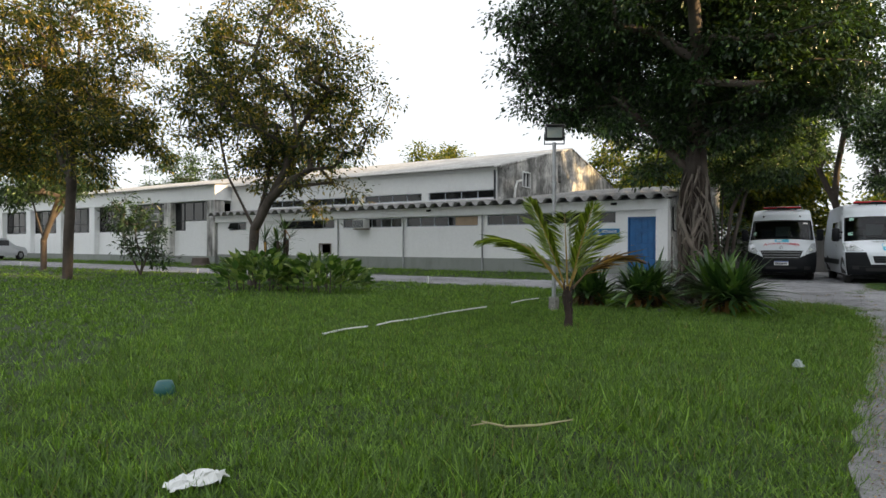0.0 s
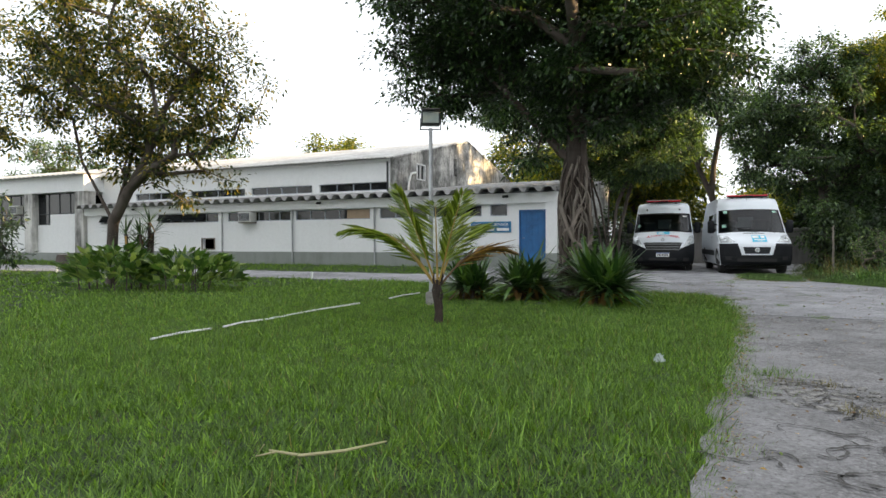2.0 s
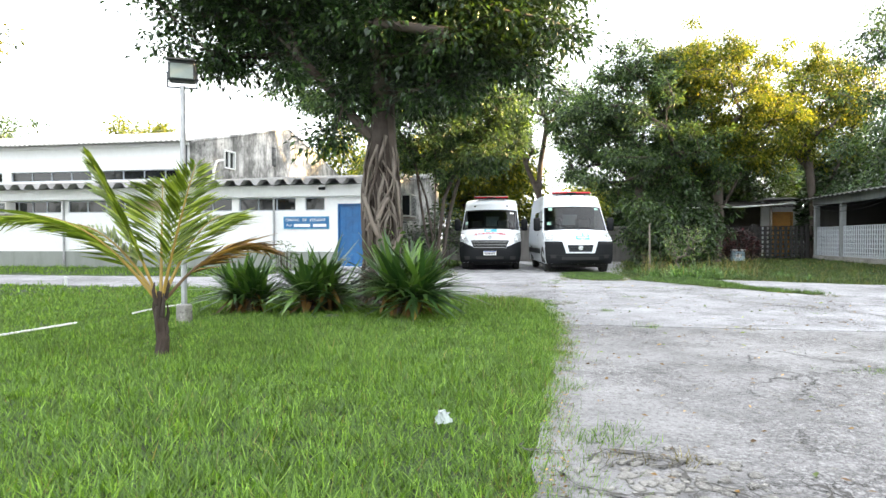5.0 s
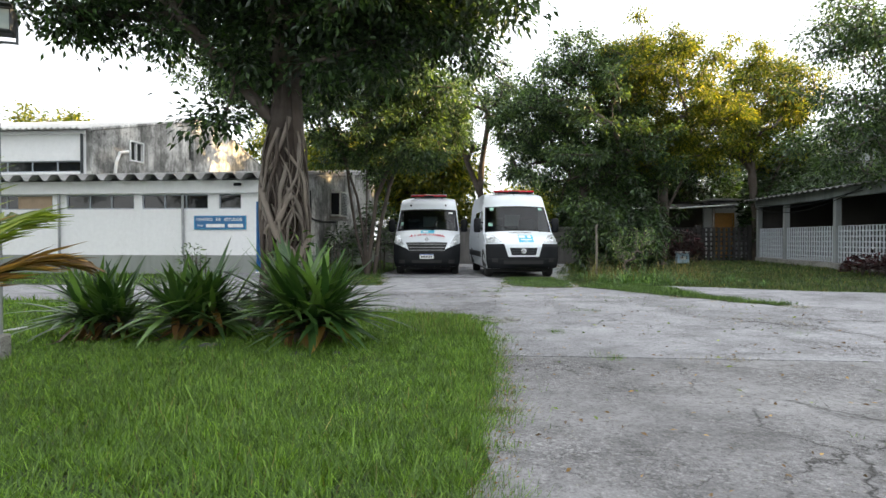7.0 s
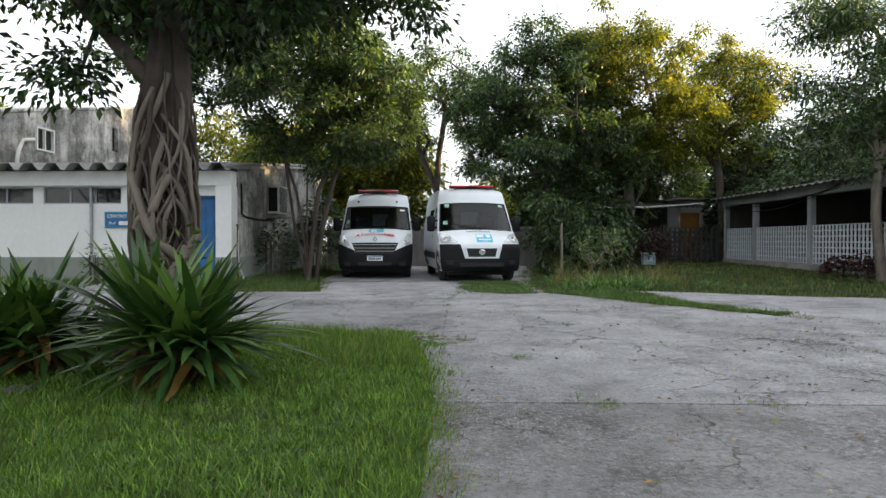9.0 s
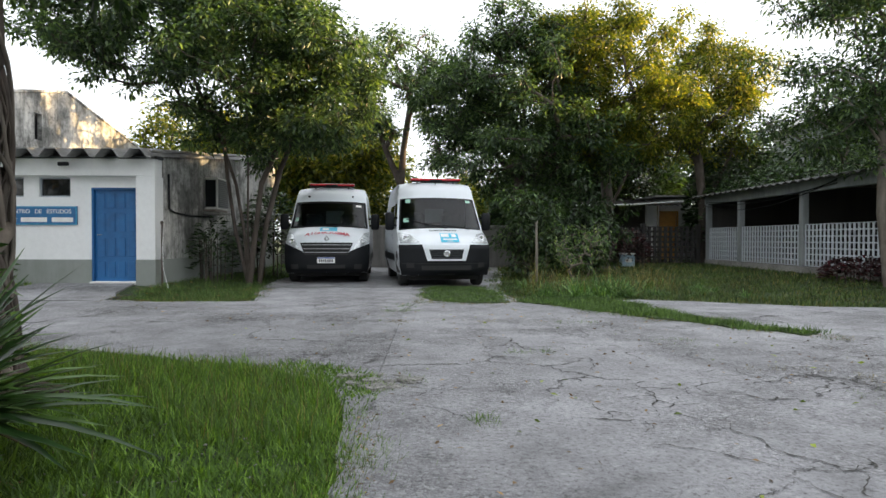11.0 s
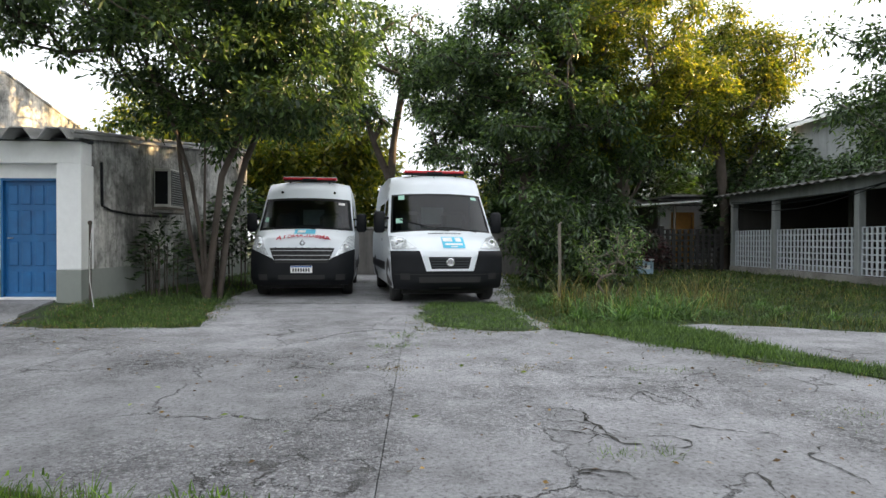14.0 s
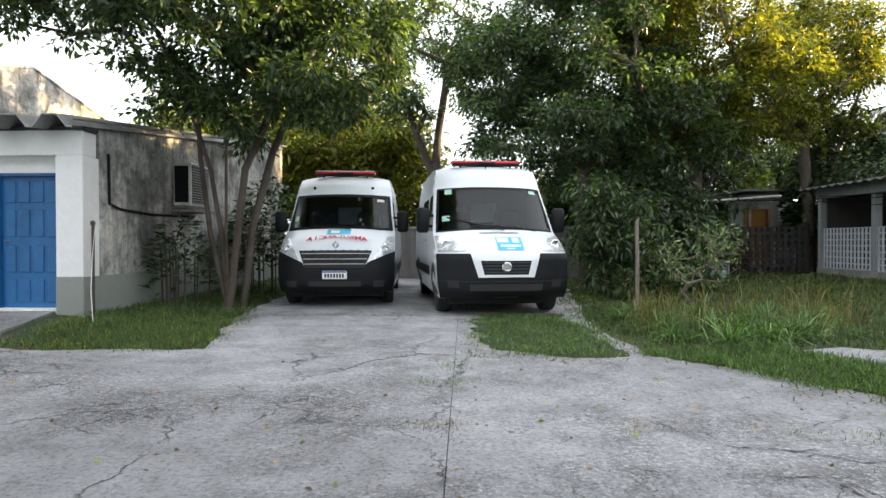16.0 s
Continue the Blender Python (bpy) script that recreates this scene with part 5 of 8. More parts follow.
tree("broad dark green tree beside the parked vans", (4.5, 29.3),
     [[(0, 0, 0), (-0.1, 0, 1.6), (0.0, 0, 3.0), (0.1, 0, 5.0), (0.2, 0, 7.0)], [(0.0, 0, 3.0), (-1.0, 0, 4.2), (-1.9, 0, 5.2)], [(0.0, 0, 3.0), (1.2, 0.2, 4.2), (2.0, 0.2, 5.2)]],
     [(-0.2, 0, 6.4, 2.6, 2.6, 2.6), (-1.9, 0, 5.6, 1.6, 1.9, 2.0), (-1.0, -1.0, 3.7, 2.2, 1.8, 1.2), (1.6, -0.4, 4.2, 2.2, 1.8, 1.3), (0.5, 0.2, 7.7, 1.7, 1.6, 1.1)],
     270, 165, 0.15, 0.07, BARK_BROWN, LEAF_MID, 14, 0.22, 0.31)
# this crown and the next carry sunlight in their leaf colour
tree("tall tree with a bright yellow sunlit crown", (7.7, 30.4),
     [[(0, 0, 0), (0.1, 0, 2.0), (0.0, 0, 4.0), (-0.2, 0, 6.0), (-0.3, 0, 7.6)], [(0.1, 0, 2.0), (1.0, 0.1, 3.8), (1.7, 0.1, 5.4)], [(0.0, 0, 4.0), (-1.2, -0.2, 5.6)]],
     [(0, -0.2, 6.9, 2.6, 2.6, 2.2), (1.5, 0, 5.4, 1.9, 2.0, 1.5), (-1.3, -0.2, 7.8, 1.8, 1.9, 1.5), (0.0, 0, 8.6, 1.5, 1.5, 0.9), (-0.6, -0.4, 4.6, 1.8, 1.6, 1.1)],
     260, 180, 0.15, 0.07, BARK_BROWN, LEAF_SUNLIT, 25, 0.2, 0.32)
tree("tall tree with a crown coloured gold as by low sun", (12.5, 33.3),
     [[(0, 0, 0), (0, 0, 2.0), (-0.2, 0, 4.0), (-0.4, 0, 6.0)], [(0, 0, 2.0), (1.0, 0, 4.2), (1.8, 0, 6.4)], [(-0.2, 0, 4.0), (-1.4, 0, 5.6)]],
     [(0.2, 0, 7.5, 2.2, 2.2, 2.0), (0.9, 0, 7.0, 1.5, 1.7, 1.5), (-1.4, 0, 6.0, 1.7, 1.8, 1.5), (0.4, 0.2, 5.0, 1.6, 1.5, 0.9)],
     190, 130, 0.16, 0.07, BARK_BROWN, LEAF_SUNLIT, 15, 0.18, 0.33)
tree("open tree in front of the long shed", (11.3, 21.4),
     [[(0, 0, 0), (-0.1, 0.1, 1.6), (0.0, 0.2, 3.0), (-0.2, 0.3, 4.4), (-0.4, 0.4, 5.8)], [(0.0, 0.2, 3.0), (0.9, 0.2, 4.2), (1.6, 0.3, 5.2)]],
     [(-0.2, 0.3, 5.2, 2.2, 2.2, 1.9), (-1.0, 0.4, 3.9, 1.4, 1.5, 1.1), (1.0, 0.3, 5.6, 1.8, 1.8, 1.6), (0.3, 1.4, 3.4, 1.4, 2.2, 0.8), (-0.9, 0.6, 6.6, 1.2, 1.4, 1.0)],
     190, 120, 0.13, 0.055, BARK_GREY, LEAF_MID, 16, 0.11, 0.34)
# the golden tone of the two lawn trees is low sun put into colour
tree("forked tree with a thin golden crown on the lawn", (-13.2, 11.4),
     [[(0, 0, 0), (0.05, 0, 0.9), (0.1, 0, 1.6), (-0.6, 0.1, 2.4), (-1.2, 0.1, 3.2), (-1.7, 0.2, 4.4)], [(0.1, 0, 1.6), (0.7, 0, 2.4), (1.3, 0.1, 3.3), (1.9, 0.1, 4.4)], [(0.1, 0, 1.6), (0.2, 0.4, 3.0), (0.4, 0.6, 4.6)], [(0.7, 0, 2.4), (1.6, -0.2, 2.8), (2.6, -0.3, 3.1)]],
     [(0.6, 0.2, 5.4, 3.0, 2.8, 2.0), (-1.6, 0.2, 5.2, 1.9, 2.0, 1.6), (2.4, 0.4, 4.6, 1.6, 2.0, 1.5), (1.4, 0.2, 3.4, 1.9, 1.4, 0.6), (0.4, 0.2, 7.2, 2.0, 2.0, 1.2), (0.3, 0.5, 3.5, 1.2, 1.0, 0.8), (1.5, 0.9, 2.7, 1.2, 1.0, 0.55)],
     280, 105, 0.12, 0.065, BARK_BROWN, LEAF_SUN_TINT, 17, 0.14, 0.33)
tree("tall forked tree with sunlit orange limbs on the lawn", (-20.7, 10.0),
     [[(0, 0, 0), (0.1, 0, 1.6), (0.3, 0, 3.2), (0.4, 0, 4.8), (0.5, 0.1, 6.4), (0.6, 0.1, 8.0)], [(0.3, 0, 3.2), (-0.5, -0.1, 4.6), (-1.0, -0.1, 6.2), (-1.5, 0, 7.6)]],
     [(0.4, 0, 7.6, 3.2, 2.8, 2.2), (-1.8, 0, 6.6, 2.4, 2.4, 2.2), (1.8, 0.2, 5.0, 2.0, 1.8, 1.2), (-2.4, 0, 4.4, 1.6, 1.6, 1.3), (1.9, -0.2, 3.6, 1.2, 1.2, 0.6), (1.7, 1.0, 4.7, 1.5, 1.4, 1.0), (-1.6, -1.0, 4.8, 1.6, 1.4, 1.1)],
     300, 110, 0.15, 0.075, BARK_BROWN, LEAF_SUN_TINT, 18, 0.17, 0.38)
tree("small forked tree near the far end of the lawn", (-30.5, 13.6),
     [[(0, 0, 0), (0.0, 0, 1.4), (-0.6, 0, 2.4), (-1.2, 0, 3.4)], [(0, 0, 1.4), (0.8, 0, 2.4), (1.4, 0, 3.4)]],
     [(-1.4, 0, 4.4, 2.4, 2.2, 1.6), (1.0, 0, 4.2, 2.0, 1.8, 1.2), (-0.4, 0, 6.2, 2.4, 2.2, 1.6)],
     130, 100, 0.2, 0.08, BARK_BROWN, LEAF_MID, 19, 0.14, 0.4)
tree("dense dark tree behind the lean-to roof", (8.6, 37.4),
     [[(0, 0, 0), (0.1, 0, 2.0), (0.0, 0, 4.0), (0.1, 0, 6.0)], [(0.1, 0, 2.0), (1.2, 0, 3.6)], [(0.1, 0, 2.0), (-1.2, 0, 3.6)]],
     [(0, 0, 5.2, 3.4, 2.2, 2.2), (-2.0, 0, 4.2, 2.0, 1.8, 1.4), (2.2, 0, 4.4, 2.2, 1.8, 1.5)],
     190, 130, 0.2, 0.1, BARK_BROWN, LEAF_DARK, 24, 0.2, 0.4)
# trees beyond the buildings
# gold leaf colour stands in for low sun on several of these crowns
for k, (x, y, h, r, m) in enumerate(((-14, 46, 9.5, 3.6, LEAF_SUNLIT), (-8.0, 42, 8.2, 3.2, LEAF_SUNLIT), (-4.2, 45, 9.0, 3.4, LEAF_SUNLIT), (-29, 44, 10.5, 4.2, LEAF_SUNLIT), (-46, 47, 12.5, 5.0, LEAF_MID), (-60, 42, 12, 5.0, LEAF_MID), (-75, 36, 13, 5.5, LEAF_MID), (4.0, 48, 5.2, 3.4, LEAF_SUNLIT), (11.0, 49, 6.4, 4.0, LEAF_MID), (19.5, 48.5, 9.0, 3.8, LEAF_MID), (27, 54, 9.5, 4.0, LEAF_MID), (-3.2, 37.0, 7.5, 2.8, LEAF_SUNLIT), (-7.4, 37.5, 7.0, 2.6, LEAF_SUNLIT))):
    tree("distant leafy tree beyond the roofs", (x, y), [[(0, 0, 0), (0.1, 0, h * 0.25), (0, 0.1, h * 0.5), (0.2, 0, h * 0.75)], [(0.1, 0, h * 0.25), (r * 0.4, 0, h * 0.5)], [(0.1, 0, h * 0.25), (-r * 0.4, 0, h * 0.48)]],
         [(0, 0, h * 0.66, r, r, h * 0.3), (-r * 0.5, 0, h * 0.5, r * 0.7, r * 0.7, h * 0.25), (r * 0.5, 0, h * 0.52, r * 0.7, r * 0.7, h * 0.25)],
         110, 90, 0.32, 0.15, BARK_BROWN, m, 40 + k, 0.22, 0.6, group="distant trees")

# ---- the two parked vans ----
class Skin:
    """The outer skin of a van. Front line: (distance back, height, sweep back at the edge, drop at the edge)."""
    def __init__(self, front, half, rear, length):
        self.f, self.h, self.rear, self.length = np.array(front, float), np.array(half, float), np.array(rear, float), length

    def half(self, z):
        return float(np.interp(z, self.h[:, 0], self.h[:, 1]))

    def front(self, z, s, out=0.0):
        """Point of the front at height z (at the middle), s from -1 to 1 across."""
        y, c, d = (float(np.interp(z, self.f[:, 1], self.f[:, k])) for k in (0, 2, 3))
        zz = z - d * s * s
        p = Vector((s * self.half(zz), y + c * abs(s) ** 3.6, zz))
        return p + out * self.normal(z, s) if out else p

    def normal(self, z, s):
        e = 0.01
        a = self.front(min(z + e, self.f[-1, 1]), s) - self.front(max(z - e, self.f[0, 1]), s)
        b = self.front(z, min(1, s + e)) - self.front(z, max(-1, s - e))
        n = b.cross(a).normalized()
        return n if n.y < 0.2 else -n

    def edge(self, z):
        """Where the front ends and the side begins, at height z."""
        ys = self.f[:, 0] + self.f[:, 2]
        zs = self.f[:, 1] - self.f[:, 3]
        return float(np.interp(z, zs, ys))

    def back(self, z):
        return self.length - float(np.interp(z, self.rear[:, 0], self.rear[:, 1]))

    def side(self, y, z, sgn, out=0.0):
        return Vector((sgn * (self.half(z) + out), y, z))

    def roof_z(self, y):
        return float(np.interp(y, self.f[:, 0], self.f[:, 1]))

    def grid(self, fn, n, m):
        bm = bmesh.new()
        r = [[bm.verts.new(fn(i / n, j / m)) for j in range(m + 1)] for i in range(n + 1)]
        for i in range(n):
            for j in range(m):
                bm.faces.new((r[i][j], r[i][j + 1], r[i + 1][j + 1], r[i + 1][j]))
        return bm

    def patch(self, corners, out, n=10, m=16, thick=0.0):
        """A sheet over the front; corners (z, s) lower left, lower right, upper right, upper left."""
        a, b, c, d = corners

        def fn(u, v):
            z = (a[0] * (1 - v) + b[0] * v) * (1 - u) + (d[0] * (1 - v) + c[0] * v) * u
            s = (a[1] * (1 - v) + b[1] * v) * (1 - u) + (d[1] * (1 - v) + c[1] * v) * u
            return self.front(z, s, out)
        return self.grid(fn, n, m)

    def side_patch(self, sgn, corners, out, n=6, m=10):
        """A sheet over the side; corners (y, z) in turn."""
        a, b, c, d = corners

        def fn(u, v):
            y = (a[0] * (1 - v) + b[0] * v) * (1 - u) + (d[0] * (1 - v) + c[0] * v) * u
            z = (a[1] * (1 - v) + b[1] * v) * (1 - u) + (d[1] * (1 - v) + c[1] * v) * u
            return self.side(y, z, sgn, out)
        return self.grid(fn, n, m)

    def shell(self, win):
        """The body: front and roof, two sides, rear; open where the windscreen (z0, z1, s) sits."""
        bm = bmesh.new()
        zs = sorted(set(list(np.linspace(self.f[0, 1], self.f[-1, 1], 44)) + [win[0], win[1]]))
        ss = sorted(set(list(np.linspace(-1, 1, 25)) + [-win[2], win[2]]))
        g = [[bm.verts.new(self.front(z, s)) for s in ss] for z in zs]
        for i in range(len(zs) - 1):
            for j in range(len(ss) - 1):
                if win[0] - 1e-6 <= zs[i] and zs[i + 1] <= win[1] + 1e-6 and -win[2] - 1e-6 <= ss[j] and ss[j + 1] <= win[2] + 1e-6:
                    continue
                bm.faces.new((g[i][j], g[i][j + 1], g[i + 1][j + 1], g[i + 1][j]))
        zt, dt = self.f[-1, 1], self.f[-1, 3]
        y0, y1 = self.f[-1, 0] + 0.0, self.back(zt)
        ys = np.linspace(y0, y1, 6)
        rows = [[bm.verts.new((s * self.half(zt - dt * s * s), y + self.f[-1, 2] * abs(s) ** 3.6 * (1 - k / 5), zt - dt * s * s)) for s in ss] for k, y in enumerate(ys)]
        for a, b in zip(rows, rows[1:]):
            for j in range(len(ss) - 1):
                bm.faces.new((a[j], a[j + 1], b[j + 1], b[j]))
        zl = list(np.linspace(self.f[0, 1], zt - dt, 30))
        for sgn in (-1, 1):
            gr = []
            for z in zl:
                e, r = self.edge(z), self.back(z)
                gr.append([bm.verts.new(self.side(e + (r - e) * k / 8, z, sgn)) for k in range(9)])
            for a, b in zip(gr, gr[1:]):
                for k in range(8):
                    bm.faces.new((a[k], a[k + 1], b[k + 1], b[k]))
        gr = [[bm.verts.new((s * self.half(z), self.back(z), z)) for s in np.linspace(-1, 1, 7)] for z in zl]
        for a, b in zip(gr, gr[1:]):
            for k in range(6):
                bm.faces.new((a[k], a[k + 1], b[k + 1], b[k]))
        z0 = self.f[0, 1]
        bm.faces.new([bm.verts.new(p) for p in ((-self.half(z0), self.edge(z0), z0), (self.half(z0), self.edge(z0), z0), (self.half(z0), self.back(z0), z0), (-self.half(z0), self.back(z0), z0))])
        bmesh.ops.remove_doubles(bm, verts=bm.verts, dist=0.004)
        bmesh.ops.recalc_face_normals(bm, faces=bm.faces)
        return bm


def van_wheel(parent, x, y, r, sgn):
    w = part("wheel", lathe([(r * 0.62, -0.11), (r * 0.93, -0.11), (r, -0.08), (r, 0.08), (r * 0.93, 0.11), (r * 0.62, 0.11)], 28, None, "x", (x, y, r)), RUBBER, parent, "black rubber tyre", True)
    part("rim", lathe([(r * 0.62, 0.09 * sgn), (r * 0.55, 0.10 * sgn), (r * 0.5, 0.06 * sgn), (r * 0.2, 0.07 * sgn), (r * 0.18, 0.1 * sgn), (0.02, 0.1 * sgn)], 20, None, "x", (x, y, r)), GREY_METAL, w, "grey steel rim", True)


def mirror_arm(parent, sk, sgn, y, z, tall):
    x = sk.half(z)
    bm = box((-0.105, -0.07, -tall / 2), (0.105, 0.07, tall / 2), 0.04)
    bmesh.ops.rotate(bm, verts=bm.verts, cent=(0, 0, 0), matrix=Matrix.Rotation(radians(-12 * sgn), 3, "Z"))
    bmesh.ops.translate(bm, verts=bm.verts, vec=(sgn * (x + 0.17), y, z))
    mi = part("wing_mirror", bm, BLACK, parent, "black wing mirror housing", True)
    for lo_, hi_ in (((min(sgn * x, sgn * (x + 0.12)) - 0.01, y - 0.03, z - tall * 0.3), (max(sgn * x, sgn * (x + 0.12)) + 0.01, y + 0.04, z - tall * 0.18)), ((min(sgn * x, sgn * (x + 0.12)) - 0.01, y - 0.03, z + tall * 0.14), (max(sgn * x, sgn * (x + 0.12)) + 0.01, y + 0.04, z + tall * 0.24))):
        part("mirror_stalk", box(lo_, hi_), BLACK, mi)
    part("mirror_glass", box((sgn * (x + 0.17) - 0.07, y + 0.058, z - tall / 2 + 0.04), (sgn * (x + 0.17) + 0.07, y + 0.064, z + tall / 2 - 0.04)), CHROME, mi)


def light_bar(parent, y, z, w, body, dark=False):
    lb = part("light_bar", box((-w / 2, y - 0.10, z), (w / 2, y + 0.10, z + 0.055), 0.022), body, parent, "red emergency light bar")
    part("bar_base", box((-w / 2 + 0.03, y - 0.09, z - 0.03), (w / 2 - 0.03, y + 0.09, z - 0.002)), BLACK, lb)
    part("centre_block", box((-0.16, y - 0.112, z - 0.012), (0.16, y - 0.09, z + 0.03)), BLACK, lb)
    for s in (-1, 1):
        part("bar_foot", tube([(s * w * 0.36, y, z - 0.02), (s * w * 0.36, y - 0.05, z - 0.12), (s * w * 0.36, y - 0.03, z - 0.2)], 0.018, 6), BLACK, lb)
    return lb


def cabin(parent, sk, zf, half, y0, y1):
    """Dashboard, seats and bulkhead that show through the windscreen."""
    part("dashboard", box((-half + 0.05, y0, zf - 0.5), (half - 0.05, y0 + 0.55, zf - 0.03), 0.04), BLACK, parent)
    part("bulkhead", box((-half, y1, 0.5), (half, y1 + 0.03, 2.25)), plain("cabin_grey", (0.07, 0.07, 0.075), 0.8), parent)
    for x in (-0.5, 0.45):
        part("seat", box((x - 0.25, y1 - 0.35, 0.7), (x + 0.25, y1 - 0.1, 1.75), 0.08), plain("seat_cloth", (0.05, 0.052, 0.06), 0.9), parent)
    part("bulkhead_window", box((-0.2, y1 - 0.012, 1.5), (0.28, y1 - 0.001, 1.85)), plain("frosted_pane", (0.3, 0.3, 0.3), 0.4), parent)
    part("cabin_floor", box((-half, 0.7, 0.45), (half, y1, 0.5)), BLACK, parent)
    part("cabin_liner", box((-half + 0.08, y0 + 0.75, 2.2), (half - 0.08, y1, 2.23)), BLACK, parent)


def broad_van():
    v = thing("ambulance_van", "white ambulance van with black bumper and red light bar, parked", "van", (1.87, 21.95, 0.02), 8.0, "parked ambulances")
    f = [(0.10, 0.27, 0.24, 0), (0.0, 0.36, 0.27, 0), (0.0, 0.60, 0.28, 0), (0.03, 0.90, 0.30, 0), (0.10, 0.99, 0.32, 0.01), (0.34, 1.16, 0.33, 0.03), (0.74, 1.32, 0.30, 0.05), (1.44, 2.08, 0.22, 0.03), (1.58, 2.30, 0.20, 0.04), (1.76, 2.46, 0.17, 0.06), (2.2, 2.55, 0.06, 0.08), (2.7, 2.57, 0.0, 0.08)]
    half = [(0.27, 0.97), (0.5, 1.01), (0.9, 1.025), (1.25, 1.02), (1.6, 0.985), (2.0, 0.94), (2.3, 0.90), (2.57, 0.84)]
    sk = Skin(f, half, [(0.27, 0.06), (0.6, 0.0), (1.5, 0.02), (2.2, 0.08), (2.48, 0.2)], 5.5)
    body = part("body", sk.shell((1.345, 2.06, 0.93)), VAN_WHITE, v, "white sheet-metal body", True)
    ws = part("windscreen", sk.patch([(1.345, -0.93), (1.345, 0.93), (2.06, 0.93), (2.06, -0.93)], 0.0, 14, 20), SMOKED, v, "large tinted windscreen", True)
    part("windscreen_seal", sk.patch([(1.325, -0.95), (1.325, 0.95), (1.36, 0.95), (1.36, -0.95)], 0.006, 2, 20), BLACK, ws, "", True)
    part("windscreen_seal", sk.patch([(2.04, -0.95), (2.04, 0.95), (2.075, 0.95), (2.075, -0.95)], 0.006, 2, 20), BLACK, ws, "", True)
    for s in (-1, 1):
        part("windscreen_seal", sk.patch([(1.34, s * 0.915), (1.34, s * 0.955), (2.06, s * 0.955), (2.06, s * 0.915)], 0.006, 14, 2), BLACK, ws, "", True)
    cabin(v, sk, 1.36, 0.86, 0.95, 2.3)
    for a, b, y in ((-0.18, 0.2, 1.15), (0.26, 0.6, 1.12), (-0.24, 0.06, 1.32)):
        part("paper_sheet", box((a, y, 1.345), (b, y + 0.16, 1.352)), PAPER, v)
    part("bumper", sk.patch([(0.28, -1), (0.28, 1), (0.60, 1), (0.60, -1)], 0.012, 6, 30), BLACK, v, "matt black plastic bumper", True)
    for s in (-1, 1):
        part("bumper_corner", sk.patch([(0.6, s * 0.42), (0.6, s * 1.0), (0.955, s * 1.0), (0.955, s * 0.52)], 0.012, 6, 12), BLACK, v, "", True)
        hl = part("headlight", sk.patch([(1.00, s * 0.56), (0.985, s * 0.97), (1.27, s * 0.99), (1.20, s * 0.76)], 0.012, 8, 8), LENS, v, "clear faceted headlight", True)
        c = sk.front(1.1, s * 0.84, 0.016)
        part("reflector", lathe([(0.075, 0.0), (0.06, -0.012), (0.02, -0.006)], 14, None, "y", c), CHROME, hl)
        part("fog_recess", sk.patch([(0.45, s * 0.70), (0.45, s * 0.86), (0.56, s * 0.86), (0.56, s * 0.70)], 0.016, 3, 4), RUBBER, v)
    part("lower_grille", sk.patch([(0.40, -0.55), (0.40, 0.55), (0.50, 0.55), (0.50, -0.55)], 0.018, 3, 14), RUBBER, v)
    part("bumper_step", sk.patch([(0.535, -0.95), (0.535, 0.95), (0.55, 0.95), (0.55, -0.95)], 0.022, 2, 24), RUBBER, v)
    part("grille_surround", sk.patch([(0.605, -0.36), (0.605, 0.36), (0.945, 0.47), (0.945, -0.47)], 0.016, 6, 14), VAN_WHITE, v, "white grille surround", True)
    gr = part("grille", sk.patch([(0.64, -0.33), (0.64, 0.33), (0.85, 0.38), (0.85, -0.38)], 0.021, 5, 14), BLACK, v, "black slatted grille", True)
    for k in range(4):
        z = 0.67 + k * 0.047
        part("slat", sk.patch([(z, -0.33 - k * 0.012), (z, 0.33 + k * 0.012), (z + 0.014, 0.335 + k * 0.012), (z + 0.014, -0.335 - k * 0.012)], 0.030, 2, 14), DARK_METAL, gr)
    part("badge", lathe([(0.075, 0.02), (0.075, -0.012), (0.06, -0.02), (0.052, -0.014), (0.01, -0.014)], 22, None, "y", sk.front(0.755, 0, 0.03)), CHROME, v, "round chrome badge")
    part("plate_bracket", sk.patch([(0.30, -0.2), (0.30, 0.2), (0.33, 0.2), (0.33, -0.2)], 0.02, 2, 6), RUBBER, v)
    st = part("hood_sticker", sk.patch([(1.005, 0.06 - 0.16), (1.005, 0.06 + 0.24), (1.205, 0.06 + 0.24), (1.205, 0.06 - 0.16)], 0.007, 4, 6), CYAN, v, "cyan sticker with white block marks")
    for z0, z1, a, b in ((1.12, 1.19, -0.08, 0.09), (1.12, 1.19, 0.15, 0.25), (1.055, 1.085, -0.05, 0.26), (1.02, 1.035, 0.04, 0.16)):
        part("mark", sk.patch([(z0, a), (z0, b), (z1, b), (z1, a)], 0.010, 2, 4), PAPER, st)
    for a in (-0.30, 0.02, ):
        for k in range(9):
            part("vent_slit", sk.patch([(1.262, a + k * 0.033), (1.262, a + 0.022 + k * 0.033), (1.284, a + 0.022 + k * 0.033), (1.284, a + k * 0.033)], 0.006, 1, 1), BLACK, v)
    for z, s in ((1.96, -0.82), (1.50, -0.86)):
        part("screen_label", sk.patch([(z, s), (z, s + 0.12), (z + 0.09, s + 0.12), (z + 0.09, s)], 0.008, 1, 2), plain("label_green", (0.35, 0.6, 0.5), 0.5), ws)
    part("screen_label", sk.patch([(1.97, 0.72), (1.97, 0.85), (2.03, 0.85), (2.03, 0.72)], 0.008, 1, 2), plain("label_green", (0.35, 0.6, 0.5), 0.5), ws)
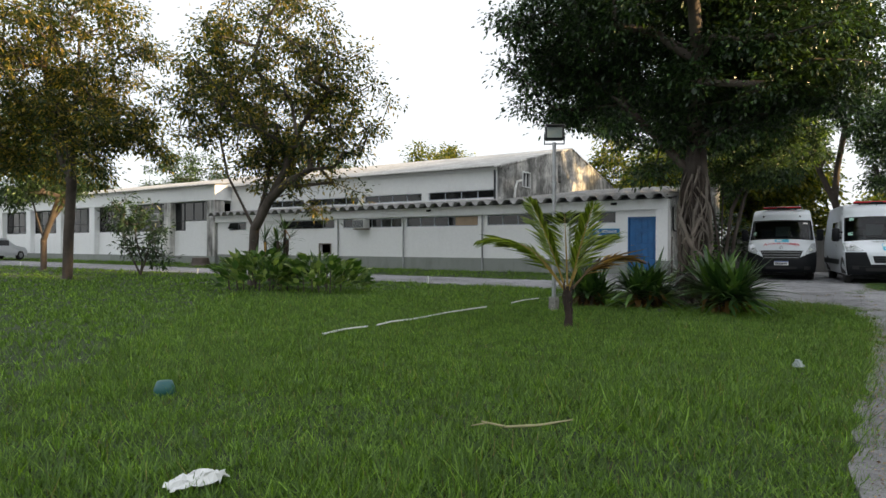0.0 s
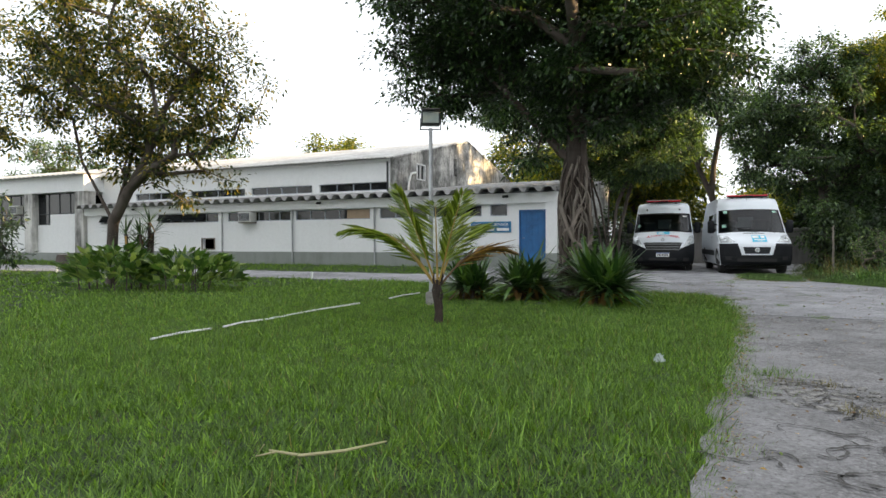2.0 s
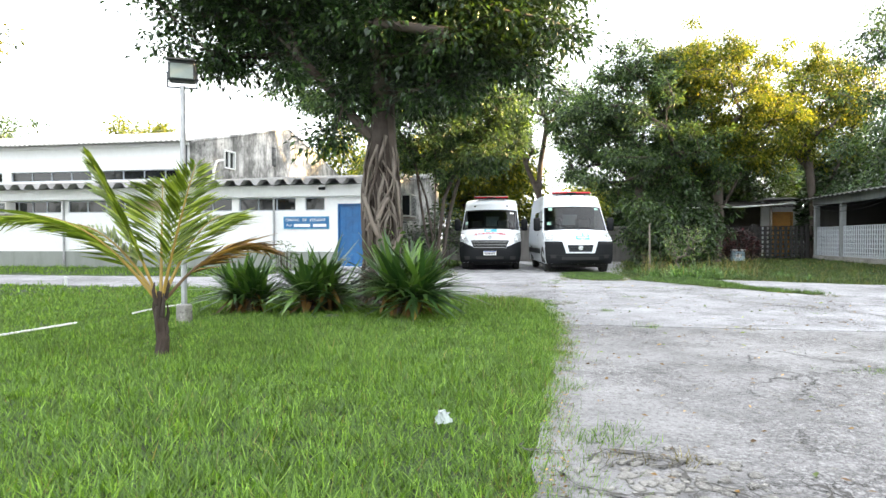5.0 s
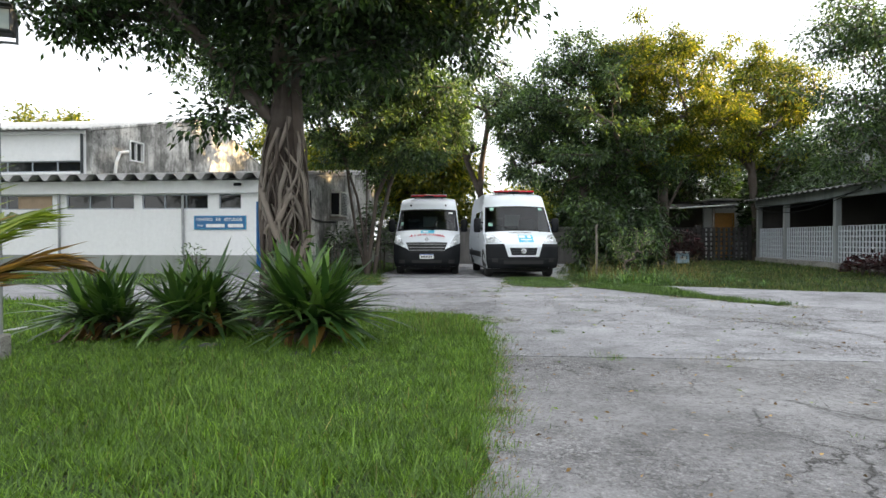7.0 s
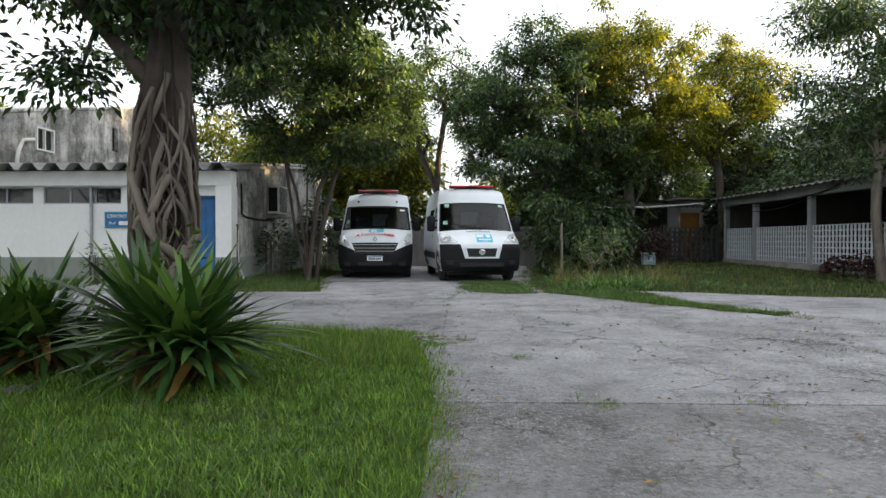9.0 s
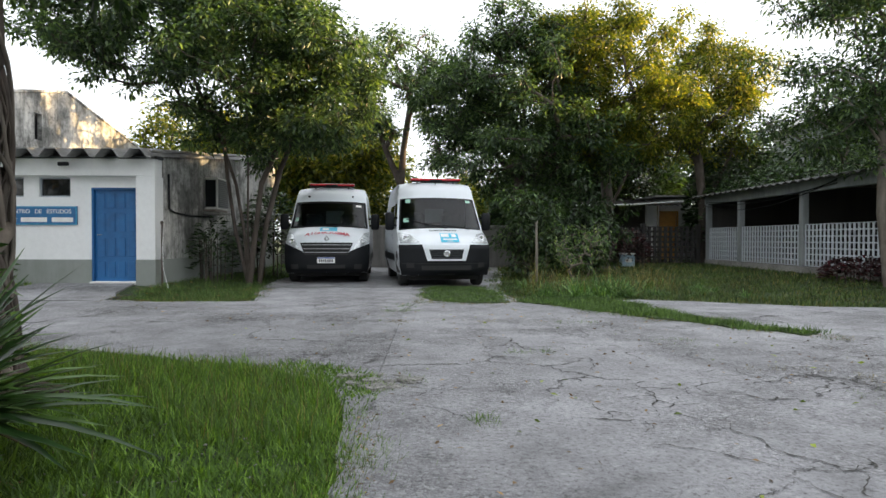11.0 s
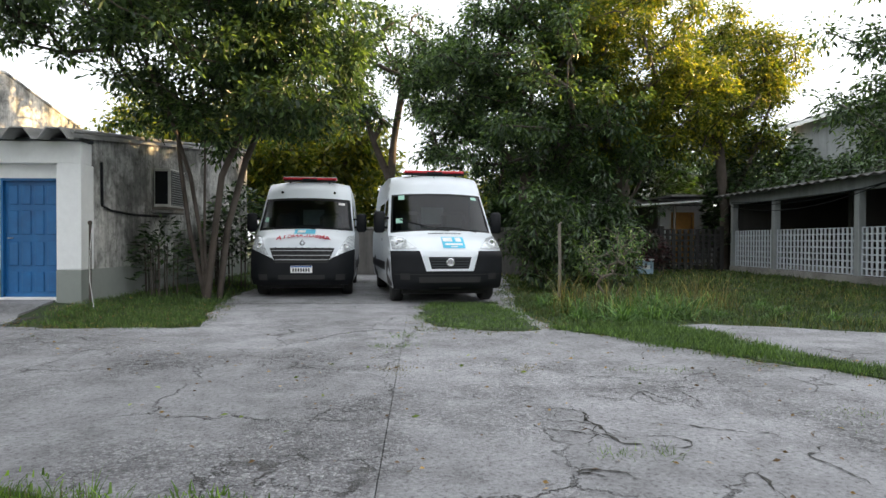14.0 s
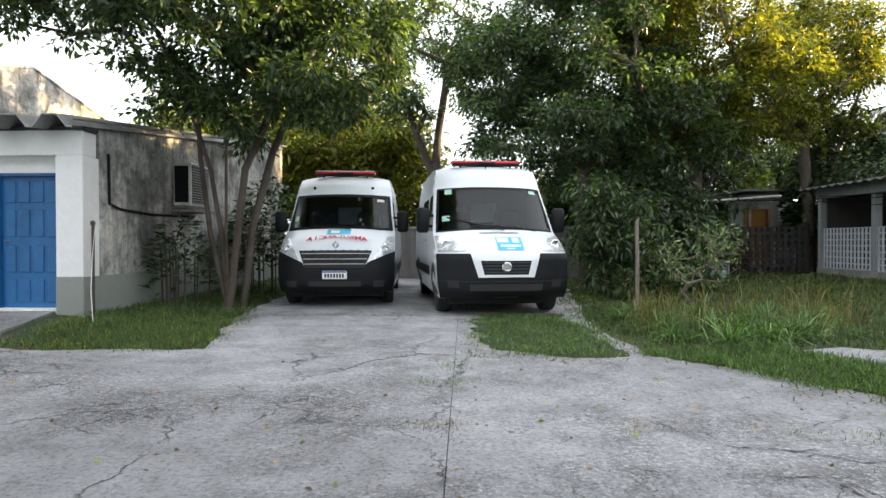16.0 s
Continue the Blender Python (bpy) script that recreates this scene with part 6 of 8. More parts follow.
    for pts in ([(1.30, 0.1), (1.40, -0.3), (1.55, -0.78)], [(1.30, 0.62), (1.36, 0.3), (1.38, -0.12)]):
        part("wiper", tube([sk.front(z, s, 0.03) for z, s in pts], 0.013, 6), BLACK, v)
    light_bar(v, 1.85, 2.52, 1.25, RED_LENS)
    part("aerial", tube([(-0.02, 1.72, 2.42), (-0.02, 1.66, 2.56)], 0.008, 5), BLACK, v)
    for s in (-1, 1):
        mirror_arm(v, sk, s, 1.28, 1.50, 0.42)
        van_wheel(v, s * 0.86, 0.98, 0.345, s)
        van_wheel(v, s * 0.86, 4.45, 0.345, s)
        # flat dark discs paint the shade of the wheel-arch hollows
        for y in (0.98, 4.45):
            arch = bmesh.new()
            vs = [arch.verts.new(sk.side(y + 0.46 * math.cos(a), max(0.29, 0.345 + 0.46 * math.sin(a)), s, 0.006)) for a in np.linspace(-0.25, math.pi + 0.25, 20)]
            arch.faces.new(vs)
            part("wheel_arch", arch, RUBBER, v)
        part("side_window", sk.side_patch(s, [(1.22, 1.33), (2.15, 1.33), (2.15, 1.95), (1.75, 1.95)], 0.006), GLASS, v, "dark side window", True)
        part("side_window", sk.side_patch(s, [(2.5, 1.36), (3.7, 1.36), (3.7, 1.94), (2.5, 1.94)], 0.006), GLASS, v, "", True)
        part("rub_strip", sk.side_patch(s, [(1.6, 0.55), (5.4, 0.55), (5.4, 0.72), (1.6, 0.72)], 0.012), BLACK, v)
        part("door_seam", sk.side_patch(s, [(2.3, 0.4), (2.315, 0.4), (2.315, 2.2), (2.3, 2.2)], 0.003), BLACK, v)
    part("side_handle", sk.side_patch(-1, [(2.05, 1.14), (2.2, 1.14), (2.2, 1.19), (2.05, 1.19)], 0.03), BLACK, v)
    part("underbody", box((-0.8, 0.5, 0.16), (0.8, 5.1, 0.27)), RUBBER, v)
    return v


def slant_van():
    v = thing("ambulance_van", "white ambulance van with dark bumper and chrome-barred grille, parked", "van", (-1.0, 23.25, 0.02), 4.5, "parked ambulances")
    f = [(0.12, 0.25, 0.24, 0), (0.0, 0.36, 0.27, 0), (0.0, 0.62, 0.29, 0), (0.04, 0.86, 0.32, 0.0), (0.12, 1.02, 0.34, 0.02), (0.34, 1.20, 0.33, 0.04), (0.72, 1.37, 0.28, 0.05), (1.32, 2.05, 0.22, 0.03), (1.48, 2.26, 0.2, 0.04), (1.7, 2.42, 0.17, 0.06), (2.1, 2.51, 0.06, 0.08), (2.6, 2.53, 0.0, 0.08)]
    half = [(0.25, 0.97), (0.5, 1.01), (0.9, 1.02), (1.3, 1.01), (1.7, 0.96), (2.0, 0.93), (2.3, 0.89), (2.53, 0.83)]
    sk = Skin(f, half, [(0.25, 0.06), (0.6, 0.0), (1.5, 0.02), (2.2, 0.08), (2.45, 0.2)], 5.5)
    part("body", sk.shell((1.40, 2.04, 0.935)), VAN_WHITE, v, "white sheet-metal body", True)
    ws = part("windscreen", sk.patch([(1.40, -0.935), (1.40, 0.935), (2.04, 0.935), (2.04, -0.935)], 0.0, 14, 20), SMOKED, v, "wide tinted windscreen", True)
    part("windscreen_seal", sk.patch([(1.38, -0.955), (1.38, 0.955), (1.425, 0.955), (1.425, -0.955)], 0.006, 2, 20), BLACK, ws, "", True)
    part("windscreen_seal", sk.patch([(2.005, -0.955), (2.005, 0.955), (2.055, 0.955), (2.055, -0.955)], 0.006, 2, 20), BLACK, ws, "", True)
    for s in (-1, 1):
        part("windscreen_seal", sk.patch([(1.39, s * 0.91), (1.39, s * 0.965), (2.04, s * 0.965), (2.04, s * 0.91)], 0.006, 14, 2), BLACK, ws, "", True)
    cabin(v, sk, 1.40, 0.86, 0.9, 2.2)
    part("paper_sheet", box((-0.62, 1.1, 1.385), (-0.25, 1.22, 1.42)), PAPER, v)
    part("bumper", sk.patch([(0.26, -1), (0.26, 1), (0.70, 1), (0.70, -1)], 0.012, 8, 30), BLACK, v, "dark plastic bumper", True)
    for s in (-1, 1):
        part("bumper_corner", sk.patch([(0.70, s * 0.50), (0.70, s * 1.0), (0.98, s * 1.0), (0.78, s * 0.55)], 0.012, 6, 10), BLACK, v, "", True)
        hl = part("headlight", sk.patch([(0.80, s * 0.60), (0.98, s * 0.985), (1.28, s * 0.985), (1.24, s * 0.86)], 0.014, 8, 8), LENS, v, "slanted clear headlight", True)
        c = sk.front(1.02, s * 0.83, 0.018)
        part("reflector", lathe([(0.06, 0.0), (0.05, -0.012), (0.02, -0.006)], 14, None, "y", c), CHROME, hl)
        part("fog_recess", sk.patch([(0.36, s * 0.66), (0.36, s * 0.84), (0.47, s * 0.84), (0.47, s * 0.66)], 0.016, 3, 4), RUBBER, v)
    part("lower_grille", sk.patch([(0.37, -0.45), (0.37, 0.45), (0.46, 0.45), (0.46, -0.45)], 0.017, 3, 12), RUBBER, v)
    gr = part("grille", sk.patch([(0.69, -0.50), (0.69, 0.50), (0.985, 0.62), (0.985, -0.62)], 0.018, 6, 16), RUBBER, v, "dark grille with chrome bars", True)
    for k in range(3):
        z = 0.745 + k * 0.085
        w = 0.49 + k * 0.04
        part("grille_bar", sk.patch([(z, -w), (z, w), (z + 0.016, w + 0.01), (z + 0.016, -w - 0.01)], 0.034, 3, 18), GREY_METAL, gr, "chrome grille bar")
        for q in range(9):
            s = -w + 0.06 + q * (2 * w - 0.12) / 8
            part("grille_cell", sk.patch([(z + 0.03, s), (z + 0.03, s + 0.02), (z + 0.08, s + 0.02), (z + 0.08, s)], 0.026, 1, 1), BLACK, gr)
    bm = bmesh.new()
    c = sk.front(1.06, 0, 0.03)
    for (w0, h0, w1, h1) in ((0.062, 0.085, 0.03, 0.045),):
        o = [bm.verts.new(c + Vector(p)) for p in ((0, 0, h0), (w0, 0, 0), (0, 0, -h0), (-w0, 0, 0))]
        i = [bm.verts.new(c + Vector((0, -0.012, 0)) + Vector(p)) for p in ((0, 0, h1), (w1, 0, 0), (0, 0, -h1), (-w1, 0, 0))]
        for k in range(4):
            bm.faces.new((o[k], o[(k + 1) % 4], i[(k + 1) % 4], i[k]))
    part("badge", bm, GREY_METAL, v, "grey metal lozenge badge")
    pl = part("number_plate", box((-0.21, -0.03, 0.50), (0.21, -0.012, 0.64), 0.004), PAPER, v, "white number plate with a blue band")
    part("plate_band", box((-0.205, -0.033, 0.61), (0.205, -0.0305, 0.635)), plain("plate_blue", (0.03, 0.10, 0.35), 0.4), pl)
    for k in range(7):
        part("bar", box((-0.17 + k * 0.05, -0.033, 0.525), (-0.14 + k * 0.05, -0.0305, 0.59)), BLACK, pl)
    st = part("hood_sticker", sk.patch([(1.27, -0.20), (1.27, 0.22), (1.365, 0.22), (1.365, -0.20)], 0.007, 3, 6), CYAN, v, "cyan sticker with white block marks")
    part("mark", sk.patch([(1.29, -0.14), (1.29, 0.02), (1.34, 0.02), (1.34, -0.14)], 0.010, 1, 3), PAPER, st)
    # mirrored lettering that follows the bonnet
    for k, ch in enumerate("AMBULANCIA"):
        s = 0.47 - k * 0.94 / 9
        z = 1.215 - 0.035 * (s / 0.47) ** 2
        p, n = sk.front(z, s, 0.02), sk.normal(z, s)
        right = (sk.front(z, min(1, s + 0.02)) - sk.front(z, s - 0.02)).normalized()
        up = n.cross(right).normalized()
        if up.z < 0:
            up = -up
        m = Matrix(((-right.x, up.x, n.x, p.x), (-right.y, up.y, n.y, p.y), (-right.z, up.z, n.z, p.z), (0, 0, 0, 1)))
        t = lettering("letter", ch, 0.158, RED_PAINT, v, Matrix.Identity(4), 0.001, "CENTER", 0.004)
        t.data.transform(m)
    part("screen_label", sk.patch([(1.92, 0.70), (1.92, 0.84), (1.97, 0.84), (1.97, 0.70)], 0.008, 1, 2), PAPER, ws)
    part("screen_label", sk.patch([(1.55, -0.88), (1.55, -0.80), (1.65, -0.80), (1.65, -0.88)], 0.008, 1, 2), plain("label_green", (0.35, 0.6, 0.5), 0.5), ws)
    for pts in ([(1.36, 0.2), (1.42, -0.25), (1.44, -0.6)], [(1.36, 0.75), (1.42, 0.45), (1.43, 0.05)]):
        part("wiper", tube([sk.front(z, s, 0.025) for z, s in pts], 0.012, 6), BLACK, v)
    light_bar(v, 1.8, 2.49, 1.2, RED_LENS)
    part("bar_cap", box((-0.59, 1.72, 2.546), (0.59, 1.88, 2.56), 0.006), PVC, v, "clear white cap of the light bar")
    for s in (-1, 1):
        mirror_arm(v, sk, s, 1.15, 1.52, 0.40)
        part("roof_bolt", lathe([(0.03, 0), (0.03, -0.02)], 10, None, "y", sk.front(2.2, s * 0.62, 0.0)), BLACK, v)
        van_wheel(v, s * 0.86, 0.95, 0.345, s)
        van_wheel(v, s * 0.86, 4.45, 0.345, s)
        # arch hollows are not cut: dark discs give their shade
        for y in (0.95, 4.45):
            arch = bmesh.new()
            vs = [arch.verts.new(sk.side(y + 0.45 * math.cos(a), max(0.27, 0.345 + 0.45 * math.sin(a)), s, 0.006)) for a in np.linspace(-0.25, math.pi + 0.25, 20)]
            arch.faces.new(vs)
            part("wheel_arch", arch, RUBBER, v)
        part("side_window", sk.side_patch(s, [(1.15, 1.36), (2.05, 1.36), (2.05, 1.92), (1.6, 1.92)], 0.006), GLASS, v, "dark side window", True)
        part("rub_strip", sk.side_patch(s, [(1.6, 0.5), (5.4, 0.5), (5.4, 0.68), (1.6, 0.68)], 0.012), BLACK, v)
        part("door_seam", sk.side_patch(s, [(2.2, 0.4), (2.215, 0.4), (2.215, 2.2), (2.2, 2.2)], 0.003), BLACK, v)
    part("underbody", box((-0.8, 0.5, 0.16), (0.8, 5.1, 0.25)), RUBBER, v)
    return v


broad_van()
slant_van()

# ---- plants on the lawn ----
def strap_plant(label, at, count, length, width, seed, tall=1.0):
    """A clump of long arching strap leaves on short stems with a skirt of dead ones."""
    rng = np.random.default_rng(seed)
    top = thing("dracaena", label, "plant", (at[0], at[1], 0), 0, "spiky plants under the fig")
    heads = [(rng.uniform(-0.28, 0.28), rng.uniform(-0.28, 0.28), rng.uniform(0.2, 0.5) * tall) for _ in range(8)]
    for m, cnt, name in ((LEAF_YUCCA, count, "foliage"), (LEAF_DRY, count // 7, "dead_leaves")):
        V, F = [], []
        off = 0
        for q in range(cnt):
            hx, hy, hz = heads[q % len(heads)]
            a = rng.uniform(0, math.tau)
            el = rng.uniform(0.08, 1.2) if name == "foliage" else rng.uniform(-1.1, -0.1)
            L = length * rng.uniform(0.65, 1.15) * (1 if name == "foliage" else 0.6)
            w = width * rng.uniform(0.8, 1.2)
            d = np.array([math.cos(a) * math.cos(el), math.sin(a) * math.cos(el), math.sin(el)])
            sd = np.array([-math.sin(a), math.cos(a), 0])
            segs = 5
            for s in range(segs + 1):
                u = s / segs
                p = np.array([hx, hy, hz]) + d * L * u - np.array([0, 0, 0.30 * L * u * u * math.cos(el)])
                p[2] = max(p[2], 0.02)
                ww = w * math.sin(math.pi * min(0.98, 0.18 + 0.80 * u)) * 0.5
                V += [p - sd * ww, p + np.array([0, 0, -0.3 * ww]), p + sd * ww]
            for s in range(segs):
                b = off + s * 3
                F += [(b, b + 1, b + 4, b + 3), (b + 1, b + 2, b + 5, b + 4)]
            off += (segs + 1) * 3
        mesh_np(name, np.array(V), np.array(F), m, top)
    for hx, hy, hz in heads:
        part("stem", tube([(hx * 0.6, hy * 0.6, -0.03), (hx * 0.9, hy * 0.9, hz * 0.6), (hx, hy, hz)], [0.05, 0.045, 0.04], 6), BARK_BROWN, top)
    return top


strap_plant("spiky dark green dracaena clump at the fig's foot", (-0.86, 11.1), 330, 0.92, 0.074, 21, 0.8)
strap_plant("spiky dark green dracaena clump with dead skirt", (-2.2, 11.45), 290, 0.90, 0.072, 22, 0.8)
strap_plant("lower spreading dracaena clump behind the palm", (-3.15, 11.2), 230, 0.80, 0.066, 23, 0.65)


BARK_GOLD = plain("frond_stalk", (0.30, 0.20, 0.04), 0.5)


def young_palm():
    rng = np.random.default_rng(31)
    p = thing("young_coconut_palm", "young coconut palm with yellowing fronds on the lawn", "palm", (-2.36, 7.98, 0))
    part("trunk", tube([(0, 0, -0.05), (0.02, 0, 0.15), (-0.02, 0.01, 0.35), (0.0, 0, 0.58)], [0.07, 0.056, 0.048, 0.036], 10), BARK_DARK, p, "stubby fibrous brown trunk")
    for k in range(9):
        a, z = k * 2.4, 0.12 + k * 0.05
        part("leaf_base", tube([(0.04 * math.cos(a), 0.04 * math.sin(a), z), (0.068 * math.cos(a), 0.068 * math.sin(a), z + 0.12), (0.055 * math.cos(a), 0.055 * math.sin(a), z + 0.2)], [0.022, 0.015, 0.005], 5), BARK_DARK, p)
    right, back = Vector((0.83, 0.55, 0)), Vector((-0.55, 0.83, 0))
    # each frond: sideways, depthwise, height of the tip; length of arch; tone
    for k, (sx_, dy, tz, sag, m) in enumerate(((-1.26, 0.1, 1.22, 0.62, LEAF_PALM), (-0.56, -0.1, 1.80, 0.16, LEAF_PALM), (0.30, -0.25, 1.72, 0.12, LEAF_PALM), (0.02, 0.35, 1.62, 0.15, LEAF_PALM), (0.98, 0.15, 0.98, 0.42, LEAF_DRY), (-0.8, 0.5, 1.2, 0.4, LEAF_PALM), (0.6, 0.5, 1.3, 0.4, LEAF_PALM))):
        tip = right * sx_ + back * dy + Vector((0, 0, tz))
        base = Vector((0, 0, 0.45))
        spine = []
        for s in range(15):
            u = s / 14
            q = base.lerp(tip, u) + Vector((0, 0, sag * 4 * u * (1 - u) * 0.5))
            spine.append(q)
        fr = part("frond", tube(spine, [0.017 - 0.014 * s / 14 for s in range(15)], 6), LEAF_DRY if m is LEAF_DRY else BARK_GOLD, p, "arching frond with dense narrow leaflets")
        at, al, ln = [], [], []
        for s in range(58):
            u = 0.24 + 0.75 * s / 57
            i = min(13, int(u * 14))
            q = spine[i].lerp(spine[i + 1], u * 14 - i)
            d = (spine[i + 1] - spine[i]).normalized()
            side = d.cross(Vector((0, 0, 1))).normalized()
            for sg in (-1, 1):
                at.append(q)
                al.append(d * 0.8 + side * sg * 0.8 + Vector((0, 0, -0.12 + rng.normal() * 0.1)))
                ln.append(0.52 * math.sin(math.pi * (0.22 + 0.70 * (u - 0.24) / 0.75)))
        at, al, ln = np.array(at), np.array(al), np.array(ln)
        v, f = leaves_np(rng, at, al, ln, np.full(len(at), 0.032), 0.14, 0.2)
        mesh_np("leaf_blade", v, f, m, fr)
    return p


young_palm()


def broad_bush(label, at, rx, ry, h, count, leaf, wide, mat, seed, name="bush", stems=14, upright=0.0):
    """A bush of large upright leaves on stalks."""
    rng = np.random.default_rng(seed)
    z0 = float(ground_h(np.array(at[0]), np.array(at[1])))
    top = thing(name, label, "bush", (at[0], at[1], z0))
    for _ in range(stems):
        x, y = rng.uniform(-rx, rx) * 0.7, rng.uniform(-ry, ry) * 0.7
        part("stem", tube([(x, y, -0.02), (x * 1.05, y * 1.05, h * 0.4), (x * 1.1, y * 1.1, h * 0.66)], [0.016, 0.012, 0.006], 5), BARK_BROWN, top)
    n = count
    r, a = np.sqrt(rng.uniform(0, 1, n)), rng.uniform(0, math.tau, n)
    x, y = rx * r * np.cos(a), ry * r * np.sin(a)
    dome = np.sqrt(np.maximum(0, 1 - 0.75 * r * r))
    z = h * dome * rng.uniform(0.15, 1.0, n) ** 0.7
    p = np.stack([x, y, z], -1)
    al = np.stack([np.cos(a) * (0.4 + r) + rng.normal(size=n) * 0.5, np.sin(a) * (0.4 + r) + rng.normal(size=n) * 0.5, rng.uniform(-0.2, 1.0, n) + upright], -1)
    v, f = leaves_np(rng, p, al, leaf, wide, 0.3, 0.15)
    mesh_np("foliage", v, f, mat, top)
    return top


broad_bush("broad-leaved green canna bed at the tree's foot", (-11.6, 10.3), 1.1, 0.9, 0.95, 420, 0.38, 0.14, LEAF_CANNA, 51, upright=0.9)
broad_bush("broad-leaved pale green bed of canna", (-10.1, 11.0), 1.2, 0.9, 0.85, 430, 0.38, 0.14, LEAF_CANNA, 52, upright=0.9)
strap_plant("dark spiky plant against the forked trunk", (-12.7, 11.9), 150, 0.7, 0.04, 53, 3.2)
tree("leafy green shrub with drooping leaves beside the parked van", (4.3, 25.6), [[(0, 0, 0), (0.1, 0, 0.6), (-0.2, 0, 1.3)], [(0.1, 0, 0), (0.5, 0, 0.8), (0.8, 0, 1.3)], [(-0.1, 0.1, 0), (-0.4, 0, 1.0), (-0.4, 0.1, 1.9)]],
     [(-0.2, 0, 1.3, 0.8, 0.8, 0.7), (-0.4, 0, 2.1, 0.6, 0.6, 0.45), (0.6, -0.1, 1.1, 0.6, 0.6, 0.6), (0.2, -0.3, 0.5, 1.0, 0.6, 0.35), (0.5, 0.2, 1.8, 0.5, 0.5, 0.4)],
     95, 34, 0.17, 0.06, BARK_BROWN, LEAF_MID, 54, 0.03, 0.2, 0.4, name="bush", category="bush", thin=0.006, wood="stem")
tree("dark leafy bush below the broad tree", (5.9, 27.4), [[(0, 0, 0), (0.1, 0, 0.7), (-0.3, 0, 1.5)], [(0.1, 0, 0), (0.6, 0, 0.9), (0.9, 0, 1.6)], [(-0.1, 0.1, 0), (-0.7, 0, 0.9), (-0.9, 0.1, 1.5)]],
     [(0, 0, 1.3, 1.2, 1.0, 0.8), (-0.9, 0, 1.9, 0.9, 0.8, 0.6), (0.9, 0, 1.7, 0.8, 0.8, 0.6), (0.1, -0.2, 0.5, 1.5, 0.8, 0.4), (0.1, 0.2, 2.6, 0.8, 0.8, 0.5)],
     150, 40, 0.17, 0.065, BARK_BROWN, LEAF_DARK, 55, 0.04, 0.24, 0.4, name="bush", category="bush", thin=0.007, wood="stem")
broad_bush("wine-red leaved shrub by the pierced fence", (8.9, 31.3), 0.7, 0.6, 1.4, 900, 0.2, 0.06, LEAF_RED, 56)
broad_bush("wine-red leaved shrub at the shed plinth", (11.3, 22.3), 0.8, 0.6, 0.6, 700, 0.18, 0.06, LEAF_RED, 57)
broad_bush("dark broad-leaved shrub against the end wall", (-3.75, 23.4), 0.5, 0.8, 1.5, 420, 0.2, 0.07, LEAF_DARK, 58)
broad_bush("leafy undergrowth between trunk and wall", (-3.1, 26.4), 0.8, 1.4, 2.6, 1500, 0.2, 0.08, LEAF_DARK, 59)
broad_bush("leafy shrub sprouting by the white wall", (-6.85, 20.3), 0.35, 0.3, 0.95, 160, 0.16, 0.04, LEAF_SHRUB, 60)
# hedges left of x = 4 have sunlight put into their gold leaves
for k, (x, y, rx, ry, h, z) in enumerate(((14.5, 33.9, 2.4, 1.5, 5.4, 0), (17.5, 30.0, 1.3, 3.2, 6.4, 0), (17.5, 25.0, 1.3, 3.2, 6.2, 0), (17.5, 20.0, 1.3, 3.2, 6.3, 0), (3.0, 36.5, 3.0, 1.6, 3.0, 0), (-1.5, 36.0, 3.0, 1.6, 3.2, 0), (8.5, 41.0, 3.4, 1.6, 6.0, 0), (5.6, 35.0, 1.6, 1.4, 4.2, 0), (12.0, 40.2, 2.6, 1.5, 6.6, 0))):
    broad_bush("thick climbing hedge behind the shed roof" if x > 13 else "sunlit hedge beyond the rear wall", (x, y), rx, ry, h, 8000, 0.26, 0.13, LEAF_SUNLIT if x < 4 else LEAF_DARK, 70 + k, "hedge")


def bare_shrub():
    rng = np.random.default_rng(61)
    s = thing("bare_shrub", "half-bare yellowing shrub with thin pale twigs", "shrub", (4.95, 22.6, 0.0))
    targets = crown_points(rng, [(0, 0, 0.95, 0.75, 0.6, 0.5), (0.4, 0, 1.1, 0.4, 0.4, 0.4)], 150)
    nodes, par, feed, tips = grow(rng, [[(0, 0, 0), (0.02, 0, 0.2)], [(0.1, 0.05, 0), (0.25, 0.05, 0.35)], [(-0.1, 0, 0), (-0.25, 0, 0.35)]], targets, 0.2)
    rad = np.maximum(0.03 * (feed / feed.max()) ** 0.45, 0.007)
    v, f = wood_mesh(nodes, par, rad, 5)
    mesh_np("twig", v, f, BARK_PALE, s)
    c = np.repeat(nodes[tips], 4, 0)
    v, f = leaves_np(rng, c + rng.normal(size=c.shape) * 0.05, rng.normal(size=c.shape), 0.085, 0.036, 0.3)
    mesh_np("foliage", v, f, LEAF_CANNA, s)


bare_shrub()


